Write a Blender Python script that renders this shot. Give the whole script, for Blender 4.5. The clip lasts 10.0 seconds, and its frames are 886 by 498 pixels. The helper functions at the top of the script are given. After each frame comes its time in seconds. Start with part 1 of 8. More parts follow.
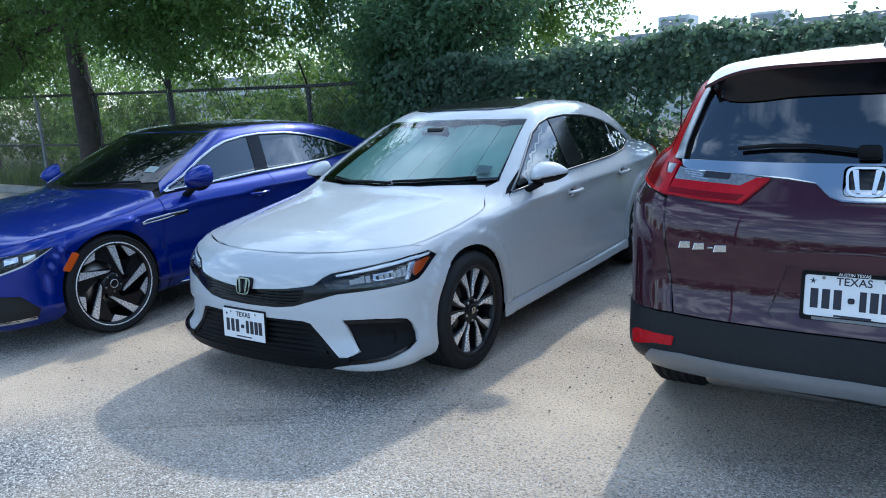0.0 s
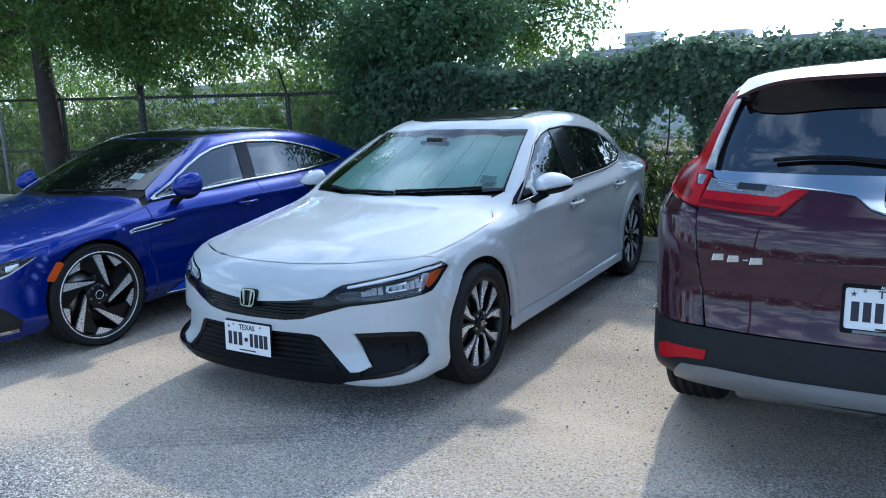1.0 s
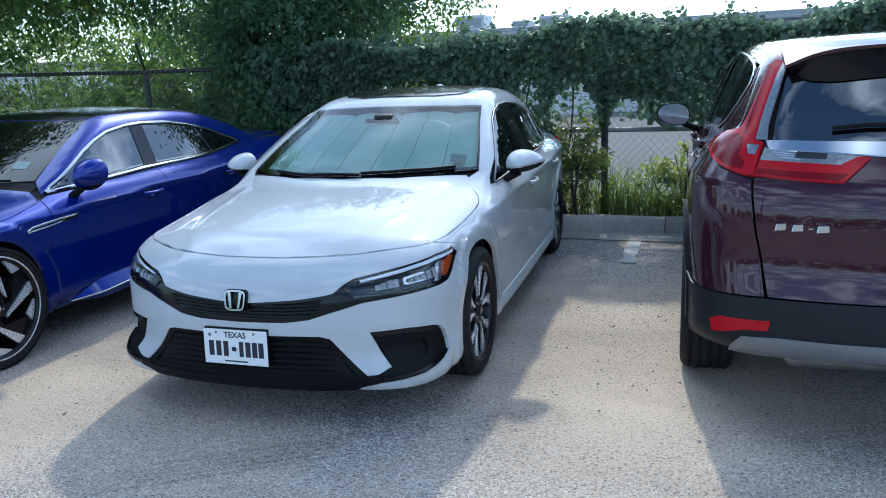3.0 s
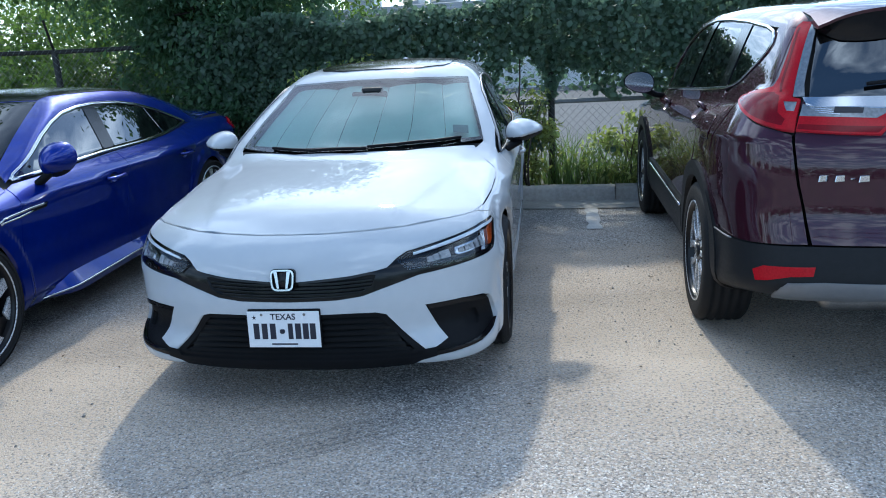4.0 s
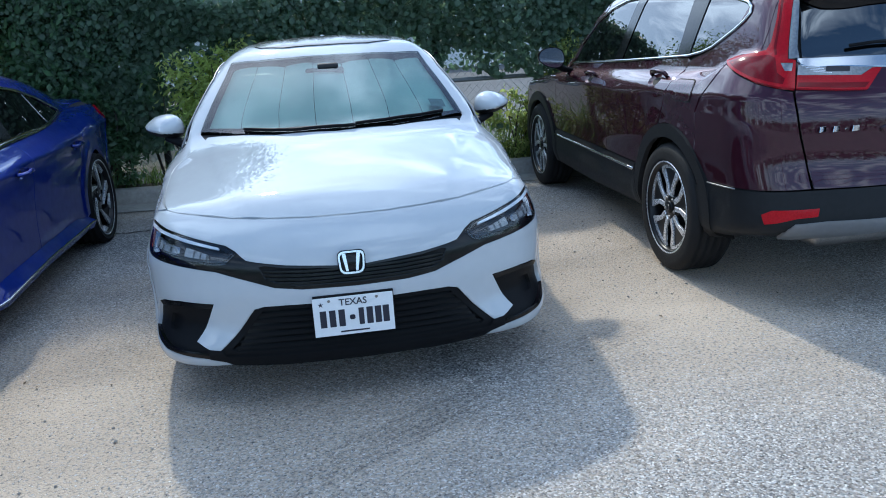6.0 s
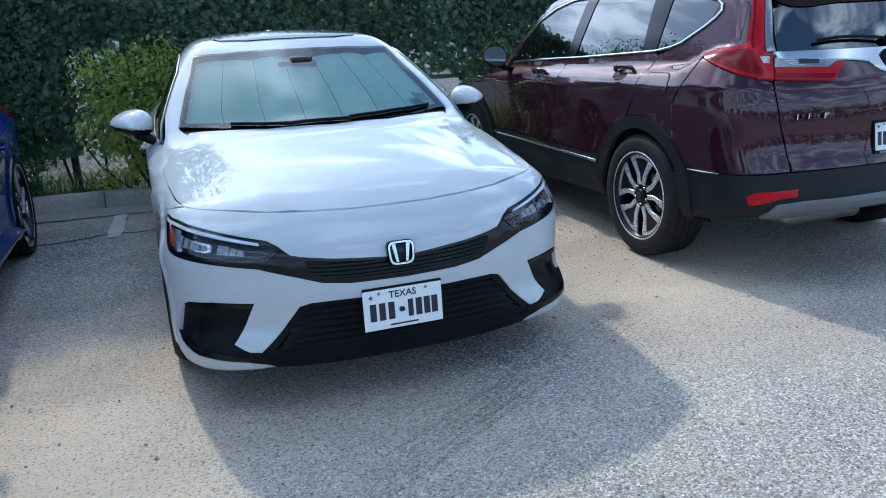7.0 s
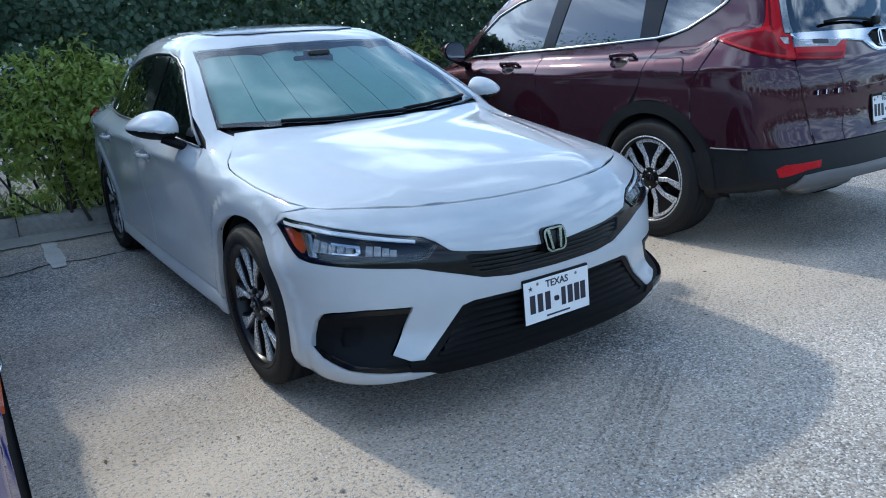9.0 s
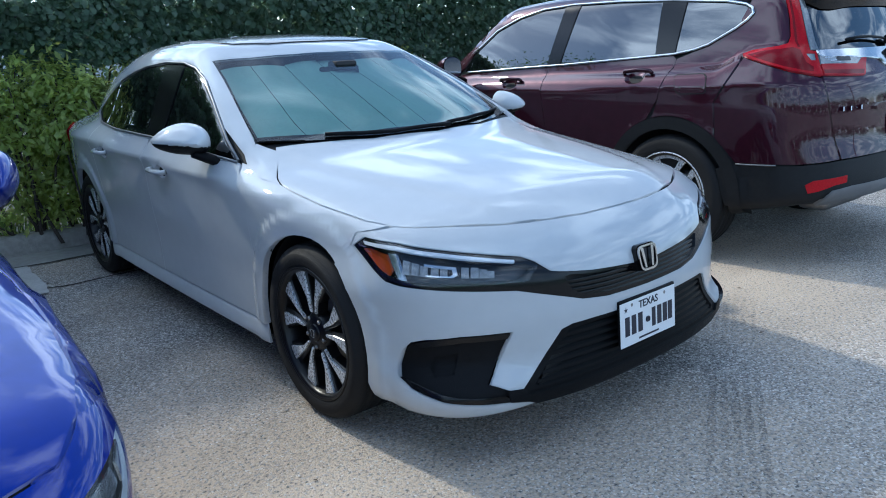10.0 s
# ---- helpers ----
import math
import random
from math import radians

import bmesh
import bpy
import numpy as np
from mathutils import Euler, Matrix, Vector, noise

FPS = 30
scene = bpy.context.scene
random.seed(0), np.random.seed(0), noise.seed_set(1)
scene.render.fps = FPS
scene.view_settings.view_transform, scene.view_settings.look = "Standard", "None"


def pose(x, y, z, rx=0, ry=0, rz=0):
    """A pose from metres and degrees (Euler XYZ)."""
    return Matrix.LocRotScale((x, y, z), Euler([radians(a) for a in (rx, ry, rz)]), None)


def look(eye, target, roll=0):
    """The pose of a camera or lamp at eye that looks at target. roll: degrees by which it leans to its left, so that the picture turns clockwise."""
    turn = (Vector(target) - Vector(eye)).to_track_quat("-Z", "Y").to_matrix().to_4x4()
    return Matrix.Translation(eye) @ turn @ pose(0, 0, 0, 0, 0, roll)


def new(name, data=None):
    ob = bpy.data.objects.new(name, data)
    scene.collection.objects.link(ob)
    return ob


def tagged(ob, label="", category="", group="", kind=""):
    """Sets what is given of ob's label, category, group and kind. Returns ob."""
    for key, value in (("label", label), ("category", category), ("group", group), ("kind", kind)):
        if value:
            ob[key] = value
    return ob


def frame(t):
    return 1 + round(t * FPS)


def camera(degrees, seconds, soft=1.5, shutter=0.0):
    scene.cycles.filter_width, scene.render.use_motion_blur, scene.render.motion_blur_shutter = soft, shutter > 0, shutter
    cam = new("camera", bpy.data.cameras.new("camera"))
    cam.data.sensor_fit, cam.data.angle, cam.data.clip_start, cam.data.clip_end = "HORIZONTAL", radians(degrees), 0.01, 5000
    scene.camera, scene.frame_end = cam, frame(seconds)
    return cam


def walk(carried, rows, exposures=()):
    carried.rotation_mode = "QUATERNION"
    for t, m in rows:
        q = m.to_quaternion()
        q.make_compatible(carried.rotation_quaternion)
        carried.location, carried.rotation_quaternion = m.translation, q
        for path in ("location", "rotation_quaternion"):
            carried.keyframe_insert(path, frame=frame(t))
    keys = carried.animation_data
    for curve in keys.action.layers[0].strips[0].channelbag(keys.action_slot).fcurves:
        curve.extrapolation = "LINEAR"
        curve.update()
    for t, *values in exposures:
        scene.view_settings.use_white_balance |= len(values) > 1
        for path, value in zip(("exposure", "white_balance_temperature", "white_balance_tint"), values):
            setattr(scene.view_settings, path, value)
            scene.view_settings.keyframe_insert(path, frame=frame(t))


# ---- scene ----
cam = camera(61.5, 10.0, soft=1.0)
PATH = [
    (0, (0.095, 0.294, 1.469), (-1.097, 1.848, 1.064), -3.2),
    (0.5, (-0.024, 0.252, 1.471), (-1.185, 1.832, 1.078), -2.8),
    (1, (-0.16, 0.222, 1.46), (-1.272, 1.841, 1.081), -2.3),
    (1.5, (-0.33, 0.245, 1.453), (-1.371, 1.911, 1.081), -2.0),
    (2, (-0.571, 0.273, 1.439), (-1.52, 1.993, 1.063), -1.8),
    (2.5, (-0.81, 0.141, 1.448), (-1.638, 1.917, 1.048), -2.0),
    (2.7, (-0.892, 0.106, 1.448), (-1.67, 1.901, 1.031), -2.1),
    (3.8, (-1.624, -0.039, 1.399), (-2.056, 1.852, 0.915), -3.0),
    (4, (-1.729, -0.095, 1.413), (-2.12, 1.801, 0.912), -3.2),
    (4.5, (-1.973, -0.151, 1.402), (-2.246, 1.759, 0.875), -3.7),
    (5, (-2.282, -0.073, 1.402), (-2.43, 1.845, 0.854), -3.8),
    (5.5, (-2.585, -0.106, 1.383), (-2.584, 1.816, 0.829), -3.7),
    (6, (-2.849, -0.11, 1.382), (-2.671, 1.802, 0.825), -3.5),
    (6.2, (-2.96, -0.07, 1.359), (-2.709, 1.835, 0.803), -3.5),
    (7.3, (-3.709, 0.08, 1.332), (-3.088, 1.896, 0.769), -2.9),
    (7.5, (-3.801, 0.139, 1.32), (-3.136, 1.937, 0.751), -3.2),
    (8, (-4.07, 0.295, 1.308), (-3.304, 2.052, 0.737), -3.6),
    (8.5, (-4.346, 0.417, 1.316), (-3.479, 2.128, 0.748), -3.8),
    (9, (-4.534, 0.61, 1.288), (-3.574, 2.276, 0.734), -3.8),
    (9.5, (-4.715, 0.859, 1.268), (-3.666, 2.475, 0.73), -3.6),
    (10, (-4.881, 1.039, 1.277), (-3.757, 2.611, 0.761), -3.0),
]
walk(cam, [(t, look(eye, target, roll)) for t, eye, target, roll in PATH], [(0, 0.38, 5050, 2), (4, 0.34, 5050, 2), (10, 0.26, 5050, 2)])

# ---------------------------------------------------------------- sky and sun
world = bpy.data.worlds.new("sky")
scene.world = world
world.use_nodes = True
SUN_TO = Vector((-0.28, 1.17, 0.98)).normalized()


def build_sky():
    nt = world.node_tree
    nt.nodes.clear()
    out = nt.nodes.new("ShaderNodeOutputWorld")
    bg = nt.nodes.new("ShaderNodeBackground")
    sky = nt.nodes.new("ShaderNodeTexSky")
    sky.sky_type = "NISHITA"
    sky.sun_disc = False
    sky.sun_elevation = math.asin(SUN_TO.z)
    sky.sun_rotation = math.atan2(SUN_TO.x, SUN_TO.y)
    sky.dust_density = 1.0
    # broken white cloud, as the glossy paint and glass show it
    co = nt.nodes.new("ShaderNodeTexCoord")
    sep = nt.nodes.new("ShaderNodeSeparateXYZ")
    nt.links.new(co.outputs["Generated"], sep.inputs[0])
    den = nt.nodes.new("ShaderNodeMath")
    den.operation = "MAXIMUM"
    den.inputs[1].default_value = 0.06
    nt.links.new(sep.outputs[2], den.inputs[0])
    div = nt.nodes.new("ShaderNodeVectorMath")
    div.operation = "DIVIDE"
    comb = nt.nodes.new("ShaderNodeCombineXYZ")
    for i in range(2):
        nt.links.new(den.outputs[0], comb.inputs[i])
    comb.inputs[2].default_value = 1e6
    nt.links.new(co.outputs["Generated"], div.inputs[0])
    nt.links.new(comb.outputs[0], div.inputs[1])
    nz = nt.nodes.new("ShaderNodeTexNoise")
    nz.inputs["Scale"].default_value = 1.5
    nz.inputs["Detail"].default_value = 7
    nz.inputs["Roughness"].default_value = 0.55
    nz.inputs["Distortion"].default_value = 0.4
    nt.links.new(div.outputs[0], nz.inputs["Vector"])
    ramp = nt.nodes.new("ShaderNodeValToRGB")
    stops = ramp.color_ramp.elements
    stops[0].position, stops[1].position = 0.465, 0.66
    stops.new(0.535).color = (0.35, 0.35, 0.35, 1)
    stops.new(0.585).color = (0.80, 0.80, 0.80, 1)
    nt.links.new(nz.outputs[0], ramp.inputs[0])
    mix = nt.nodes.new("ShaderNodeMix")
    mix.data_type = "RGBA"
    # cloud shines more the nearer it stands to the sun
    dot = nt.nodes.new("ShaderNodeVectorMath")
    dot.operation = "DOT_PRODUCT"
    dot.inputs[1].default_value = SUN_TO
    nt.links.new(co.outputs["Generated"], dot.inputs[0])
    near = nt.nodes.new("ShaderNodeMapRange")
    near.inputs[1].default_value, near.inputs[2].default_value = 0.55, 1.0
    near.inputs[3].default_value, near.inputs[4].default_value = CLOUD, CLOUD * 1.7
    nt.links.new(dot.outputs["Value"], near.inputs[0])
    tone = nt.nodes.new("ShaderNodeCombineXYZ")
    for i, k in enumerate((0.985, 1.0, 1.04)):
        tint = nt.nodes.new("ShaderNodeMath")
        tint.operation = "MULTIPLY"
        tint.inputs[1].default_value = k
        nt.links.new(near.outputs[0], tint.inputs[0])
        nt.links.new(tint.outputs[0], tone.inputs[i])
    nt.links.new(tone.outputs[0], mix.inputs["B"])
    nt.links.new(ramp.outputs[0], mix.inputs["Factor"])
    nt.links.new(sky.outputs[0], mix.inputs["A"])
    nt.links.new(mix.outputs["Result"], bg.inputs[0])
    bg.inputs[1].default_value = SKY
    nt.links.new(bg.outputs[0], out.inputs[0])


SKY, CLOUD = 0.165, 11.0
build_sky()
sun = new("sun", bpy.data.lights.new("sun", "SUN"))
sun.data.energy, sun.data.angle, sun.data.color = 2.4, radians(2.0), (1.0, 0.80, 0.56)
sun.matrix_world = look(SUN_TO * 30, (0, 0, 0))

# ---------------------------------------------------------------- materials
def material(name, base, rough=0.5, metal=0.0, vary=0.0, scale=4.0, bump=0.0, bump_scale=60.0, coat=0.0, spec=0.5, second=None, random_value=0.0):
    """A principled material whose colour drifts at two scales, with fine relief."""
    m = bpy.data.materials.new(name)
    m.use_nodes = True
    nt = m.node_tree
    p = nt.nodes["Principled BSDF"]
    p.inputs["Roughness"].default_value, p.inputs["Metallic"].default_value = rough, metal
    p.inputs["Coat Weight"].default_value, p.inputs["Coat Roughness"].default_value = coat, 0.03
    p.inputs["Specular IOR Level"].default_value = spec
    p.inputs["Base Color"].default_value = (*base, 1)
    co = nt.nodes.new("ShaderNodeTexCoord")
    if vary or second:
        mix = nt.nodes.new("ShaderNodeMix")
        mix.data_type = "RGBA"
        dark = second or tuple(c * (1 - vary) for c in base)
        mix.inputs["A"].default_value, mix.inputs["B"].default_value = (*dark, 1), (*base, 1)
        a, b = nt.nodes.new("ShaderNodeTexNoise"), nt.nodes.new("ShaderNodeTexNoise")
        for node, s in ((a, scale), (b, scale * 14)):
            node.inputs["Scale"].default_value = s
            node.inputs["Detail"].default_value = 4
            nt.links.new(co.outputs["Object"], node.inputs["Vector"])
        add = nt.nodes.new("ShaderNodeMath")
        add.operation = "ADD"
        nt.links.new(a.outputs[0], add.inputs[0])
        nt.links.new(b.outputs[0], add.inputs[1])
        ramp = nt.nodes.new("ShaderNodeMapRange")
        ramp.inputs[1].default_value, ramp.inputs[2].default_value = 0.7, 1.3
        nt.links.new(add.outputs[0], ramp.inputs[0])
        nt.links.new(ramp.outputs[0], mix.inputs["Factor"])
        colour = mix.outputs["Result"]
        if random_value:
            info = nt.nodes.new("ShaderNodeObjectInfo")
            geo = nt.nodes.new("ShaderNodeNewGeometry")
            ra = nt.nodes.new("ShaderNodeMath")
            ra.operation = "ADD"
            nt.links.new(info.outputs["Random"], ra.inputs[0])
            nt.links.new(geo.outputs["Random Per Island"], ra.inputs[1])
            rng = nt.nodes.new("ShaderNodeMapRange")
            rng.inputs[2].default_value = 2.0
            rng.inputs[3].default_value, rng.inputs[4].default_value = 1 - random_value, 1 + random_value
            nt.links.new(ra.outputs[0], rng.inputs[0])
            hsv = nt.nodes.new("ShaderNodeHueSaturation")
            nt.links.new(rng.outputs[0], hsv.inputs["Value"])
            nt.links.new(colour, hsv.inputs["Color"])
            colour = hsv.outputs[0]
        nt.links.new(colour, p.inputs["Base Color"])
        rr = nt.nodes.new("ShaderNodeMapRange")
        rr.inputs[3].default_value, rr.inputs[4].default_value = max(0.0, rough * 0.8), min(1.0, rough * 1.15 + 0.01)
        nt.links.new(b.outputs[0], rr.inputs[0])
        nt.links.new(rr.outputs[0], p.inputs["Roughness"])
    if bump:
        n = nt.nodes.new("ShaderNodeTexNoise")
        n.inputs["Scale"].default_value, n.inputs["Detail"].default_value = bump_scale, 5
        nt.links.new(co.outputs["Object"], n.inputs["Vector"])
        bm_node = nt.nodes.new("ShaderNodeBump")
        bm_node.inputs["Strength"].default_value, bm_node.inputs["Distance"].default_value = bump, 0.01
        nt.links.new(n.outputs[0], bm_node.inputs["Height"])
        nt.links.new(bm_node.outputs[0], p.inputs["Normal"])
    return m


def car_paint(name, base, flake, metal, rough, dusty):
    """Clear-coated paint with flake and a thin uneven film of dust."""
    m = material(name, base, rough, metal, second=flake, scale=1.2, coat=1.0, spec=0.0)
    nt = m.node_tree
    p = nt.nodes["Principled BSDF"]
    co = nt.nodes.new("ShaderNodeTexCoord")
    n = nt.nodes.new("ShaderNodeTexNoise")
    n.inputs["Scale"].default_value, n.inputs["Detail"].default_value = 2.3, 8
    nt.links.new(co.outputs["Object"], n.inputs["Vector"])
    rr = nt.nodes.new("ShaderNodeMapRange")
    rr.inputs[1].default_value, rr.inputs[2].default_value = 0.35, 0.75
    rr.inputs[3].default_value, rr.inputs[4].default_value = 0.02, 0.02 + dusty
    nt.links.new(n.outputs[0], rr.inputs[0])
    nt.links.new(rr.outputs[0], p.inputs["Coat Roughness"])
    return m


def glass_material(name, tint, clear, ior=1.5):
    """Window glass: a mirror-like skin over a tinted, partly see-through body."""
    m = bpy.data.materials.new(name)
    m.use_nodes = True
    nt = m.node_tree
    nt.nodes.clear()
    out = nt.nodes.new("ShaderNodeOutputMaterial")
    gl = nt.nodes.new("ShaderNodeBsdfGlossy")
    gl.inputs["Roughness"].default_value = 0.01
    tr = nt.nodes.new("ShaderNodeBsdfTransparent")
    tr.inputs[0].default_value = (*tint, 1)
    df = nt.nodes.new("ShaderNodeBsdfDiffuse")
    df.inputs[0].default_value = (0.006, 0.007, 0.008, 1)
    body = nt.nodes.new("ShaderNodeMixShader")
    body.inputs[0].default_value = clear
    nt.links.new(df.outputs[0], body.inputs[1])
    nt.links.new(tr.outputs[0], body.inputs[2])
    fr = nt.nodes.new("ShaderNodeFresnel")
    fr.inputs[0].default_value = ior
    mx = nt.nodes.new("ShaderNodeMixShader")
    nt.links.new(fr.outputs[0], mx.inputs[0])
    nt.links.new(body.outputs[0], mx.inputs[1])
    nt.links.new(gl.outputs[0], mx.inputs[2])
    nt.links.new(mx.outputs[0], out.inputs[0])
    return m


def leaf_material(name, base, second, random_value=0.35):
    """Leaf: dull green with a waxy sheen, and light coming through."""
    m = material(name, base, 0.45, 0, second=second, scale=1.5, random_value=random_value, spec=0.4)
    nt = m.node_tree
    p = nt.nodes["Principled BSDF"]
    colour = p.inputs["Base Color"].links[0].from_socket
    tl = nt.nodes.new("ShaderNodeBsdfTranslucent")
    hs = nt.nodes.new("ShaderNodeHueSaturation")
    hs.inputs["Hue"].default_value, hs.inputs["Saturation"].default_value, hs.inputs["Value"].default_value = 0.485, 1.1, 2.6
    nt.links.new(colour, hs.inputs["Color"])
    nt.links.new(hs.outputs[0], tl.inputs[0])
    mx = nt.nodes.new("ShaderNodeMixShader")
    mx.inputs[0].default_value = 0.48
    nt.links.new(p.outputs[0], mx.inputs[1])
    nt.links.new(tl.outputs[0], mx.inputs[2])
    nt.links.new(mx.outputs[0], nt.nodes["Material Output"].inputs[0])
    return m


WHITE_PAINT = car_paint("pearl_white_paint", (0.485, 0.505, 0.525), (0.46, 0.48, 0.50), 0.0, 0.5, 0.02)
BLUE_PAINT = car_paint("blue_metallic_paint", (0.004, 0.015, 0.19), (0.006, 0.020, 0.24), 0.55, 0.38, 0.01)
MAROON_PAINT = car_paint("dark_red_metallic_paint", (0.034, 0.008, 0.016), (0.042, 0.010, 0.020), 0.45, 0.40, 0.015)
GLASS_CLEAR = glass_material("windshield_glass", (0.80, 0.92, 0.88), 1.0, 1.55)
GLASS_SCREEN = glass_material("dark_windshield_glass", (0.10, 0.11, 0.11), 0.5, 1.55)
GLASS_DARK = glass_material("tinted_glass", (0.16, 0.18, 0.18), 0.6, 2.5)
BLACK_GLOSS = material("gloss_black_trim", (0.005, 0.005, 0.006), 0.14, 0, spec=0.3)
BLACK_PLASTIC = material("black_plastic", (0.007, 0.0075, 0.009), 0.5, 0, vary=0.3, scale=3, bump=0.1, bump_scale=400, spec=0.12)
GREY_CLADDING = material("charcoal_plastic_cladding", (0.016, 0.017, 0.019), 0.5, 0, vary=0.3, scale=3, bump=0.1, bump_scale=400, spec=0.2)
SILVER_PLASTIC = material("silver_painted_plastic", (0.20, 0.205, 0.215), 0.35, 0.4, vary=0.12, scale=3)
CHROME = material("chrome", (0.60, 0.60, 0.61), 0.12, 1.0)
UNDERBODY = material("underbody_black", (0.008, 0.008, 0.008), 0.8)
RUBBER = material("tyre_rubber", (0.013, 0.013, 0.014), 0.75, 0, vary=0.35, scale=5, bump=0.2, bump_scale=200, spec=0.3)
ALLOY = material("machined_alloy", (0.76, 0.77, 0.79), 0.28, 0.6, vary=0.08, scale=8)
RIM_BLACK = material("gloss_black_rim", (0.006, 0.006, 0.007), 0.3, 0, spec=0.3)
STEEL = material("brake_steel", (0.30, 0.29, 0.28), 0.4, 1.0, vary=0.3, scale=10)
RED_LENS = material("red_lamp_lens", (0.42, 0.006, 0.014), 0.15, 0, vary=0.35, scale=9, spec=0.22)
RED_DEEP = material("deep_red_lens", (0.17, 0.003, 0.008), 0.12, 0, vary=0.3, scale=12, spec=0.22)
LAMP_CLEAR = material("clear_lamp_plastic", (0.34, 0.35, 0.36), 0.16, 0.6, vary=0.45, scale=6, bump=0.05, bump_scale=40, coat=0.5)
STICKER = material("pale_sticker", (0.24, 0.32, 0.32), 0.5, 0, vary=0.3, scale=40)
CLEAR_LENS = glass_material("clear_lamp_lens", (0.92, 0.94, 0.96), 1.0)
AMBER = material("amber_reflector", (0.55, 0.085, 0.008), 0.15, 0, vary=0.2, scale=20, coat=1.0)
LAMP_SILVER = material("lamp_reflector", (0.65, 0.66, 0.68), 0.18, 0.9, vary=0.2, scale=30)
LAMP_FACET = material("faceted_lamp_reflector", (0.62, 0.63, 0.65), 0.22, 0.25, vary=0.5, scale=60, bump=0.8, bump_scale=160, coat=0.6)
LAMP_DARK = material("lamp_housing", (0.03, 0.03, 0.035), 0.25, 0.3)
WHITE_LENS = material("white_light_guide", (0.8, 0.82, 0.85), 0.25, 0, coat=1.0)
PLATE_WHITE = material("number_plate_white", (0.78, 0.79, 0.80), 0.35, 0, vary=0.05, scale=10)
INK = material("plate_ink", (0.015, 0.016, 0.03), 0.5)
SHADE_SILVER = material("foil_sunshade", (0.56, 0.72, 0.66), 0.5, 0.0, vary=0.12, scale=5, bump=0.06, bump_scale=30)
CABIN = material("dark_cabin_trim", (0.02, 0.02, 0.021), 0.7, 0, vary=0.2, scale=5)


def asphalt_material():
    """Worn chip-seal: pale stones set in grey binder, with tan dust, sunlit tan painted in, and darker worn lanes."""
    m = bpy.data.materials.new("chip_seal_asphalt")
    m.use_nodes = True
    nt = m.node_tree
    p = nt.nodes["Principled BSDF"]
    p.inputs["Roughness"].default_value = 0.88
    p.inputs["Specular IOR Level"].default_value = 0.35
    L = nt.links.new
    co = nt.nodes.new("ShaderNodeTexCoord")
    vor = nt.nodes.new("ShaderNodeTexVoronoi")
    vor.inputs["Scale"].default_value = 150
    L(co.outputs["Object"], vor.inputs["Vector"])
    sep = nt.nodes.new("ShaderNodeSeparateColor")
    L(vor.outputs["Color"], sep.inputs[0])
    stone = nt.nodes.new("ShaderNodeValToRGB")
    e = stone.color_ramp.elements
    e[0].position, e[0].color = 0.0, (0.05, 0.05, 0.05, 1)
    e[1].position, e[1].color = 1.0, (0.82, 0.80, 0.76, 1)
    for pos, c in ((0.35, (0.21, 0.205, 0.20, 1)), (0.7, (0.375, 0.365, 0.345, 1)), (0.9, (0.57, 0.55, 0.515, 1))):
        k = e.new(pos)
        k.color = c
    L(sep.outputs[0], stone.inputs[0])
    # tan dust in drifts
    n1 = nt.nodes.new("ShaderNodeTexNoise")
    n1.inputs["Scale"].default_value, n1.inputs["Detail"].default_value = 0.75, 6
    L(co.outputs["Object"], n1.inputs["Vector"])
    r1 = nt.nodes.new("ShaderNodeMapRange")
    r1.inputs[1].default_value, r1.inputs[2].default_value, r1.inputs[4].default_value = 0.38, 0.62, 0.9
    L(n1.outputs[0], r1.inputs[0])
    n2 = nt.nodes.new("ShaderNodeTexNoise")
    n2.inputs["Scale"].default_value, n2.inputs["Detail"].default_value = 75, 4
    L(co.outputs["Object"], n2.inputs["Vector"])
    mul = nt.nodes.new("ShaderNodeMath")
    mul.operation = "MULTIPLY"
    r2 = nt.nodes.new("ShaderNodeMapRange")
    r2.inputs[1].default_value, r2.inputs[2].default_value = 0.3, 0.65
    L(n2.outputs[0], r2.inputs[0])
    L(r2.outputs[0], mul.inputs[1])
    # two soft ovals: the tan of sunlit ground painted in beside the white car
    mp0 = nt.nodes.new("ShaderNodeMapping")
    mp0.vector_type = "TEXTURE"
    mp0.inputs["Location"].default_value, mp0.inputs["Scale"].default_value = (-1.3, 3.7, 0), (1.35, 3.0, 1)
    L(co.outputs["Object"], mp0.inputs[0])
    gr = nt.nodes.new("ShaderNodeTexGradient")
    gr.gradient_type = "SPHERICAL"
    L(mp0.outputs[0], gr.inputs[0])
    add0 = nt.nodes.new("ShaderNodeMath")
    add0.operation = "MULTIPLY_ADD"
    add0.inputs[1].default_value = 1.2
    L(gr.outputs[1], add0.inputs[0])
    mp1 = nt.nodes.new("ShaderNodeMapping")
    mp1.vector_type = "TEXTURE"
    mp1.inputs["Location"].default_value, mp1.inputs["Scale"].default_value = (-4.25, 2.5, 0), (0.8, 2.2, 1)
    L(co.outputs["Object"], mp1.inputs[0])
    gr1 = nt.nodes.new("ShaderNodeTexGradient")
    gr1.gradient_type = "SPHERICAL"
    L(mp1.outputs[0], gr1.inputs[0])
    add1 = nt.nodes.new("ShaderNodeMath")
    add1.operation = "MULTIPLY_ADD"
    add1.inputs[1].default_value = 1.5
    L(gr1.outputs[1], add1.inputs[0])
    L(r1.outputs[0], add1.inputs[2])
    L(add1.outputs[0], add0.inputs[2])
    mul.use_clamp = True
    L(add0.outputs[0], mul.inputs[0])
    # one tan serves both the dust drifts and the painted sunlight
    dust_and_sun = nt.nodes.new("ShaderNodeMix")
    dust_and_sun.data_type = "RGBA"
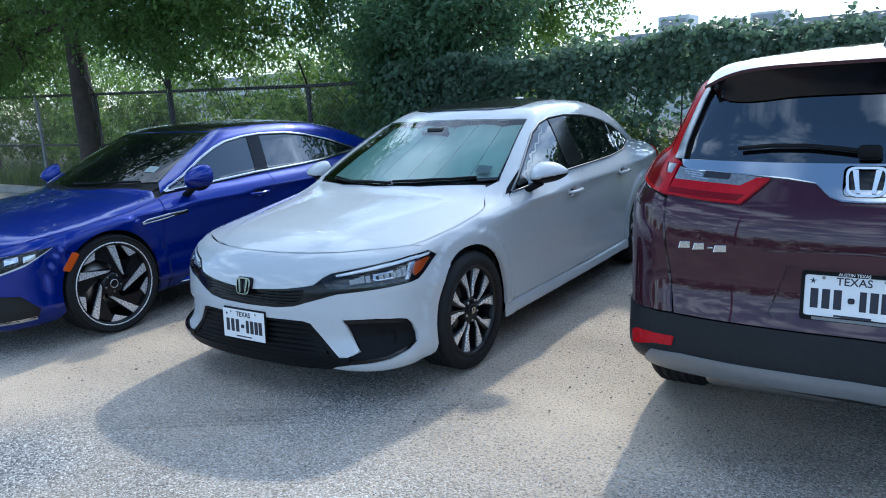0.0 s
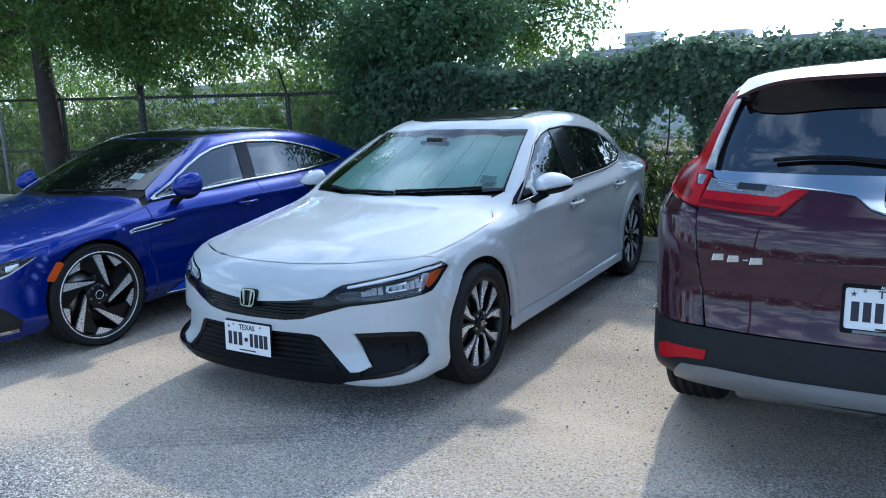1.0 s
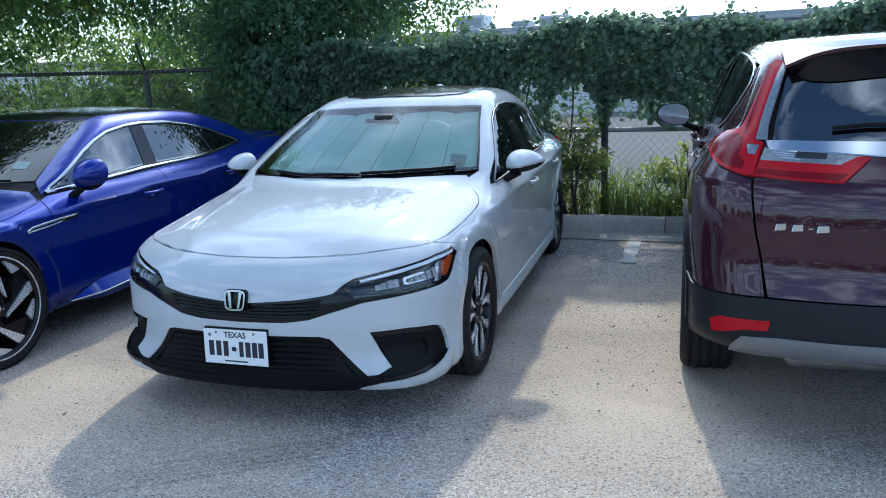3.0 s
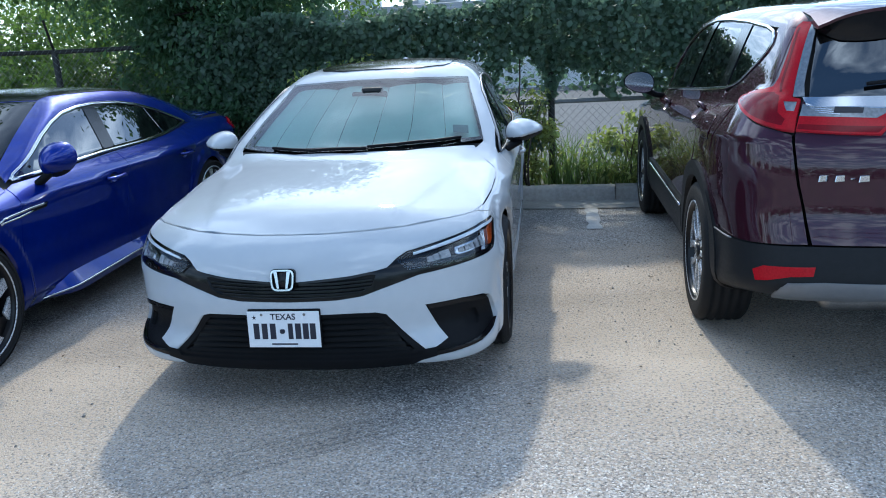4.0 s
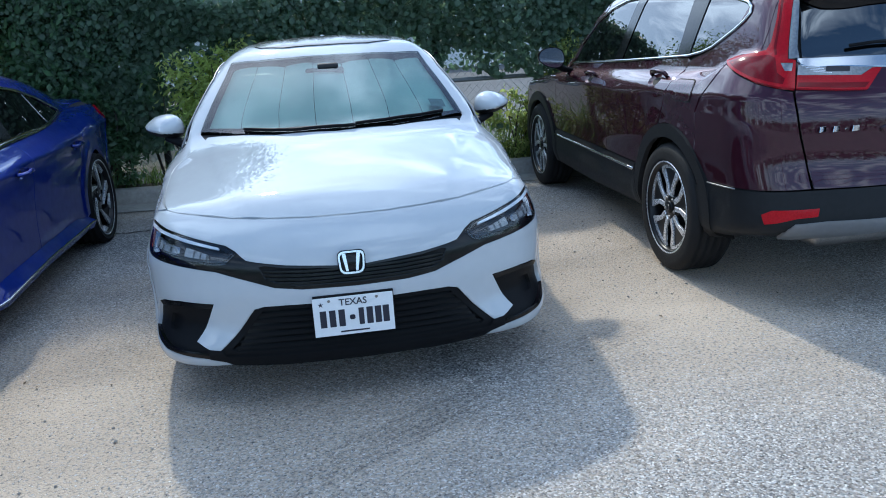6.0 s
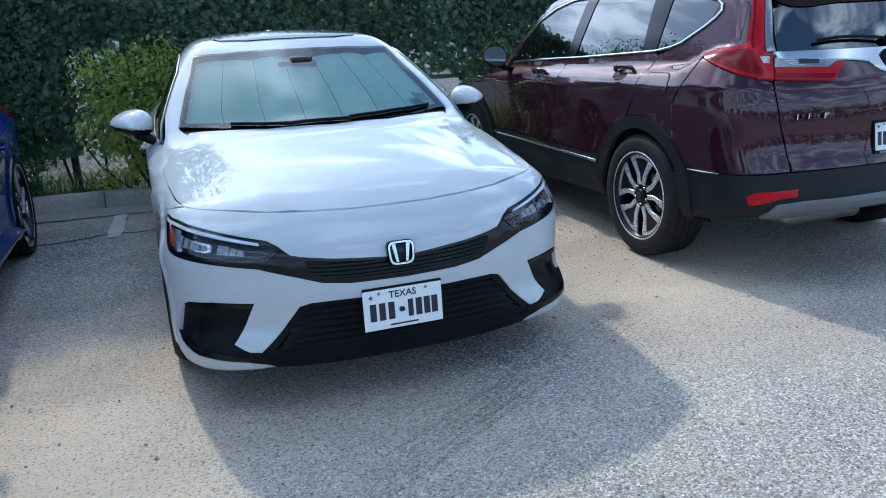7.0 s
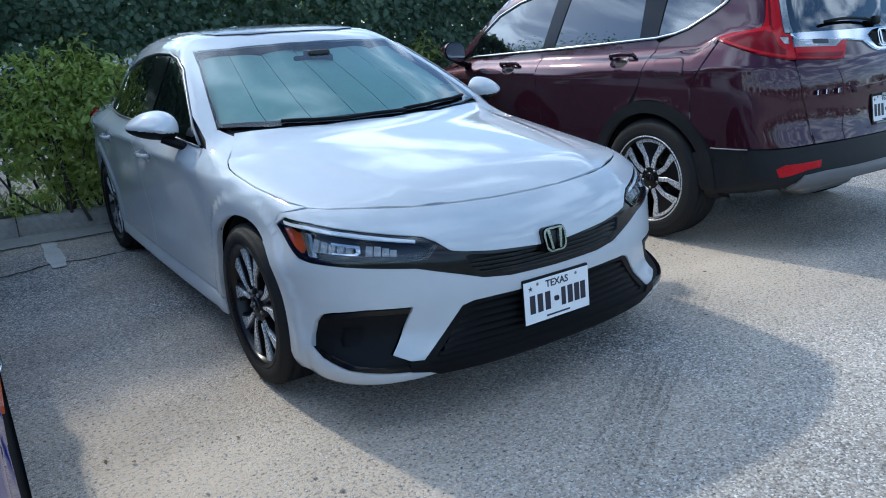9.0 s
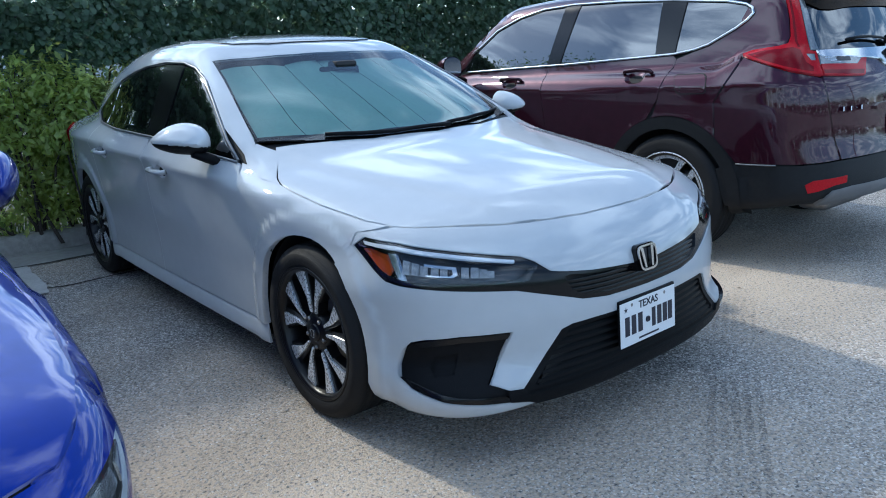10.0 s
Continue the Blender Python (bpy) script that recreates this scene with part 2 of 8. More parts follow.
    dust_and_sun.inputs["B"].default_value = (0.58, 0.47, 0.35, 1)
    L(mul.outputs[0], dust_and_sun.inputs["Factor"])
    L(stone.outputs[0], dust_and_sun.inputs["A"])
    # darker worn lanes and stains
    mp = nt.nodes.new("ShaderNodeMapping")
    mp.inputs["Scale"].default_value = (0.55, 1.1, 1)
    L(co.outputs["Object"], mp.inputs[0])
    n3 = nt.nodes.new("ShaderNodeTexNoise")
    n3.inputs["Scale"].default_value, n3.inputs["Detail"].default_value = 1.6, 7
    L(mp.outputs[0], n3.inputs["Vector"])
    r3 = nt.nodes.new("ShaderNodeMapRange")
    r3.inputs[1].default_value, r3.inputs[2].default_value, r3.inputs[3].default_value, r3.inputs[4].default_value = 0.35, 0.65, 0.86, 1.10
    L(n3.outputs[0], r3.inputs[0])
    hs = nt.nodes.new("ShaderNodeHueSaturation")
    L(dust_and_sun.outputs["Result"], hs.inputs["Color"])
    L(r3.outputs[0], hs.inputs["Value"])
    L(hs.outputs[0], p.inputs["Base Color"])
    bp = nt.nodes.new("ShaderNodeBump")
    bp.inputs["Strength"].default_value, bp.inputs["Distance"].default_value = 0.85, 0.006
    L(vor.outputs["Distance"], bp.inputs["Height"])
    bp.invert = True
    L(bp.outputs[0], p.inputs["Normal"])
    return m


ASPHALT = asphalt_material()
CONCRETE = material("weathered_concrete", (0.40, 0.385, 0.355), 0.85, 0, second=(0.25, 0.24, 0.22), scale=2.2, bump=0.3, bump_scale=90)
GUTTER = material("gutter_concrete", (0.36, 0.35, 0.325), 0.88, 0, second=(0.25, 0.245, 0.23), scale=1.4, bump=0.3, bump_scale=120)
OLD_PAINT = material("worn_white_road_paint", (0.58, 0.57, 0.54), 0.8, 0, second=(0.40, 0.39, 0.37), scale=6, bump=0.2, bump_scale=150)
CRACK = material("dirt_in_crack", (0.05, 0.045, 0.04), 0.95)


def tyre_mark_material():
    """Rubber left on the high spots of the stones only."""
    m = bpy.data.materials.new("tyre_rubber_print")
    m.use_nodes = True
    nt = m.node_tree
    p = nt.nodes["Principled BSDF"]
    p.inputs["Base Color"].default_value, p.inputs["Roughness"].default_value = (0.07, 0.07, 0.072, 1), 0.9
    co = nt.nodes.new("ShaderNodeTexCoord")
    alpha = nt.nodes.new("ShaderNodeMath")
    alpha.operation = "MULTIPLY"
    for i, (scale, lo, hi, most) in enumerate(((120, 0.42, 0.62, 0.55), (1.6, 0.35, 0.65, 0.9))):
        n = nt.nodes.new("ShaderNodeTexNoise")
        n.inputs["Scale"].default_value, n.inputs["Detail"].default_value = scale, 3
        nt.links.new(co.outputs["Object"], n.inputs["Vector"])
        r = nt.nodes.new("ShaderNodeMapRange")
        r.inputs[1].default_value, r.inputs[2].default_value, r.inputs[4].default_value = lo, hi, most
        nt.links.new(n.outputs[0], r.inputs[0])
        nt.links.new(r.outputs[0], alpha.inputs[i])
    nt.links.new(alpha.outputs[0], p.inputs["Alpha"])
    return m


TYRE_MARK = tyre_mark_material()
SOIL = material("soil_and_litter", (0.10, 0.085, 0.06), 0.95, 0, second=(0.05, 0.055, 0.03), scale=3, bump=0.6, bump_scale=30)
STONE = material("loose_stone", (0.48, 0.45, 0.40), 0.85, 0, second=(0.30, 0.28, 0.25), scale=30, random_value=0.45)
GALV = material("galvanised_steel", (0.30, 0.31, 0.32), 0.5, 0.6, vary=0.3, scale=6)
RUSTY = material("dark_painted_pipe", (0.045, 0.045, 0.045), 0.55, 0.3, vary=0.4, scale=5)
BARK = material("bark", (0.075, 0.06, 0.05), 0.95, 0, second=(0.035, 0.03, 0.026), scale=7, bump=1.0, bump_scale=22)
LEAF_IVY = leaf_material("ivy_leaf", (0.13, 0.19, 0.125), (0.072, 0.115, 0.076))
LEAF_TREE = leaf_material("tree_leaf", (0.085, 0.145, 0.042), (0.045, 0.085, 0.028))
LEAF_LIGHT = leaf_material("shrub_leaf", (0.105, 0.165, 0.045), (0.06, 0.105, 0.03))
LEAF_DARK = leaf_material("dense_leaf", (0.10, 0.165, 0.085), (0.055, 0.105, 0.055))
GRASS = leaf_material("weed_blade", (0.10, 0.15, 0.055), (0.065, 0.10, 0.035))
DEAD_LEAF = material("dry_leaf", (0.16, 0.11, 0.06), 0.8, 0, second=(0.06, 0.04, 0.025), scale=20, random_value=0.5)
METAL_WALL = material("pale_metal_cladding", (0.58, 0.60, 0.61), 0.5, 0.1, vary=0.12, scale=0.6)
ROOF_GREY = material("grey_roof", (0.36, 0.37, 0.38), 0.6, 0, vary=0.2, scale=0.5)
ROAD = material("grey_yard_asphalt", (0.10, 0.10, 0.10), 0.9, 0, second=(0.065, 0.065, 0.065), scale=1.0, bump=0.3, bump_scale=80)
LEAF_WEED = leaf_material("weedy_leaf", (0.30, 0.345, 0.125), (0.17, 0.215, 0.07), 0.5)
# ---------------------------------------------------------------- car bodies as smooth solids
def spl(*pts):
    """A smooth curve through (x, value) points, held level past its ends."""
    xs = np.array([p[0] for p in pts], float)
    vs = np.array([p[1] for p in pts], float)
    order = np.argsort(xs)
    xs, vs = xs[order], vs[order]
    d = np.diff(vs) / np.diff(xs)
    m = np.zeros(len(xs))
    m[0], m[-1] = d[0], d[-1]
    for i in range(1, len(xs) - 1):
        if d[i - 1] * d[i] > 0:
            h0, h1 = xs[i] - xs[i - 1], xs[i + 1] - xs[i]
            m[i] = 3 * (h0 + h1) / ((2 * h1 + h0) / d[i - 1] + (h1 + 2 * h0) / d[i])

    def at(x):
        x = np.clip(np.asarray(x, float), xs[0], xs[-1])
        i = np.clip(np.searchsorted(xs, x) - 1, 0, len(xs) - 2)
        h = xs[i + 1] - xs[i]
        t = (x - xs[i]) / h
        return ((2 * t**3 - 3 * t**2 + 1) * vs[i] + (t**3 - 2 * t**2 + t) * h * m[i]
                + (3 * t**2 - 2 * t**3) * vs[i + 1] + (t**3 - t**2) * h * m[i + 1])
    return at


def smax(a, b, k):
    h = np.maximum(k - np.abs(a - b), 0) / k
    return np.maximum(a, b) + h * h * k / 4


def smin(a, b, k):
    return -smax(-a, -b, k)


class Body:
    """x ahead of the front axle, y to the car's left, z up from the ground; inside is negative."""

    def __init__(self, wb, axle, arch, flare, edge, corner, rcorner, rail, blend, brail, pole, rpole, zc, plan, sect, creases, deck, crown, crown_pow, nose, sweep, sweep_pow, tail, rsweep, rsweep_pow, sill, belt, tumble, rcrown, roof, glass, gcurve, back, bcurve, bslope):
        self.wb, self.axle, self.arch, self.flare, self.edge, self.corner = wb, axle, arch, flare, edge, corner
        self.rcorner, self.rail, self.blend, self.brail, self.pole, self.rpole = rcorner, rail, blend, brail, pole, rpole
        self.zc, self.plan, self.sect, self.creases, self.deck, self.crown = zc, plan, sect, creases, deck, crown
        self.crown_pow, self.nose, self.sweep, self.sweep_pow, self.tail, self.rsweep = crown_pow, nose, sweep, sweep_pow, tail, rsweep
        self.rsweep_pow, self.sill, self.belt, self.tumble, self.rcrown, self.roof = rsweep_pow, sill, belt, tumble, rcrown, roof
        self.glass, self.gcurve, self.back, self.bcurve, self.bslope = glass, gcurve, back, bcurve, bslope
        self.sweep_z = lambda z: 1.0  # how the rounding of the nose in plan changes with height
        self.shoulder = 0.0  # how far the front wings draw in above the wheels
        self.ridge = None  # where the raised middle of the bonnet ends, y over x

    def lower(self, x, y, z):
        ay = np.abs(y)
        w = self.plan(x) + self.sect(z)
        for ax in (0, -self.wb):
            r = np.hypot(x - ax, z - self.axle)
            lip = np.clip((self.arch + 0.098 - r) / 0.030, 0, 1)
            w = w + self.flare * lip * lip * (3 - 2 * lip)
        if self.shoulder:
            up, fore = np.clip((z - 0.54) / 0.14, 0, 1), np.clip((x + 0.30) / 0.45, 0, 1)
            w = w - self.shoulder * up * up * (3 - 2 * up) * fore * fore * (3 - 2 * fore)
        for amp, line, wide, x0, x1 in self.creases:
            fade = np.clip((x - x0) / 0.25, 0, 1) * np.clip((x1 - x) / 0.25, 0, 1)
            dz = z - line(x)
            w = w - fade * (amp * np.maximum(dz, 0) + wide * (1 - np.exp(np.minimum(dz, 0) / 0.045)))
        top = self.deck(x) - self.crown(x) * (ay / 0.8) ** self.crown_pow
        if self.ridge is not None:
            top = top + 0.007 / (1 + np.exp(np.clip((ay - self.ridge(x)) / 0.013, -30, 30)))
        f = smax(ay - w, z - top, self.edge)
        f = smax(f, x - (self.nose(z) - self.sweep * self.sweep_z(z) * ay ** self.sweep_pow), self.corner)
        f = smax(f, self.tail(z) + self.rsweep * ay ** self.rsweep_pow - x, self.rcorner)
        return smax(f, self.sill(x) - z, 0.05)

    def upper(self, x, y, z):
        ay = np.abs(y)
        w = self.belt(x) - self.tumble * np.maximum(z - 0.95, 0) - 0.12 * np.maximum(z - 1.15, 0) ** 2
        f = smax((ay - w) * 0.87, z - (self.roof(x) - self.rcrown * y * y), self.rail)
        f = smax(f, 0.72 - z, 0.05)
        f = smax(f, (x - (self.glass(z) - self.gcurve * y * y)) * 0.45, 0.03)
        return smax(f, (self.back(z) + self.bcurve * y * y - x) * self.bslope, self.brail)

    def f(self, x, y, z):
        return smin(self.lower(x, y, z), self.upper(x, y, z), self.blend)

    def cast(self, o, d, reach=3.0, steps=150, into=0.0):
        """First meeting of rays with the surface, from outside."""
        o, d = np.broadcast_arrays(np.asarray(o, float), np.asarray(d, float))
        s = np.linspace(0, reach, steps)
        v = np.stack([self.f(*(o + d * q).T) for q in s])
        inside = v < -into
        hit = inside.any(0)
        i = np.where(hit, inside.argmax(0), v.argmin(0))
        lo, hi = s[np.maximum(i - 1, 0)], s[i]
        for _ in range(24):
            mid = (lo + hi) / 2
            deep = self.f(*(o + d * mid[:, None]).T) < -into
            hi, lo = np.where(deep, mid, hi), np.where(deep, lo, mid)
        return o + d * np.where(hit, hi, s[i])[:, None], hit

    def normal(self, p, e=0.006):
        g = np.stack([self.f(*(p + e * u).T) - self.f(*(p - e * u).T) for u in np.eye(3)], 1)
        return g / np.maximum(np.linalg.norm(g, axis=1), 1e-9)[:, None]

    # a place on the skin from two numbers
    def project(self, mode, uv, into=0.0):
        uv = np.asarray(uv, float)
        n = len(uv)
        z0, z1 = np.zeros(n), np.ones(n)
        if mode == "side":
            o = np.stack([uv[:, 0], z1 * 1.6, uv[:, 1]], 1)
            d = np.array([0, -1.0, 0])
        elif mode == "top":
            o = np.stack([uv[:, 0], uv[:, 1], z1 * 2.4], 1)
            d = np.array([0, 0, -1.0])
        elif mode in ("front", "rear"):
            a = np.radians(uv[:, 0])
            s, x0 = (1, self.pole) if mode == "front" else (-1, -self.wb - self.rpole)
            d = np.stack([-s * np.cos(a), -np.sin(a), z0], 1)
            o = np.stack([x0 + z0, z0, uv[:, 1]], 1) - 2.0 * d
        return self.cast(o, d, into=into)[0]

    def angle(self, mode, y, z):
        """The (degrees, z) of the point of the nose or tail at that y and z."""
        s, x0 = (1, self.pole) if mode == "front" else (-1, -self.wb - self.rpole)
        p, _ = self.cast(np.array([[s * 2 + (0 if s > 0 else -self.wb - 2), y, z]]), np.array([-s, 0, 0.0]))
        return math.degrees(math.atan2(y, s * (p[0, 0] - x0))), z


SEDAN = Body(
    wb=2.736, axle=0.32, arch=0.355, flare=0.013, edge=0.10, corner=0.16, rcorner=0.16, rail=0.10, blend=0.055, brail=0.1, pole=0.0, rpole=0.0, zc=0.60,
    plan=spl((0.95, 0.79), (0.6, 0.83), (0.2, 0.862), (-0.4, 0.872), (-1.3, 0.878), (-2.3, 0.872), (-2.736, 0.858), (-3.0, 0.832), (-3.4, 0.752), (-3.75, 0.66)),
    sect=spl((0.15, -0.07), (0.19, -0.03), (0.24, -0.016), (0.32, -0.014), (0.42, -0.014), (0.60, 0.0), (0.72, 0.004), (0.82, 0.004), (0.92, 0.0), (1.0, -0.01), (1.1, -0.03)),
    creases=[(0.52, spl((0.3, 0.762), (-0.4, 0.808), (-1.3, 0.838), (-3.6, 0.89)), 0.019, -3.9, 0.5)],
    deck=spl((0.95, 0.62), (0.8, 0.71), (0.6, 0.778), (0.3, 0.84), (0.0, 0.885), (-0.3, 0.922), (-0.55, 0.945), (-0.9, 0.95), (-1.6, 0.965), (-2.6, 0.985), (-3.2, 1.005), (-3.5, 0.995), (-3.8, 0.98)),
    crown=spl((0.9, 0.05), (0.3, 0.09), (-0.4, 0.075), (-1.0, 0.03), (-2.6, 0.03), (-3.2, 0.09), (-3.6, 0.10)), crown_pow=2.4,
    nose=spl((0.15, 0.785), (0.20, 0.815), (0.32, 0.824), (0.45, 0.826), (0.55, 0.812), (0.62, 0.795), (0.70, 0.75), (0.76, 0.69), (0.9, 0.55)), sweep=0.42, sweep_pow=2.6,
    tail=spl((0.2, -3.45), (0.4, -3.63), (0.6, -3.67), (0.9, -3.66), (1.0, -3.68), (1.2, -3.66)), rsweep=0.34, rsweep_pow=2.6,
    sill=spl((0.9, 0.17), (0.5, 0.17), (-1, 0.19), (-3, 0.20), (-3.7, 0.28)),
    belt=spl((-0.3, 0.74), (-0.8, 0.797), (-1.3, 0.805), (-1.9, 0.793), (-2.5, 0.745), (-3.0, 0.655), (-3.5, 0.50)), tumble=0.52, rcrown=0.10,
    roof=spl((-0.9, 1.260), (-1.15, 1.335), (-1.4, 1.378), (-1.7, 1.400), (-1.95, 1.403), (-2.3, 1.385), (-2.6, 1.335), (-2.9, 1.250), (-3.2, 1.125), (-3.5, 0.99)),
    glass=spl((0.85, -0.12), (0.92, -0.26), (1.10, -0.64), (1.28, -1.06), (1.45, -1.42)), gcurve=0.50,
    back=spl((0.9, -3.6), (1.5, -3.6)), bcurve=0.0, bslope=1.0,
)
SEDAN.shoulder = 0.034
SEDAN.sweep_z = spl((0.15, 0.72), (0.24, 0.72), (0.36, 1.18), (0.5, 1.18), (0.62, 1.08), (0.74, 1.0))
SEDAN.ridge = spl((0.75, 0.36), (0.5, 0.44), (0.1, 0.55), (-0.3, 0.63))

FASTBACK = Body(
    wb=2.84, axle=0.335, arch=0.375, flare=0.014, edge=0.10, corner=0.16, rcorner=0.16, rail=0.10, blend=0.03, brail=0.1, pole=0.0, rpole=0.0, zc=0.60,
    plan=spl((0.95, 0.84), (0.6, 0.90), (0.2, 0.925), (-0.4, 0.925), (-1.3, 0.93), (-2.3, 0.935), (-2.9, 0.93), (-3.4, 0.88), (-3.9, 0.78)),
    sect=spl((0.15, -0.10), (0.22, -0.05), (0.30, -0.012), (0.42, -0.012), (0.60, -0.002), (0.70, 0.004), (0.82, 0.004), (0.92, 0.0), (1.0, -0.01), (1.1, -0.03)),
    creases=[(0.58, spl((0.5, 0.735), (-0.4, 0.768), (-1.4, 0.805), (-3.6, 0.86)), 0.020, -4.1, 0.6)],
    deck=spl((0.95, 0.66), (0.8, 0.735), (0.6, 0.79), (0.3, 0.845), (0.0, 0.885), (-0.3, 0.92), (-0.6, 0.945), (-0.9, 0.95), (-1.6, 0.965), (-2.6, 0.98), (-3.2, 1.02), (-3.6, 1.05), (-3.9, 1.04)),
    crown=spl((0.9, 0.06), (0.3, 0.08), (-0.4, 0.07), (-1.0, 0.03), (-3.6, 0.03)), crown_pow=2.4,
    nose=spl((0.15, 0.84), (0.22, 0.90), (0.32, 0.925), (0.45, 0.93), (0.55, 0.925), (0.62, 0.915), (0.70, 0.87), (0.76, 0.80), (0.9, 0.66)), sweep=0.42, sweep_pow=2.6,
    tail=spl((0.2, -3.7), (0.4, -3.85), (0.6, -3.88), (0.9, -3.90), (1.05, -3.92), (1.2, -3.9)), rsweep=0.30, rsweep_pow=2.6,
    sill=spl((0.9, 0.16), (0.5, 0.16), (-1, 0.18), (-3, 0.19), (-3.7, 0.26)),
    belt=spl((-0.3, 0.76), (-0.8, 0.82), (-1.3, 0.835), (-1.9, 0.83), (-2.5, 0.79), (-3.0, 0.72), (-3.6, 0.58)), tumble=0.55, rcrown=0.10,
    roof=spl((-0.9, 1.240), (-1.15, 1.310), (-1.4, 1.343), (-1.7, 1.354), (-1.95, 1.351), (-2.3, 1.327), (-2.6, 1.282), (-2.9, 1.212), (-3.2, 1.120), (-3.6, 1.01)),
    glass=spl((0.85, -0.14), (0.92, -0.28), (1.10, -0.66), (1.28, -1.08), (1.45, -1.46)), gcurve=0.50,
    back=spl((0.9, -3.75), (1.5, -3.75)), bcurve=0.0, bslope=1.0,
)

SUV = Body(
    wb=2.66, axle=0.36, arch=0.405, flare=0.006, edge=0.05, corner=0.18, rcorner=0.20, rail=0.09, blend=0.03, brail=0.12, pole=0.0, rpole=0.0, zc=0.60,
    plan=spl((0.95, 0.82), (0.6, 0.89), (0.2, 0.91), (-0.4, 0.91), (-1.3, 0.915), (-2.3, 0.92), (-2.9, 0.915), (-3.3, 0.89), (-3.7, 0.84)),
    sect=spl((0.2, -0.10), (0.30, -0.04), (0.40, -0.012), (0.55, -0.012), (0.75, 0.0), (0.88, 0.002), (1.0, -0.008), (1.1, -0.022), (1.2, -0.045)),
    creases=[(0.42, spl((0.3, 0.93), (-3.6, 1.01)), 0.010, -4.2, 0.5)],
    deck=spl((0.95, 0.80), (0.8, 0.90), (0.6, 0.97), (0.3, 1.02), (0.0, 1.05), (-0.3, 1.07), (-0.6, 1.08), (-0.9, 1.08), (-1.6, 1.09), (-2.6, 1.112), (-2.9, 1.130), (-3.05, 1.195), (-3.2, 1.220), (-3.7, 1.225)),
    crown=spl((0.9, 0.05), (0.3, 0.08), (-0.4, 0.06), (-1.0, 0.03), (-3.6, 0.02)), crown_pow=2.4,
    nose=spl((0.2, 0.82), (0.32, 0.88), (0.5, 0.90), (0.7, 0.89), (0.85, 0.84), (1.0, 0.7)), sweep=0.42, sweep_pow=2.6,
    tail=spl((0.2, -3.20), (0.30, -3.34), (0.38, -3.60), (0.45, -3.64), (0.58, -3.62), (0.75, -3.58), (0.9, -3.57), (1.0, -3.55), (1.1, -3.50), (1.2, -3.47)), rsweep=0.25, rsweep_pow=2.4,
    sill=spl((0.9, 0.24), (0.5, 0.22), (-1, 0.24), (-2.95, 0.26), (-3.2, 0.33), (-3.5, 0.38), (-3.7, 0.40)),
    belt=spl((-0.3, 0.80), (-0.8, 0.85), (-1.3, 0.866), (-1.9, 0.868), (-2.5, 0.854), (-3.0, 0.828), (-3.5, 0.79)), tumble=0.34, rcrown=0.08,
    roof=spl((-0.5, 1.43), (-0.8, 1.535), (-1.1, 1.585), (-1.5, 1.604), (-1.9, 1.604), (-2.4, 1.590), (-2.9, 1.566), (-3.3, 1.525), (-3.6, 1.48)),
    glass=spl((0.95, -0.08), (1.05, -0.22), (1.3, -0.58), (1.5, -0.87), (1.7, -1.18)), gcurve=0.28,
    back=spl((1.0, -3.50), (1.15, -3.46), (1.4, -3.34), (1.58, -3.24), (1.7, -3.2)), bcurve=0.22, bslope=0.85,
)
# where each car's front axle stands, and its heading in degrees
PLACE = {"civic": ((-2.980, 3.402), -86.7), "arteon": ((-5.585, 2.78), -86.0), "crv": ((-0.39, 6.53), 92.1)}

# ---------------------------------------------------------------- building helpers
from mathutils.geometry import delaunay_2d_cdt


def empty(name, m, label, category, group=""):
    ob = new(name)
    ob.matrix_world = m
    return tagged(ob, label, category, group)


def mesh_of(name, verts, faces, mat, smooth=True):
    me = bpy.data.meshes.new(name)
    me.from_pydata([tuple(map(float, v)) for v in verts], [], [tuple(map(int, f)) for f in faces])
    me.materials.append(mat)
    if smooth:
        me.polygons.foreach_set("use_smooth", [True] * len(me.polygons))
    me.update()
    return me


def put(name, me, parent=None, label="", m=None):
    ob = new(name, me)
    if parent is not None:
        ob.parent = parent
    if m is not None:
        ob.matrix_basis = m
    if label:
        ob["label"] = label
    return ob


def part(name, bm, mat, parent=None, label="", smooth=True, m=None):
    me = bpy.data.meshes.new(name)
    bm.to_mesh(me)
    bm.free()
    me.materials.append(mat)
    if smooth:
        me.polygons.foreach_set("use_smooth", [True] * len(me.polygons))
        me.set_sharp_from_angle(angle=radians(35))
    return put(name, me, parent, label, m)


def box_bm(size, at=(0, 0, 0), bevel=0.0, segs=2):
    bm = bmesh.new()
    bmesh.ops.create_cube(bm, size=1)
    bmesh.ops.transform(bm, matrix=Matrix.Translation(at) @ Matrix.Diagonal((*size, 1)), verts=bm.verts)
    if bevel:
        bmesh.ops.bevel(bm, geom=bm.edges[:], offset=bevel, segments=segs, affect="EDGES", profile=0.5)
    return bm


def tube_bm(a, b, r0, r1=None, sides=12):
    a, b = Vector(a), Vector(b)
    bm = bmesh.new()
    bmesh.ops.create_cone(bm, cap_ends=True, segments=sides, radius1=r0, radius2=r0 if r1 is None else r1, depth=(b - a).length)
    q = (b - a).to_track_quat("Z", "Y").to_matrix().to_4x4()
    bmesh.ops.transform(bm, matrix=Matrix.Translation((a + b) / 2) @ q, verts=bm.verts)
    return bm


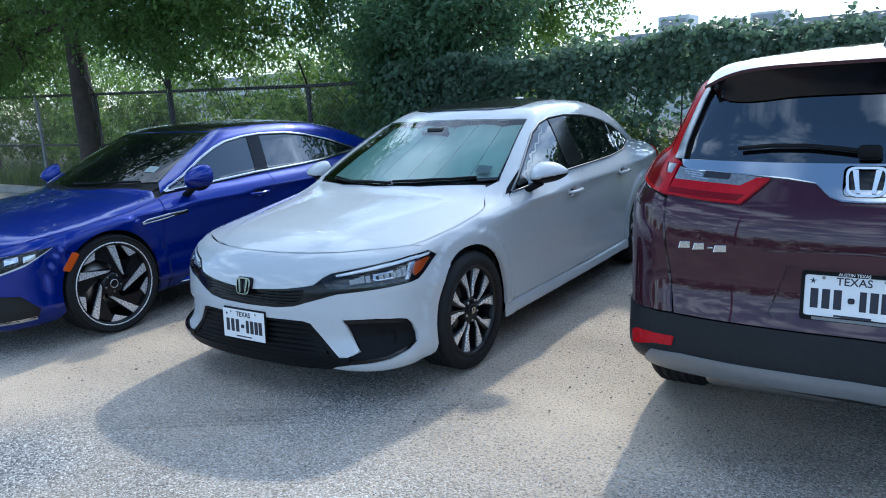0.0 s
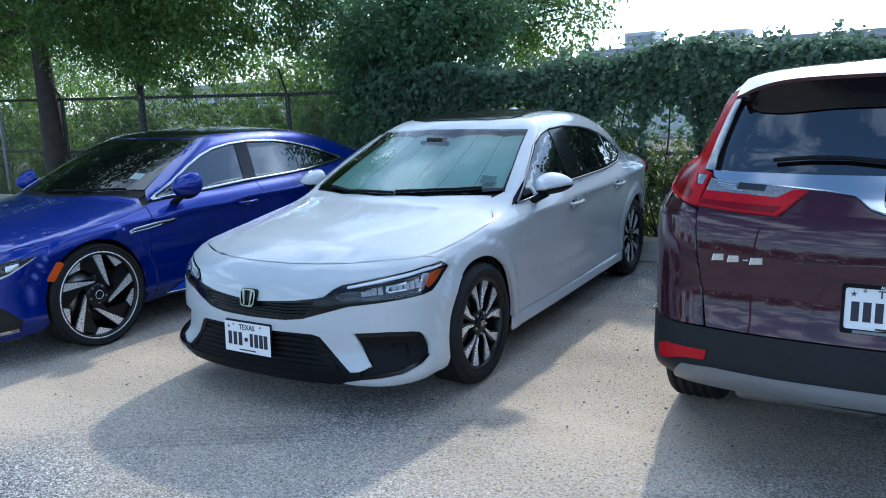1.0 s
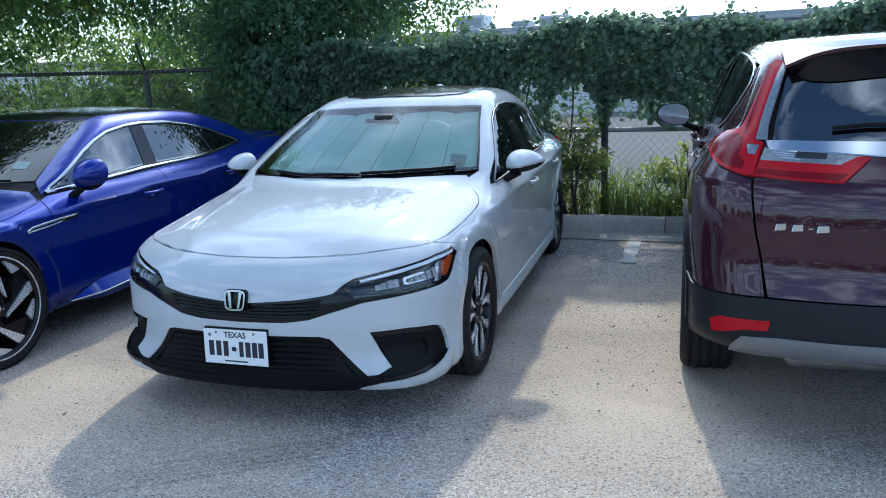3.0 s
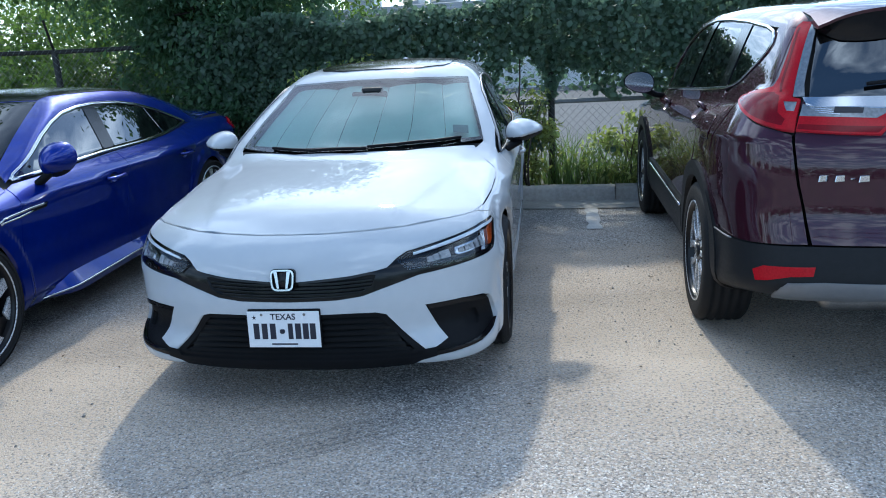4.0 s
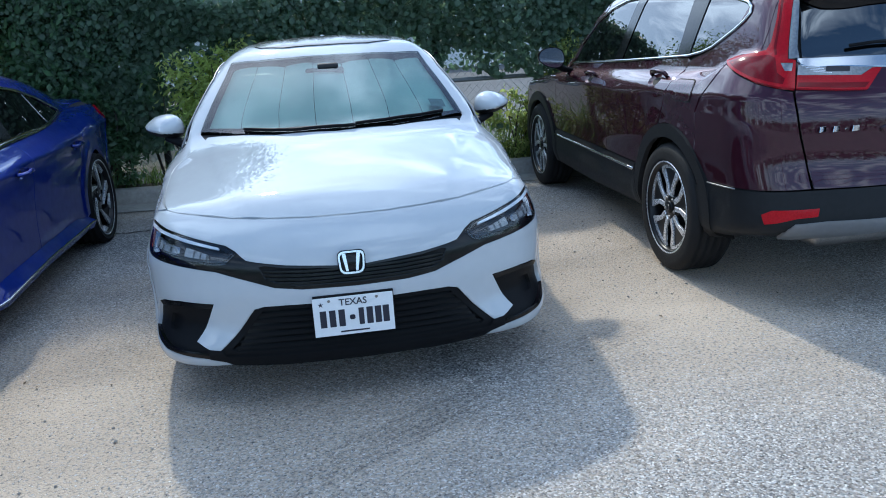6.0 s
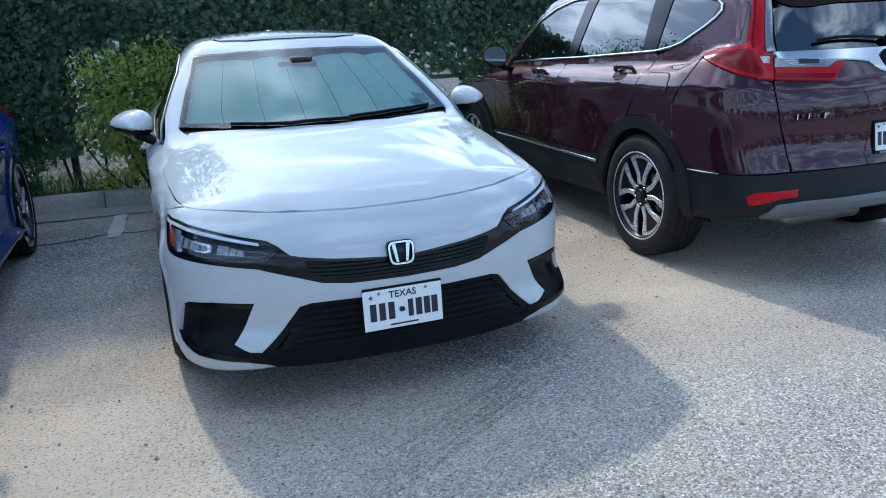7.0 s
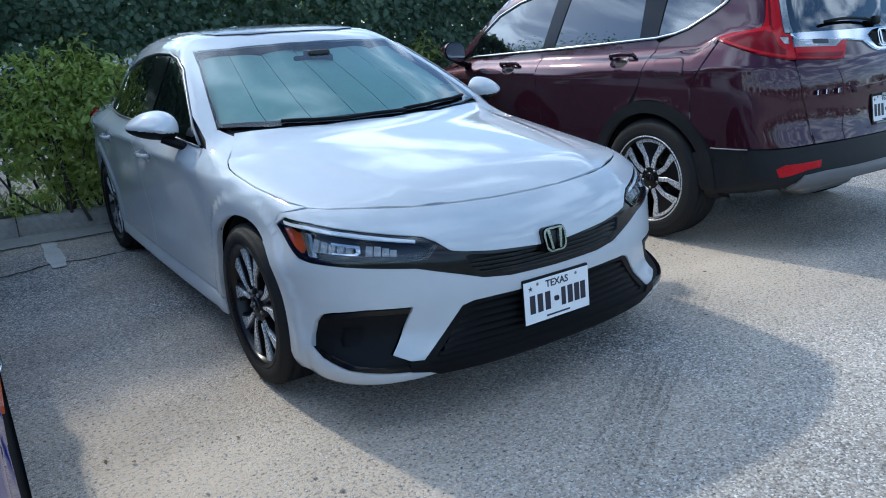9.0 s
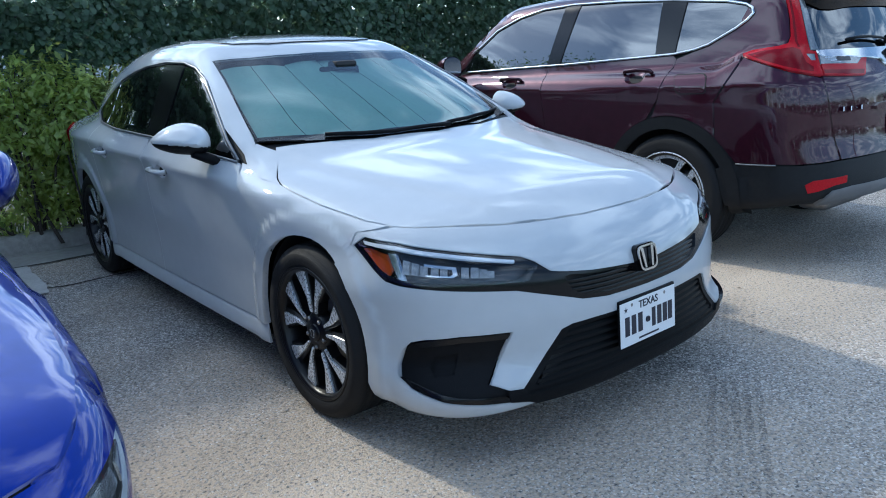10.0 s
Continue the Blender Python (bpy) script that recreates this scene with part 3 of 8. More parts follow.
def lathe(profile, segs=48, axis="y"):
    """Verts and faces of a profile of (radius, offset along the axis) turned round it."""
    n = len(profile)
    verts, faces = [], []
    for i in range(segs):
        a = 2 * math.pi * i / segs
        for r, h in profile:
            verts.append((r * math.cos(a), h, r * math.sin(a)))
    for i in range(segs):
        j = (i + 1) % segs
        for k in range(n - 1):
            faces.append((i * n + k, i * n + k + 1, j * n + k + 1, j * n + k))
    return verts, faces


def rounded(outline, radius=0.0, close=True):
    """Round the corners of a 2D outline."""
    if not radius:
        return [tuple(p) for p in outline]
    out = []
    n = len(outline)
    for i in range(n):
        p0, p, p1 = (np.array(outline[(i + k) % n], float) for k in (-1, 0, 1))
        a, b = p0 - p, p1 - p
        la, lb = np.linalg.norm(a), np.linalg.norm(b)
        r = min(radius, la * 0.45, lb * 0.45)
        q0, q1 = p + a / la * r, p + b / lb * r
        turn = abs(a[0] * b[1] - a[1] * b[0]) / (la * lb)
        if turn < 0.12:
            out.append(tuple(p))
            continue
        for t in (0, 0.25, 0.5, 0.75, 1):
            out.append(tuple((1 - t) ** 2 * q0 + 2 * t * (1 - t) * p + t * t * q1))
    return out


def inside_of(pts, loop):
    x, y = pts[:, 0], pts[:, 1]
    c = np.zeros(len(pts), bool)
    n = len(loop)
    for i in range(n):
        (x0, y0), (x1, y1) = loop[i], loop[(i + 1) % n]
        if y0 != y1:
            c ^= ((y0 > y) != (y1 > y)) & (x < (x1 - x0) * (y - y0) / (y1 - y0) + x0)
    return c


def fill(outline, step, holes=(), scale=(1.0, 1.0)):
    """Triangles over a 2D outline with holes, on a grid of that step (step counted after scaling)."""
    sc = np.array(scale)
    loops = []
    for loop in (outline, *holes):
        pts = []
        n = len(loop)
        for i in range(n):
            a, b = np.array(loop[i]) * sc, np.array(loop[(i + 1) % n]) * sc
            k = max(1, int(np.linalg.norm(b - a) / step + 0.5))
            pts += [a + (b - a) * j / k for j in range(k)]
        loops.append(pts)
    allp = np.array(loops[0])
    lo, hi = allp.min(0), allp.max(0)
    gx, gy = np.meshgrid(np.arange(lo[0] + step / 2, hi[0], step), np.arange(lo[1] + step / 2, hi[1], step))
    grid = np.stack([gx.ravel(), gy.ravel()], 1)
    ok = inside_of(grid, loops[0])
    for loop in loops[1:]:
        ok &= ~inside_of(grid, loop)
    for loop in loops:
        lp = np.array(loop)
        if len(grid):
            d = np.sqrt(((grid[:, None] - lp[None]) ** 2).sum(2)).min(1)
            ok &= d > step * 0.45
    verts, edges = [], []
    for loop in loops:
        s = len(verts)
        verts += [Vector(p) for p in loop]
        edges += [(s + i, s + (i + 1) % len(loop)) for i in range(len(loop))]
    verts += [Vector(p) for p in grid[ok]]
    v, e, f, *_ = delaunay_2d_cdt(verts, edges, [], 0, 1e-6)
    pts = np.array([tuple(p) for p in v])
    tri = [t for t in f if len(t) == 3]
    cen = np.array([pts[list(t)].mean(0) for t in tri])
    keep = inside_of(cen, loops[0])
    for loop in loops[1:]:
        keep &= ~inside_of(cen, loop)
    return pts / sc, [tuple(t) for t, k in zip(tri, keep) if k]


SCALE = {"side": (1, 1), "top": (1, 1), "front": (0.0145, 1), "rear": (0.0155, 1)}


def skin(body, mode, outline, mat, step=0.035, holes=(), lift=0.0, lip=0.012, sign=1, corner=0.0, both=False):
    """A panel of the car's skin: an outline laid on the body, lifted off it, its rim turned inwards by lip."""
    loop = rounded(outline, corner) if mode in ("side", "top") else outline
    pts, tris = fill(loop, step, holes, SCALE[mode])
    p = body.project(mode, pts)
    n = body.normal(p)
    p = p + n * lift
    count = {}
    for t in tris:
        for a, b in ((t[0], t[1]), (t[1], t[2]), (t[2], t[0])):
            count[(a, b)] = 1
    rim = [(a, b) for a, b in count if (b, a) not in count]
    verts = [tuple(q) for q in p]
    nrm = [tuple(q) for q in n]
    faces = list(tris)
    # faces look outwards
    a, b, c = (np.array(verts)[[t[i] for t in tris]] for i in range(3))
    flip = (np.cross(b - a, c - a) * n[[t[0] for t in tris]]).sum() < 0
    if flip:
        faces = [t[::-1] for t in faces]
        rim = [(q, r) for r, q in rim]
    if lip:
        top, low = {}, {}
        for v in {q for e in rim for q in e}:
            top[v] = len(verts)
            verts.append(verts[v])
            low[v] = len(verts)
            verts.append(tuple(p[v] - n[v] * lip))
        faces += [(top[b], top[a], low[a], low[b]) for a, b in rim]
    norms = list(nrm)
    if lip:
        spare = {}
        for v in top:
            spare[top[v]], spare[low[v]] = nrm[v], nrm[v]
        norms += [spare[i] for i in range(len(nrm), len(verts))]
    if sign < 0:
        verts = [(x, -y, z) for x, y, z in verts]
        norms = [(x, -y, z) for x, y, z in norms]
        faces = [f[::-1] for f in faces]
    return verts, faces, norms


def panel(name, car, body, mode, outline, mat, label="", **kw):
    verts, faces, norms = skin(body, mode, outline, mat, **kw)
    me = mesh_of(name, verts, faces, mat)
    me.normals_split_custom_set_from_vertices(norms)
    return put(name, me, car, label)


def ribbon(name, parent, path, half, mat, label="", sides=8, flat=1.0, up=None):
    """A bar of rounded section along a 3D path: half its width, flat scales the other way."""
    path = [Vector(p) for p in path]
    verts, faces = [], []
    for i, p in enumerate(path):
        t = (path[min(i + 1, len(path) - 1)] - path[max(i - 1, 0)]).normalized()
        u = Vector(up[i]) if up is not None else Vector((0, 0, 1))
        u = (u - t * u.dot(t)).normalized()
        s = t.cross(u)
        for k in range(sides):
            a = 2 * math.pi * (k + 0.5) / sides
            verts.append(p + s * half * math.cos(a) + u * half * flat * math.sin(a))
    for i in range(len(path) - 1):
        for k in range(sides):
            j = (k + 1) % sides
            faces.append((i * sides + k, i * sides + j, (i + 1) * sides + j, (i + 1) * sides + k))
    faces.append(tuple(range(sides))[::-1])
    faces.append(tuple((len(path) - 1) * sides + k for k in range(sides)))
    return put(name, mesh_of(name, verts, faces, mat), parent, label)


def on_skin(body, mode, uv, lift=0.0, sign=1):
    p = body.project(mode, np.array(uv, float))
    n = body.normal(p)
    p = p + n * lift
    if sign < 0:
        p, n = p * (1, -1, 1), n * (1, -1, 1)
    return [Vector(q) for q in p], [Vector(q) for q in n]


def dense(pts, step):
    out = []
    for a, b in zip(pts[:-1], pts[1:]):
        k = max(1, int(math.dist(a, b) / step + 0.5))
        out += [tuple(np.array(a) + (np.array(b) - np.array(a)) * i / k) for i in range(k)]
    return out + [tuple(pts[-1])]


def hull(body, car, x0, x1, openings, into=0.014):
    """The dark inner shell behind the panels, open where the wheels and the windows are."""
    xs = np.arange(x1, x0, 0.045)
    angles = np.radians(np.linspace(-58, 238, 84))
    zc = body.zc
    faces = []
    n = len(angles)
    d = np.tile(np.stack([0 * angles, -np.cos(angles), -np.sin(angles)], 1), (len(xs), 1))
    o = np.stack([np.repeat(xs, n), np.zeros(len(d)), np.full(len(d), zc)], 1) - 1.6 * d
    verts = [tuple(q) for q in body.cast(o, d, reach=1.6, steps=40, into=into)[0]]
    v = np.array(verts)
    for i in range(len(xs) - 1):
        for k in range(n - 1):
            f = (i * n + k, i * n + k + 1, (i + 1) * n + k + 1, (i + 1) * n + k)
            c = v[list(f)].mean(0)
            if abs(c[1]) > 0.45 and any(math.hypot(c[0] - ax, c[2] - body.axle) < body.arch + 0.03 for ax in (0, -body.wb)):
                continue
            if any(test(*c) for test in openings):
                continue
            faces.append(f)
    for i in (0, len(xs) - 1):
        faces.append(tuple(range(i * n, i * n + n)))
    return put("inner_shell", mesh_of("inner_shell", verts, faces, UNDERBODY), car, "black inner structure")

# ---------------------------------------------------------------- cars
def arc(body, axle_x, r, a0, a1, n=14):
    """Points of a wheel arch seen from the side, from angle a0 to a1."""
    return [(axle_x + r * math.cos(radians(a0 + (a1 - a0) * i / n)), body.axle + r * math.sin(radians(a0 + (a1 - a0) * i / n))) for i in range(n + 1)]


def sym(half):
    """A whole outline from the half on the car's left, listed from the middle outwards and back."""
    return list(half) + [(-a, b) for a, b in reversed(half) if abs(a) > 1e-6]


def mir(half):
    """The same for outlines in plan: x ahead, y to the left."""
    return list(half) + [(a, -b) for a, b in reversed(half) if abs(b) > 1e-6]


def top_to_front(body, pts):
    p = body.project("top", pts)
    return [(math.degrees(math.atan2(q[1], q[0] - body.pole)), q[2]) for q in p]


def side_to_top(body, pts, inset=0.003):
    return [(q[0], q[1] - inset) for q in body.project("side", pts)]


def rear_to_side(body, pts, ahead=0.004):
    return [(q[0] + ahead, q[2]) for q in body.project("rear", pts)]


def top_to_side(body, pts):
    return [(q[0], q[2]) for q in body.project("top", pts)]


def car_at(key, name, label):
    (cx, cy), a = PLACE[key]
    return empty(name, pose(cx, cy, 0, 0, 0, a), label, "car", "parked cars")


def pair(name, car, body, outline, mat, label="", **kw):
    for s in (1, -1):
        panel(name, car, body, "side", outline, mat, label, sign=s, **kw)


def wheel(car, x, y, radius, width, rim, spokes, label, left=True):
    """A wheel with its tyre, rim, spokes, brake disc and centre cap; it faces outwards."""
    side = 1 if left else -1
    w = new("wheel")
    w.parent = car
    w.matrix_basis = pose(x, y * side, radius, 0, 0, 0 if left else 180)
    w["label"] = label
    h = width / 2
    R, r = radius, rim
    prof = [(r - 0.012, -h * 0.9), (r + 0.004, -h), (R * 0.86, -h * 1.0), (R * 0.95, -h * 0.94), (R * 0.99, -h * 0.80)]
    for g in (-0.55, -0.18, 0.18, 0.55):
        prof += [(R, h * (g - 0.11)), (R - 0.006, h * (g - 0.08)), (R - 0.006, h * (g + 0.08)), (R, h * (g + 0.11))]
    prof += [(R * 0.99, h * 0.80), (R * 0.955, h * 0.94), (R * 0.91, h * 1.0), (r + 0.045, h * 1.03), (r + 0.025, h * 1.0), (r + 0.012, h * 1.02), (r + 0.002, h * 0.96), (r - 0.012, h * 0.9)]
    put("tyre", mesh_of("tyre", *lathe(prof, 64), RUBBER), w, "black rubber tyre")
    prof = [(r - 0.004, h * 0.93), (r - 0.004, h * 0.97), (r - 0.014, h * 0.97), (r - 0.022, h * 0.86), (r - 0.030, h * 0.3), (r - 0.030, -h * 0.9), (0.03, -h * 0.5)]
    put("rim", mesh_of("rim", *lathe(prof, 64), RIM_BLACK), w, "black painted rim barrel")
    prof = [(r + 0.0005, h * 0.90), (r + 0.0005, h * 0.985), (r - 0.007, h * 0.985), (r - 0.008, h * 0.93)]
    put("rim_lip", mesh_of("rim_lip", *lathe(prof, 64), ALLOY if rim > 0.25 else RIM_BLACK), w, "thin rim lip")
    put("brake_disc", mesh_of("brake_disc", *lathe([(0.05, 0.01), (r * 0.66, 0.01), (r * 0.66, -0.012), (0.05, -0.012)], 40), STEEL), w, "worn steel brake disc")
    part("brake_caliper", box_bm((0.07, 0.05, 0.15), (-r * 0.6, 0.0, 0.06), 0.012), BLACK_PLASTIC, w)
    spokes(w, r, h)
    return w


def blade(points, y0, y1, edge=0.004):
    """A bar in the wheel's plane, from a 2D outline, standing from y0 to y1, its face narrowed by edge."""
    n = len(points)
    c = np.mean(points, 0)
    v = [(p[0], y0, p[1]) for p in points]
    v += [(p[0], y1 - edge, p[1]) for p in points]
    q = [np.array(p) + (c - p) / max(np.linalg.norm(c - p), 1e-6) * edge for p in points]
    v += [(p[0], y1, p[1]) for p in q]
    f = [(i, (i + 1) % n, n + (i + 1) % n, n + i) for i in range(n)]
    f += [(n + i, n + (i + 1) % n, 2 * n + (i + 1) % n, 2 * n + i) for i in range(n)]
    f += [tuple(range(2 * n, 3 * n))]
    return v, f


def polar(pts):
    return [(r * math.cos(radians(a)), r * math.sin(radians(a))) for r, a in pts]


def sedan_spokes(w, r, h):
    y = h * 0.80
    put("hub", mesh_of("hub", *lathe([(0.074, y - 0.05), (0.072, y - 0.012), (0.060, y), (0.0, y)], 32), RIM_BLACK), w)
    for k in range(5):
        for s in (-1, 1):
            a = 72 * k + 18
            under = polar([(0.045, a), (0.06, a + s * 20), (0.12, a + s * 16), (r - 0.018, a + s * 30), (r - 0.018, a + s * 6), (0.12, a + s * 3)])
            put("spoke", mesh_of("spoke", *blade(under, y - 0.045, y - 0.006), RIM_BLACK, False), w)
            face = polar([(0.074, a + s * 9), (0.076, a + s * 15), (0.13, a + s * 15.5), (r - 0.012, a + s * 26.5), (r - 0.012, a + s * 12.0), (0.13, a + s * 8)])
            put("spoke_face", mesh_of("spoke_face", *blade(face, y - 0.01, y + 0.002, 0.003), ALLOY, False), w, "machined silver spoke face")
        b = radians(72 * k + 54)
        put("wheel_nut", mesh_of("wheel_nut", *blade([(0.057 * math.cos(b) + 0.009 * math.cos(t), 0.057 * math.sin(b) + 0.009 * math.sin(t)) for t in np.arange(0, 6.2, 1.047)], y - 0.01, y + 0.006), STEEL, False), w)
    put("centre_cap", mesh_of("centre_cap", *lathe([(0.034, y - 0.004), (0.034, y + 0.004), (0.029, y + 0.008), (0.0, y + 0.008)], 28), RIM_BLACK), w)
    emblem(w, pose(0, y + 0.009, 0, 90, 0, 180), 0.036, 0.03)


def fastback_spokes(w, r, h):
    y = h * 0.78
    put("hub", mesh_of("hub", *lathe([(0.085, y - 0.06), (0.08, y - 0.015), (0.06, y - 0.004), (0.0, y - 0.004)], 32), RIM_BLACK), w)
    for k in range(5):
        a = 72 * k + 20
        # broad black blade swept like a turbine's, with one thin bright edge and a bright wedge at the lip
        under = polar([(0.05, a + 15), (0.05, a + 85), (0.105, a + 62), (r - 0.013, a + 6), (r - 0.013, a - 34), (0.12, a + 12)])
        put("spoke", mesh_of("spoke", *blade(under, y - 0.05, y - 0.010), RIM_BLACK, False), w)
        edge = polar([(0.090, a + 46), (0.094, a + 62), (r - 0.010, a + 7.5), (r - 0.010, a - 5.0)])
        put("spoke_face", mesh_of("spoke_face", *blade(edge, y - 0.012, y + 0.002, 0.002), ALLOY, False), w, "machined silver spoke edge")
        foot = polar([(r * 0.76, a + 40), (r - 0.010, a + 16), (r - 0.010, a + 48)])
        put("spoke_foot", mesh_of("spoke_foot", *blade(foot, y - 0.012, y + 0.002, 0.002), ALLOY, False), w, "machined silver spoke foot")
        b = radians(72 * k + 54)
        put("wheel_nut", mesh_of("wheel_nut", *blade([(0.057 * math.cos(b) + 0.009 * math.cos(t), 0.057 * math.sin(b) + 0.009 * math.sin(t)) for t in np.arange(0, 6.2, 1.047)], y - 0.03, y - 0.001), STEEL, False), w)
    put("centre_cap", mesh_of("centre_cap", *lathe([(0.033, y - 0.004), (0.033, y + 0.004), (0.028, y + 0.007), (0.0, y + 0.007)], 28), RIM_BLACK), w)
    put("cap_ring", mesh_of("cap_ring", *lathe([(0.030, y + 0.004), (0.030, y + 0.009), (0.025, y + 0.009), (0.025, y + 0.004)], 28), CHROME), w)


def suv_spokes(w, r, h):
    y = h * 0.78
    put("hub", mesh_of("hub", *lathe([(0.085, y - 0.06), (0.08, y - 0.012), (0.065, y - 0.004), (0.0, y - 0.004)], 32), RIM_BLACK), w)
    for k in range(5):
        a = 72 * k + 90
        under = polar([(0.04, a - 30), (0.04, a + 30), (0.13, a + 15), (r - 0.016, a + 25), (r - 0.016, a - 25), (0.13, a - 15)])
        put("spoke", mesh_of("spoke", *blade(under, y - 0.05, y - 0.006), RIM_BLACK, False), w)
        # a bright U: two legs from the hub and a bar along the lip
        for s in (-1, 1):
            arm = polar([(0.066, a + s * 4), (0.070, a + s * 27), (0.135, a + s * 21), (r - 0.040, a + s * 28.5), (r - 0.044, a + s * 18), (0.130, a + s * 9)])
            put("spoke_face", mesh_of("spoke_face", *blade(arm, y - 0.01, y + 0.002, 0.003), ALLOY, False), w, "machined silver spoke arm")
        toe = polar([(r - 0.012, a + t) for t in np.linspace(-29, 29, 9)] + [(r - 0.041, a + t) for t in np.linspace(29, -29, 9)])
        put("spoke_toe", mesh_of("spoke_toe", *blade(toe, y - 0.01, y + 0.001, 0.002), ALLOY, False), w)
        b = radians(a + 36)
        put("wheel_nut", mesh_of("wheel_nut", *blade([(0.057 * math.cos(b) + 0.01 * math.cos(t), 0.057 * math.sin(b) + 0.01 * math.sin(t)) for t in np.arange(0, 6.2, 1.047)], y - 0.02, y + 0.004), STEEL, False), w)
    put("centre_cap", mesh_of("centre_cap", *lathe([(0.036, y - 0.006), (0.036, y + 0.004), (0.03, y + 0.008), (0.0, y + 0.008)], 28), RIM_BLACK), w)
    emblem(w, pose(0, y + 0.009, 0, 90, 0, 180), 0.036, 0.03)


def emblem(parent, m, width, height, name="emblem", deep=0.004):
    """A plain upright-barred badge in a rounded ring, lying in its own xy plane, facing +z."""
    e = new(name)
    e.parent = parent
    e.matrix_basis = m
    e["label"] = "plain chrome badge"
    ring_out = rounded([(-width * 0.44, -height / 2), (width * 0.44, -height / 2), (width / 2, height / 2), (-width / 2, height / 2)], width * 0.25)
    ring_in = [(a * 0.86, b * 0.84) for a, b in ring_out]
    n = len(ring_out)
    v = [(a, b, 0) for a, b in ring_out] + [(a, b, deep) for a, b in ring_out] + [(a, b, deep) for a, b in ring_in] + [(a, b, 0) for a, b in ring_in]
    f = [(k * n + i, k * n + (i + 1) % n, (k + 1) * n + (i + 1) % n, (k + 1) * n + i) for k in range(3) for i in range(n)]
    put("badge_ring", mesh_of("badge_ring", v, f, CHROME, False), e)
    for s in (-1, 1):
        o = [(s * width * 0.13, -height * 0.38), (s * width * 0.22, -height * 0.38), (s * width * 0.34, height * 0.40), (s * width * 0.20, height * 0.40)]
        if s < 0:
            o = o[::-1]
        v = [(a, b, 0) for a, b in o] + [(a, b, deep) for a, b in o]
        put("badge_upright", mesh_of("badge_upright", v, [(4, 5, 6, 7)] + [(i, (i + 1) % 4, 4 + (i + 1) % 4, 4 + i) for i in range(4)], CHROME, False), e)
    return e


def lettering(name, text, size, m, mat, parent):
    c = bpy.data.curves.new(name, "FONT")
    c.body, c.size, c.align_x, c.align_y, c.extrude = text, size, "CENTER", "CENTER", 0.0008
    c.offset = size * 0.012
    c.resolution_u = 3
    c.materials.append(mat)
    return put(name, c, parent, m=m)


def number_plate(car, m, frame_mat, dealer):
    """A white state plate: the state's name, bars for the number, a small star; it faces +z of m."""
    p = new("number_plate")
    p.parent = car
    p.matrix_basis = m
    p["label"] = "white number plate in a dark frame"
    out = rounded([(-0.158, -0.083), (0.158, -0.083), (0.158, 0.083), (-0.158, 0.083)], 0.012)
    inn = rounded([(-0.147, -0.067), (0.147, -0.067), (0.147, 0.070), (-0.147, 0.070)], 0.010)
    n = len(out)
    v = [(a, b, -0.012) for a, b in out] + [(a, b, 0.004) for a, b in out] + [(a, b, 0.004) for a, b in inn] + [(a, b, -0.002) for a, b in inn]
    f = [(k * n + i, k * n + (i + 1) % n, (k + 1) * n + (i + 1) % n, (k + 1) * n + i) for k in range(3) for i in range(n)]
    if dealer:
        put("plate_frame", mesh_of("plate_frame", v, f, frame_mat, False), p, "black dealer plate frame")
    else:
        part("plate_backing", box_bm((0.306, 0.156, 0.012), (0.003, 0.006, -0.008), 0.004), BLACK_PLASTIC, p)
    part("plate_sheet", box_bm((0.304, 0.152, 0.002), (0, 0, 0.0), 0.0008, 1), PLATE_WHITE, p, smooth=False)
    top = lettering("plate_state_name", "TEXAS", 0.036, Matrix.Translation((0, 0.052, 0.0016)), INK, p)
    for i, x in enumerate((-0.112, -0.077, -0.042, 0.032, 0.064, 0.096, 0.126)):
        part("plate_bar", box_bm((0.024 if i != 3 else 0.02, 0.066, 0.0012), (x - 0.004, -0.008, 0.0014), 0.0), INK, p, smooth=False)
    part("plate_mark", box_bm((0.02, 0.018, 0.0012), (-0.006, -0.008, 0.0014), 0.004, 1), INK, p, smooth=False)
    star = [((0.012 if k % 2 == 0 else 0.004) * math.sin(k * math.pi / 5) - 0.122, (0.012 if k % 2 == 0 else 0.004) * math.cos(k * math.pi / 5) + 0.050) for k in range(10)]
    put("plate_star", mesh_of("plate_star", [(a, b, 0.0018) for a, b in star][::-1], [tuple(range(10))], INK, False), p)
    for x in (-0.09, 0.09):
        put("plate_bolt", mesh_of("plate_bolt", [(x + 0.006 * math.cos(t), 0.062 + 0.006 * math.sin(t), 0.002) for t in np.arange(0, 6.2, 0.785)], [tuple(range(8))], STEEL, False), p)
    part("plate_motto_bar", box_bm((0.11, 0.006, 0.0012), (0, -0.062, 0.0014), 0.0), INK, p, smooth=False)
    if dealer:
        lettering("frame_city_name", "AUSTIN TEXAS", 0.014, Matrix.Translation((0, 0.0765, 0.0052)), PLATE_WHITE, p)
        part("frame_dealer_bar", box_bm((0.24, 0.010, 0.0012), (0, -0.0755, 0.0052), 0.0), SILVER_PLASTIC, p, smooth=False)
    return p


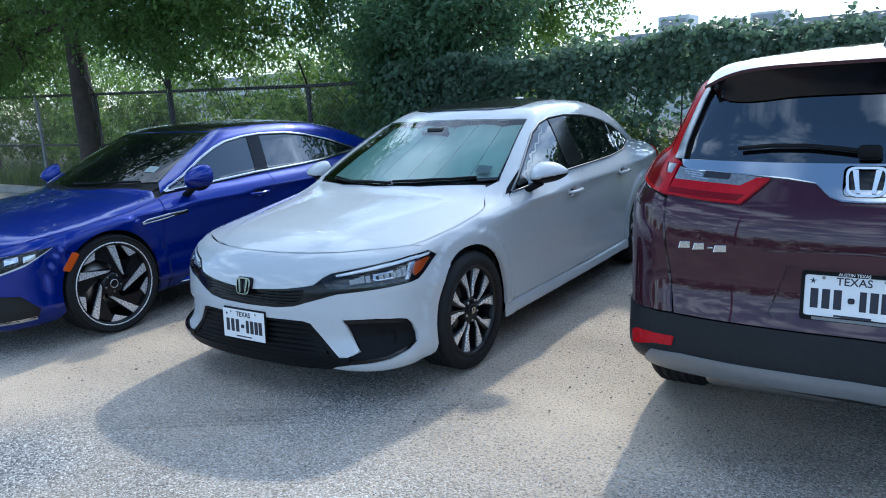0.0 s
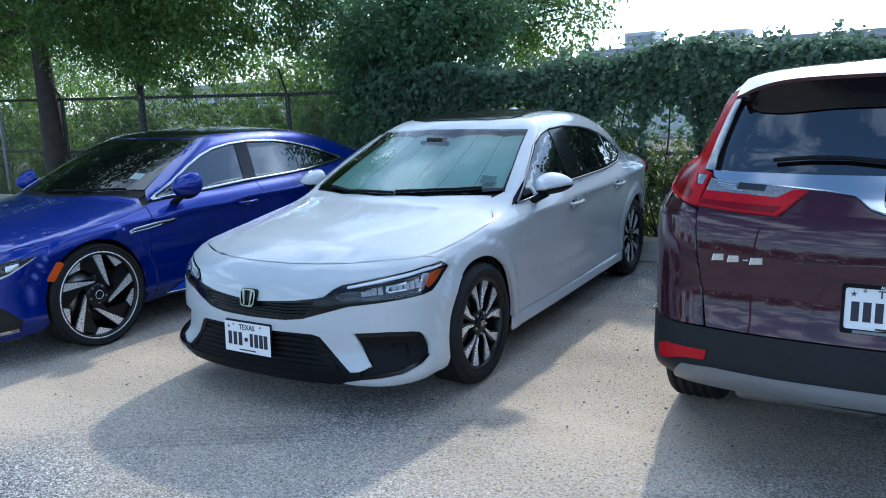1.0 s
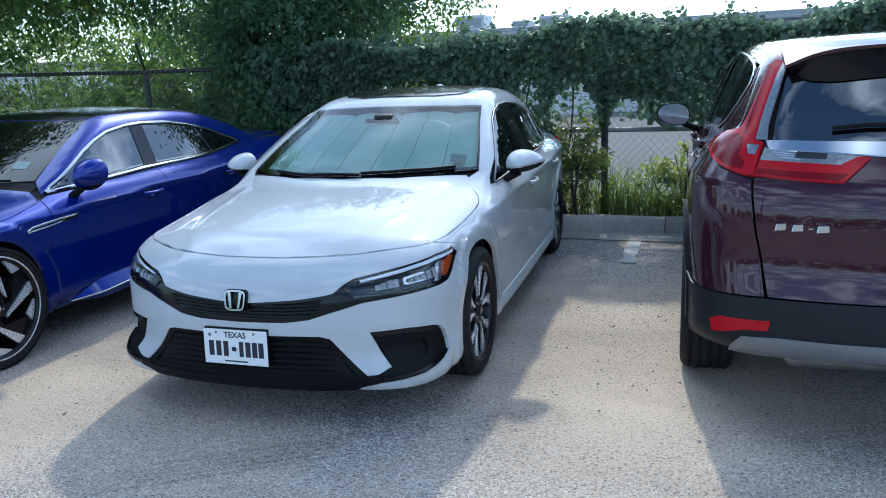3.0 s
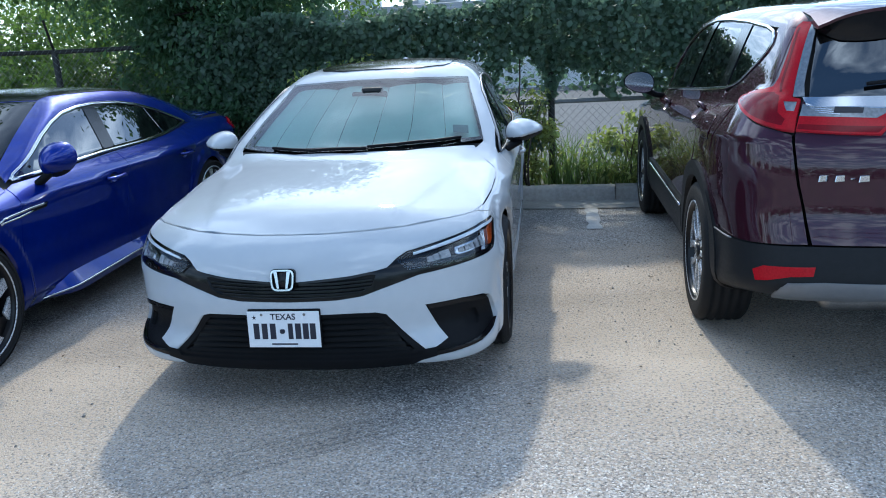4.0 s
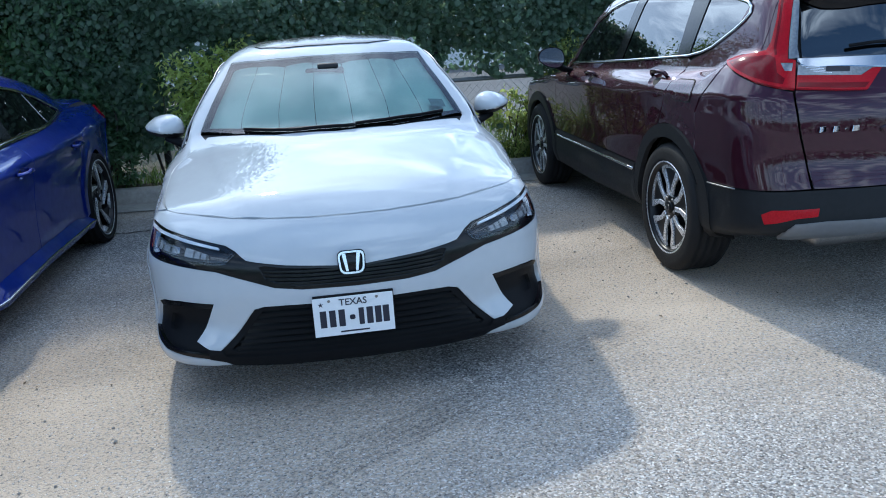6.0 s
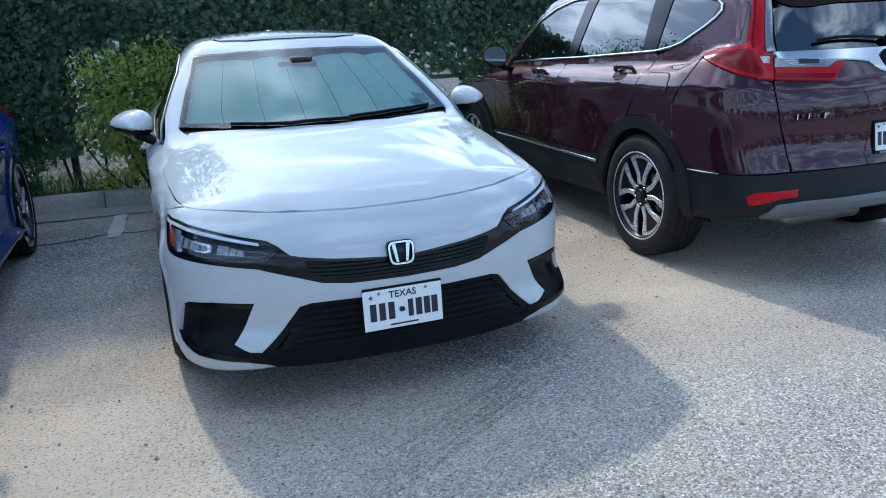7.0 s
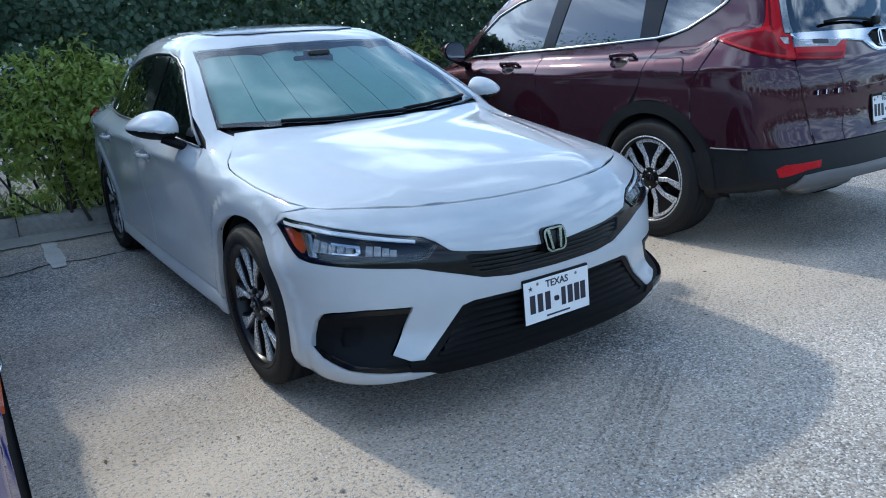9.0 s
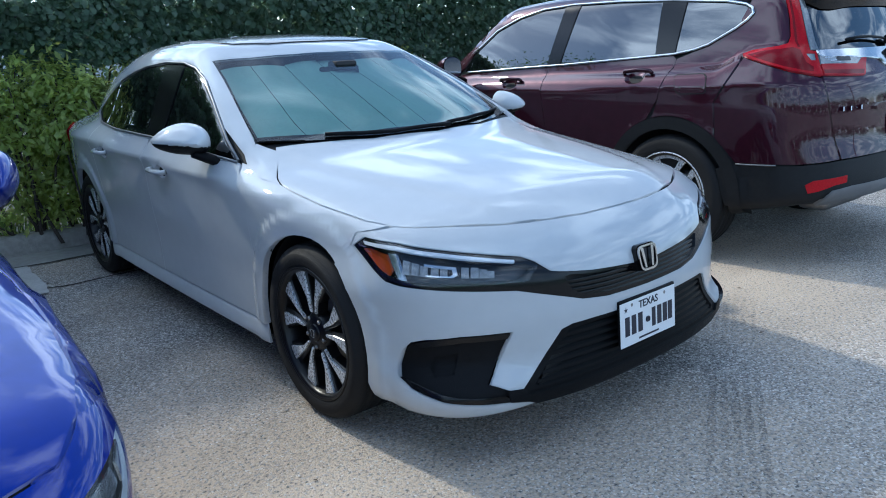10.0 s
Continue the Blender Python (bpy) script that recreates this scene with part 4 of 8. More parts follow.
def door_mirror(car, at, size, paint, left, label, low=-0.07, taper=0.62):
    """A door mirror: a painted wedge-shaped shell over a black lower housing, a broad black foot, the mirror glass at its back."""
    s = 1 if left else -1
    mr = new("door_mirror")
    mr.parent = car
    mr.matrix_basis = pose(at[0], at[1] * s, at[2])
    mr["label"] = label
    sx, sy, sz = size
    verts, faces = [], []
    nu, nv = 16, 36
    for i in range(nu + 1):
        u = i / nu
        k = math.sin(math.pi / 2 * min(1, u * 1.04)) ** 0.55
        for j in range(nv):
            a = 2 * math.pi * j / nv
            ca, sa = math.cos(a), math.sin(a)
            rr = (abs(ca) ** 2.5 + abs(sa) ** 2.5) ** (-1 / 2.5)
            yy, zz = ca * rr, sa * rr
            o = (yy + 1) / 2
            # high inner shoulder, pointed outer end, nearly flat underside
            tall = (1.0 - taper * o ** 2.4) if zz > 0 else (0.72 - 0.30 * o ** 2 if taper > 0.5 else 1.0 - 0.45 * o ** 2)
            verts.append((sx * (0.62 - u) - 0.38 * sx * o * k, s * sy / 2 * yy * k, sz / 2 * zz * tall * k + 0.10 * sz * (o - 0.5) * k))
    for i in range(nu):
        for j in range(nv):
            f = (i * nv + j, i * nv + (j + 1) % nv, (i + 1) * nv + (j + 1) % nv, (i + 1) * nv + j)
            faces.append(f if s < 0 else f[::-1])
    faces.append(tuple(range(nv)) if s > 0 else tuple(range(nv))[::-1])

    def low_face(f):
        c = np.mean([verts[i] for i in f], 0)
        return c[2] < low * sz + 0.14 * s * c[1]
    put("mirror_cap", mesh_of("mirror_cap", verts, [f for f in faces if not low_face(f)], paint), mr)
    put("mirror_base", mesh_of("mirror_base", verts, [f for f in faces if low_face(f)], BLACK_PLASTIC), mr, "black lower mirror housing")
    b = len(verts) - nv
    ring = [verts[b + j] for j in range(nv)]
    c = np.mean(ring, 0)
    glass = [tuple(np.array(c) + (np.array(p) - c) * 0.93 + np.array((-0.003, 0, 0))) for p in ring]
    put("mirror_rim", mesh_of("mirror_rim", ring, [tuple(range(nv))], BLACK_PLASTIC, False), mr)
    put("mirror_glass", mesh_of("mirror_glass", glass, [tuple(range(nv))], CHROME, False), mr, "mirror glass")
    ribbon("mirror_foot", mr, [(-0.01, -s * sy * 0.10, -sz * 0.26), (0.0, -s * sy * 0.34, -sz * 0.42), (0.015, -s * sy * 0.58, -sz * 0.58), (0.02, -s * sy * 0.85, -sz * 0.66)], 0.042, BLACK_PLASTIC, "black mirror foot", flat=0.55)
    return mr


def oval(x, z, a, b, n=18):
    """An oval seen from the side."""
    return [(x + a * math.cos(2 * math.pi * i / n), z + b * math.sin(2 * math.pi * i / n)) for i in range(n)]


def door_handle(car, body, x, z, length, mat, label, cup):
    """A pull handle over a dished hollow; cup is the oval cut out of the door."""
    cx, cz, ca, cb = cup
    rows, n = 6, 18
    for s in (1, -1):
        (a, b, c), nn = on_skin(body, "side", [(x + length / 2, z), (x, z), (x - length / 2, z)], 0.0, s)
        out = nn[1] * 0.030
        verts, faces = [], []
        for k in range(rows):
            u = 1.03 - k / rows
            p, nm = on_skin(body, "side", oval(cx, cz, ca * u, cb * u, n), 0.0, s)
            verts += [q - m * (0.001 + 0.024 * math.sin(math.pi / 2 * k / rows) ** 0.8) for q, m in zip(p, nm)]
        for k in range(rows - 1):
            for i in range(n):
                j = (i + 1) % n
                f = (k * n + i, k * n + j, (k + 1) * n + j, (k + 1) * n + i)
                faces.append(f if s < 0 else f[::-1])
        faces.append(tuple((rows - 1) * n + i for i in range(n)))
        put("handle_cup", mesh_of("handle_cup", verts, faces, mat), car)
        ribbon("door_handle", car, [a + nn[0] * 0.004, a + nn[0] * 0.022 + (b - a) * 0.16, b + out, c + nn[2] * 0.024 + (b - c) * 0.10, c + nn[2] * 0.004], 0.014, mat, label, flat=0.8, up=[nn[1].cross(Vector((1, 0, 0)))] * 5)


def wheel_wells(car, body, y):
    for ax in (0, -body.wb):
        for s in (1, -1):
            r = body.arch + 0.012
            v, f = lathe([(r, s * (y - 0.03)), (r, s * 0.50), (0.0, s * 0.50)], 40)
            v = [(a + ax, b, c + body.axle) for a, b, c in v]
            keep = [q for q in f if np.mean([v[i][2] for i in q]) > body.axle - 0.02]
            put("wheel_liner", mesh_of("wheel_liner", v, keep, UNDERBODY), car)


def underside(car, body, z=0.20):
    part("floor_pan", box_bm((body.wb - 0.8, 1.45, 0.06), (-body.wb / 2, 0, z + 0.05), 0.02), UNDERBODY, car)
    part("front_undertray", box_bm((1.05, 1.04, 0.04), (0.18, 0, z + 0.06), 0.01), UNDERBODY, car)
    part("rear_undertray", box_bm((1.05, 1.04, 0.04), (-body.wb - 0.18, 0, z + 0.12), 0.01), UNDERBODY, car)
    for x in (0, -body.wb):
        part("axle", tube_bm((x, -0.7, body.axle), (x, 0.7, body.axle), 0.03), UNDERBODY, car)


def wiper(car, body, pts, lift, label=""):
    p, n = on_skin(body, "top", dense(pts, 0.05), lift)
    ribbon("wiper", car, p, 0.0065, BLACK_PLASTIC, label or "black wiper blade", flat=1.4, up=n)


# ---- white sedan
def white_sedan():
    b = SEDAN
    car = car_at("civic", "sedan", "pearl white compact sedan parked on the gravelly asphalt")
    P = WHITE_PAINT

    def in_glass(x, y, z):
        return z > 0.935 and abs(x - (b.glass(z) - b.gcurve * y * y)) < 0.10 and abs(y) < 0.70 and z < 1.35
    def in_nose(x, y, z):
        return x > 0.30 and 0.215 < z < 0.715
    hull(b, car, 0.80, -3.74, [in_glass, in_nose])
    underside(car, b)
    wheel_wells(car, b, 0.84)
    # bonnet
    edge = [(0.672, 0.0), (0.668, 0.15), (0.645, 0.30), (0.595, 0.45), (0.50, 0.61), (0.44, 0.685), (0.385, 0.728), (0.28, 0.757), (0.05, 0.782), (-0.14, 0.790), (-0.22, 0.785), (-0.28, 0.768), (-0.325, 0.742)]
    back = [(-0.495, 0.655), (-0.412, 0.5), (-0.318, 0.3), (-0.273, 0.0)]
    panel("bonnet", car, b, "top", mir(edge + back), P, step=0.022)
    panel("cowl", car, b, "top", mir([(-0.245, 0.0), (-0.29, 0.3), (-0.38, 0.5), (-0.46, 0.66), (-0.56, 0.70), (-0.45, 0.5), (-0.345, 0.3), (-0.30, 0.0)]), BLACK_PLASTIC, "black cowl under the windscreen", lift=-0.012, step=0.03)
    g = 0.004
    # front bumper
    head = top_to_front(b, [(x + g * 1.5, y) for x, y in edge[:7]])
    lamp = [(70.6, 0.688), (67.8, 0.716), (60, 0.711), (50, 0.690), (34.5, 0.654), (31.0, 0.628), (33.5, 0.588), (45, 0.588), (58, 0.601), (61.5, 0.611)]
    mouth = [(0, 0.562), (18, 0.583), (25.5, 0.598), (28.2, 0.606), (31.5, 0.640), (34.5, 0.659), (50, 0.695), (60, 0.716), (68.2, 0.722), (71.5, 0.689), (61.5, 0.604), (58, 0.594), (36, 0.562), (26, 0.522), (21, 0.500), (14, 0.488), (0, 0.484)]
    lower = [(0, 0.428), (18, 0.430), (24, 0.427), (26.6, 0.417), (31, 0.335), (35.6, 0.255), (34.8, 0.236), (0, 0.236)]
    side = [(math.degrees(math.atan2(0.862, x)), z) for x, z in arc(b, 0, 0.362, 52, -12, 8)]
    mouth_l = sym(mouth)
    low_in = [(0, 0.4275), (18, 0.4295), (24, 0.4265), (26.4, 0.4165), (31, 0.335), (35.3, 0.255), (34.0, 0.2375)]
    pocket = [(37.0, 0.438), (47, 0.439), (54.0, 0.428), (56.6, 0.418), (58.4, 0.39), (59.6, 0.34), (59.4, 0.304), (56, 0.274), (50, 0.244), (42, 0.226), (37.2, 0.2185), (37.4, 0.256), (39.4, 0.272), (41.6, 0.290), (39.3, 0.364)]
    panel("front_bumper", car, b, "front", sym(head + [(70.6, 0.729), (71.8, 0.692), (73.6, 0.658), (77.0, 0.618)] + side + [(66.5, 0.205), (58, 0.190), (48, 0.187), (38, 0.190), (33.0, 0.199), (34.6, 0.226), (35.8, 0.254), (31, 0.337), (26.7, 0.419), (24, 0.430), (18, 0.4325), (0, 0.4305)]), P, "white front bumper cover",
          step=0.028, holes=[mouth_l, pocket, [(-a, z) for a, z in pocket]], lip=0.03)
    # black band that joins the lamps and carries the grille
    opening = [(0, 0.553), (18, 0.572), (23.5, 0.584), (25, 0.580), (23.5, 0.535), (20, 0.512), (14, 0.502), (0, 0.498)]
    panel("grille_surround", car, b, "front", mouth_l, BLACK_GLOSS, "gloss black band joining lamps and grille", step=0.025, holes=[sym(opening), lamp, [(-a, z) for a, z in lamp]], lift=-0.006, lip=0.03)
    panel("grille_backing", car, b, "front", sym(opening), UNDERBODY, step=0.03, lift=-0.045, lip=0.0)
    for i in range(4):
        z0 = 0.508 + i * 0.0145
        o = [(0, z0 + 0.004), (12, z0 + 0.005), (20, z0 + 0.009), (24, z0 + 0.013), (24, z0 + 0.007), (20, z0 + 0.003), (12, z0 - 0.002), (0, z0 - 0.003)]
        panel("grille_slat", car, b, "front", sym(o), BLACK_GLOSS, step=0.03, lift=-0.012, lip=0.02)
    # lower grille and chin
    panel("lower_grille_backing", car, b, "front", sym(low_in + [(0, 0.2375)]), UNDERBODY, step=0.03, lift=-0.055, lip=0.0)
    panel("lower_grille_frame", car, b, "front", sym(lower), BLACK_PLASTIC, step=0.03, holes=[sym([(0, 0.416), (18, 0.418), (24.6, 0.411), (29, 0.335), (33.0, 0.262), (32, 0.252), (0, 0.252)])], lift=-0.006, lip=0.03)
    for i in range(6):
        z0 = 0.264 + i * 0.0255
        wdt = 32.2 - (z0 - 0.26) * 47
        panel("lower_grille_slat", car, b, "front", sym([(0, z0 + 0.006), (wdt, z0 + 0.006), (wdt + 0.3, z0 - 0.005), (0, z0 - 0.005)]), BLACK_PLASTIC, step=0.03, lift=-0.012, lip=0.025)
    panel("chin_spoiler", car, b, "front", sym([(0, 0.234), (20, 0.234), (34.2, 0.234), (35.2, 0.258), (38.4, 0.262), (38.2, 0.2235), (34.5, 0.212), (32.7, 0.198), (20, 0.190), (0, 0.187)]), BLACK_PLASTIC, "black lower lip", step=0.03, lift=0.004, lip=0.03)
    for s in (1, -1):
        fg = [(37.4, 0.434), (47, 0.435), (53.8, 0.424), (56.3, 0.414), (58.1, 0.388), (59.3, 0.34), (59.1, 0.305), (56, 0.277), (50, 0.247), (42, 0.229), (36.5, 0.219), (36.5, 0.253), (39.4, 0.274), (42.1, 0.291), (39.8, 0.364)]
        panel("fog_insert", car, b, "front", fg, BLACK_PLASTIC, "black moulded fog lamp surround", sign=s, step=0.025, lift=-0.016, lip=0.03, holes=[[(47.6, 0.378), (52.4, 0.370), (53.2, 0.335), (52.2, 0.316), (48.4, 0.322)]])
        panel("fog_pocket", car, b, "front", [(47.3, 0.382), (52.8, 0.374), (53.6, 0.333), (52.6, 0.312), (48.0, 0.318)], BLACK_PLASTIC, sign=s, step=0.02, lift=-0.032, lip=0.0)
        panel("fog_blade", car, b, "front", [(37.6, 0.433), (47, 0.434), (53.8, 0.423), (56.3, 0.413), (55.0, 0.402), (47, 0.418), (38.2, 0.417)], BLACK_GLOSS, sign=s, step=0.02, lift=0.0, lip=0.02)
        panel("fog_blade_low", car, b, "front", [(58.9, 0.305), (56, 0.278), (50, 0.249), (42, 0.231), (37.0, 0.221), (37.0, 0.234), (42, 0.246), (49, 0.264), (55, 0.290)], BLACK_GLOSS, sign=s, step=0.02, lift=0.0, lip=0.02)
        # lamp
        lm = new("headlight")
        lm.parent = car
        lm["label"] = "clear headlight with amber corner and white light strip"
        panel("lamp_housing", lm, b, "front", lamp, LAMP_DARK, sign=s, step=0.025, lift=-0.045, lip=0.0)
        panel("lamp_frame", lm, b, "front", lamp, BLACK_GLOSS, sign=s, step=0.025, lift=-0.004, lip=0.045, holes=[[(69.2, 0.689), (67.2, 0.708), (60, 0.703), (50, 0.682), (35.5, 0.648), (32.2, 0.628), (34.3, 0.596), (45, 0.596), (57.6, 0.608), (61, 0.618)]])
        panel("light_strip", lm, b, "front", [(68.3, 0.711), (60, 0.707), (50, 0.686), (36, 0.651), (36, 0.6445), (50, 0.677), (60, 0.697), (67.6, 0.701)], WHITE_LENS, "white light guide", sign=s, step=0.02, lift=-0.001, lip=0.012)
        panel("amber_reflector", lm, b, "front", [(68.6, 0.686), (66.8, 0.691), (62.0, 0.684), (60.3, 0.640), (61.0, 0.623), (63.5, 0.640)], AMBER, "amber side reflector", sign=s, step=0.02, lift=-0.012, lip=0.012)
        panel("lamp_divider", lm, b, "front", [(61.6, 0.688), (59.8, 0.688), (57.3, 0.612), (58.6, 0.614)], LAMP_SILVER, sign=s, step=0.02, lift=-0.010, lip=0.02)
        for k, (a0, z0, zz) in enumerate(((57.4, 0.650, 0.040), (55.6, 0.647, 0.036), (53.9, 0.643, 0.032), (51.6, 0.640, 0.026), (49.8, 0.637, 0.024), (45.6, 0.634, 0.036), (43.8, 0.630, 0.032), (42.1, 0.626, 0.028), (40.5, 0.622, 0.024))):
            panel("lamp_cell", lm, b, "front", [(a0 - 0.72, z0 - zz / 2), (a0 + 0.72, z0 - zz / 2 + 0.002), (a0 + 0.72, z0 + zz / 2 + 0.003), (a0 - 0.72, z0 + zz / 2)], LAMP_FACET, "faceted reflector cell", sign=s, step=0.012, lift=-0.016 - 0.006 * (k % 3), lip=0.02)
        panel("signal_bracket", lm, b, "front", [(53.6, 0.662), (47.5, 0.650), (47.2, 0.628), (48.0, 0.620), (53.0, 0.626), (53.2, 0.631), (48.6, 0.625), (48.0, 0.631), (48.3, 0.645), (53.6, 0.656)], LAMP_SILVER, "silver signal bracket", sign=s, step=0.015, lift=-0.006, lip=0.01)
        panel("lens", lm, b, "front", lamp, CLEAR_LENS, "clear lens", sign=s, step=0.03, lift=0.0, lip=0.0).visible_shadow = False
    emblem(car, pose(0.815, -0.012, 0.577, 90 - 12, 0, 90), 0.102, 0.086, deep=0.012)
    e_back = part("emblem_plinth", box_bm((0.012, 0.104, 0.088), (0, 0, 0), 0.02, 3), BLACK_GLOSS, car, m=pose(0.806, -0.012, 0.577, 0, -12, 0))
    number_plate(car, pose(0.838, -0.022, 0.376, 90 - 3, 0, 90), BLACK_PLASTIC, False)
    # wings, doors, quarters, sills
    wing = top_to_side(b, [(0.372, 0.734), (0.28, 0.7625), (0.05, 0.7875), (-0.14, 0.7955), (-0.225, 0.7905)])
    for s in (1, -1):
        panel("wing_top", car, b, "top", [(-0.225, 0.7905), (-0.285, 0.773), (-0.332, 0.746), (-0.462, 0.661), (-0.565, 0.702), (-0.548, 0.768), (-0.45, 0.80), (-0.34, 0.803)], P, sign=s, step=0.03, lift=0.0005)
    pair("front_wing", car, b, [(0.272, 0.729), (0.33, 0.742)] + wing + [(-0.40, 0.868), (-0.53, 0.886), (-0.465, 0.825), (-0.40, 0.765), (-0.392, 0.60), (-0.392, 0.268), (-0.358, 0.268)] + arc(b, 0, 0.362, 186, 53, 18) + [(0.238, 0.655), (0.262, 0.69)], P, step=0.022, lip=0.025)
    CUP_F, CUP_R = (-1.262, 0.797, 0.062, 0.033), (-2.182, 0.822, 0.062, 0.033)
    pair("front_door", car, b, [(-0.398, 0.272), (-0.398, 0.762), (-0.47, 0.827), (-0.545, 0.884), (-0.90, 0.910), (-1.33, 0.933), (-1.50, 0.938), (-1.49, 0.70), (-1.475, 0.272)], P, step=0.024, holes=[oval(*CUP_F)])
    pair("rear_door", car, b, [(-1.483, 0.272), (-1.497, 0.70), (-1.507, 0.938), (-2.10, 0.944), (-2.47, 0.960), (-2.44, 0.86), (-2.385, 0.72), (-2.335, 0.60), (-2.315, 0.42), (-2.31, 0.272)], P, step=0.024, holes=[oval(*CUP_R)])
    for s in (1, -1):
        # side skirt: flares out from under the doors, then turns in at its foot
        xs = np.linspace(-0.352, -2.385, 34)
        side_y = np.abs([q[1] for q in b.project("side", [(x, 0.28) for x in xs])])
        v, f = [], []
        for x, y0 in zip(xs, side_y):
            foot = 0.186 + 0.010 * (-x - 0.35) / 2.0
            end = min(1.0, (-0.352 - x) / 0.16 + 0.1, (x + 2.385) / 0.16 + 0.1)
            for dy, z in ((-0.020, 0.274), (-0.006, 0.266), (0.004, 0.250), (0.012, foot + 0.026), (0.011, foot + 0.010), (0.002, foot), (-0.08, foot + 0.004)):
                v.append((x, s * (y0 + dy * end - 0.012 * (1 - end)), z))
        for i in range(33):
            for k in range(6):
                q = (i * 7 + k, i * 7 + k + 1, (i + 1) * 7 + k + 1, (i + 1) * 7 + k)
                f.append(q if s < 0 else q[::-1])
        f += [tuple(range(7)), tuple(33 * 7 + k for k in range(7))]
        me = mesh_of("sill", v, f, P)
        me.set_sharp_from_angle(angle=radians(38))
        put("sill", me, car, "white sill skirt")
    pair("quarter_panel", car, b, [(-2.318, 0.272), (-2.323, 0.42), (-2.343, 0.60), (-2.393, 0.72), (-2.448, 0.86), (-2.478, 0.962), (-2.93, 1.012)] + top_to_side(b, [(-3.0, 0.642), (-3.14, 0.632), (-3.262, 0.612), (-3.45, 0.602), (-3.60, 0.545)]) + [(-3.66, 0.80), (-3.62, 0.60), (-3.40, 0.50)] + arc(b, -b.wb, 0.362, 148, -6, 18), P, step=0.024, lip=0.025)
    pair("tail_light", car, b, [(-3.30, 0.893), (-3.40, 0.80), (-3.46, 0.775), (-3.64, 0.775), (-3.64, 0.885), (-3.50, 0.912), (-3.38, 0.918)], RED_LENS, "red tail light", step=0.03, lift=0.012, lip=0.02)
    panel("rear_bumper", car, b, "rear", sym([(0, 0.90), (30, 0.88), (40, 0.77), (52, 0.75), (60, 0.56), (68, 0.44), (66, 0.25), (40, 0.24), (0, 0.24)]), P, step=0.06, lift=0.003)
    panel("boot_lid", car, b, "top", mir([(-3.27, 0.0), (-3.27, 0.45), (-3.268, 0.605), (-3.45, 0.595), (-3.60, 0.538), (-3.66, 0.3), (-3.67, 0.0)]), P, step=0.05)
    # glass house
    rail = [(-0.545, 0.768)] + side_to_top(b, [(-0.74, 1.005), (-0.93, 1.112), (-1.10, 1.20), (-1.24, 1.252), (-1.40, 1.278), (-1.66, 1.287), (-1.95, 1.272), (-2.20, 1.240), (-2.42, 1.196), (-2.64, 1.14), (-2.82, 1.07), (-2.945, 1.020)]) + [(-3.12, 0.625), (-3.258, 0.606)]
    screen = [(-0.290, 0.0), (-0.335, 0.3), (-0.43, 0.5), (-0.575, 0.695), (-0.80, 0.655), (-1.05, 0.598), (-1.225, 0.566), (-1.155, 0.40), (-1.11, 0.2), (-1.095, 0.0)]
    rear_glass = [(-2.42, 0.0), (-2.45, 0.35), (-2.50, 0.50), (-2.9, 0.52), (-3.20, 0.52), (-3.22, 0.0)]
    sunroof = [(-1.24, 0.0), (-1.26, 0.25), (-1.34, 0.40), (-1.42, 0.43), (-1.95, 0.43), (-2.02, 0.40), (-2.03, 0.0)]
    panel("roof", car, b, "top", mir([(x - 0.004, y) for x, y in screen[:3:-1]] + [(-0.572, 0.705), (-0.556, 0.735)] + rail + [(-3.26, 0.0)]), P, "white roof with its pillars", step=0.030, holes=[mir(rear_glass), mir(sunroof)], lip=0.012)
    panel("windscreen", car, b, "top", mir(screen), GLASS_CLEAR, "windscreen with a foil sunshade behind it", step=0.05, lift=0.001, lip=0.0)
    panel("windscreen_border", car, b, "top", mir([(-0.285, 0.0), (-0.33, 0.3), (-0.425, 0.5), (-0.575, 0.70), (-0.80, 0.66), (-1.05, 0.603), (-1.23, 0.572), (-1.158, 0.40), (-1.113, 0.2), (-1.098, 0.0)]), BLACK_GLOSS, "black printed glass border", step=0.04, lift=-0.002, lip=0.0,
          holes=[mir([(-0.345, 0.0), (-0.390, 0.3), (-0.480, 0.49), (-0.596, 0.682), (-0.805, 0.645), (-1.05, 0.588), (-1.214, 0.558), (-1.148, 0.392), (-1.102, 0.2), (-1.088, 0.11), (-1.060, 0.09), (-1.060, 0.0)])])
    panel("rear_window", car, b, "top", mir(rear_glass), GLASS_DARK, step=0.06, lift=-0.002, lip=0.0)
    panel("sunroof_glass", car, b, "top", mir(sunroof), BLACK_GLOSS, "dark glass sunroof", step=0.05, lift=0.006, lip=0.014)
    top1, top2 = [(-0.93, 1.10), (-1.10, 1.188), (-1.24, 1.238), (-1.385, 1.262)], [(-1.665, 1.272), (-1.95, 1.258), (-2.20, 1.226), (-2.42, 1.182)]
    pair("front_window", car, b, [(-0.60, 0.900), (-0.75, 1.0)] + top1 + [(-1.345, 0.945), (-0.9, 0.921)], GLASS_DARK, "dark tinted side glass", step=0.05, lift=-0.002, lip=0.004)
    pair("rear_window_side", car, b, [(-1.575, 0.957)] + top2 + [(-2.36, 0.966), (-2.1, 0.958)], GLASS_DARK, "dark tinted side glass", step=0.05, lift=-0.002, lip=0.004)
    pair("quarter_glass", car, b, [(-2.40, 0.970), (-2.45, 1.175), (-2.62, 1.13), (-2.80, 1.06), (-2.89, 1.022), (-2.50, 0.975)], GLASS_DARK, "dark tinted quarter glass", step=0.05, lift=-0.002, lip=0.004)
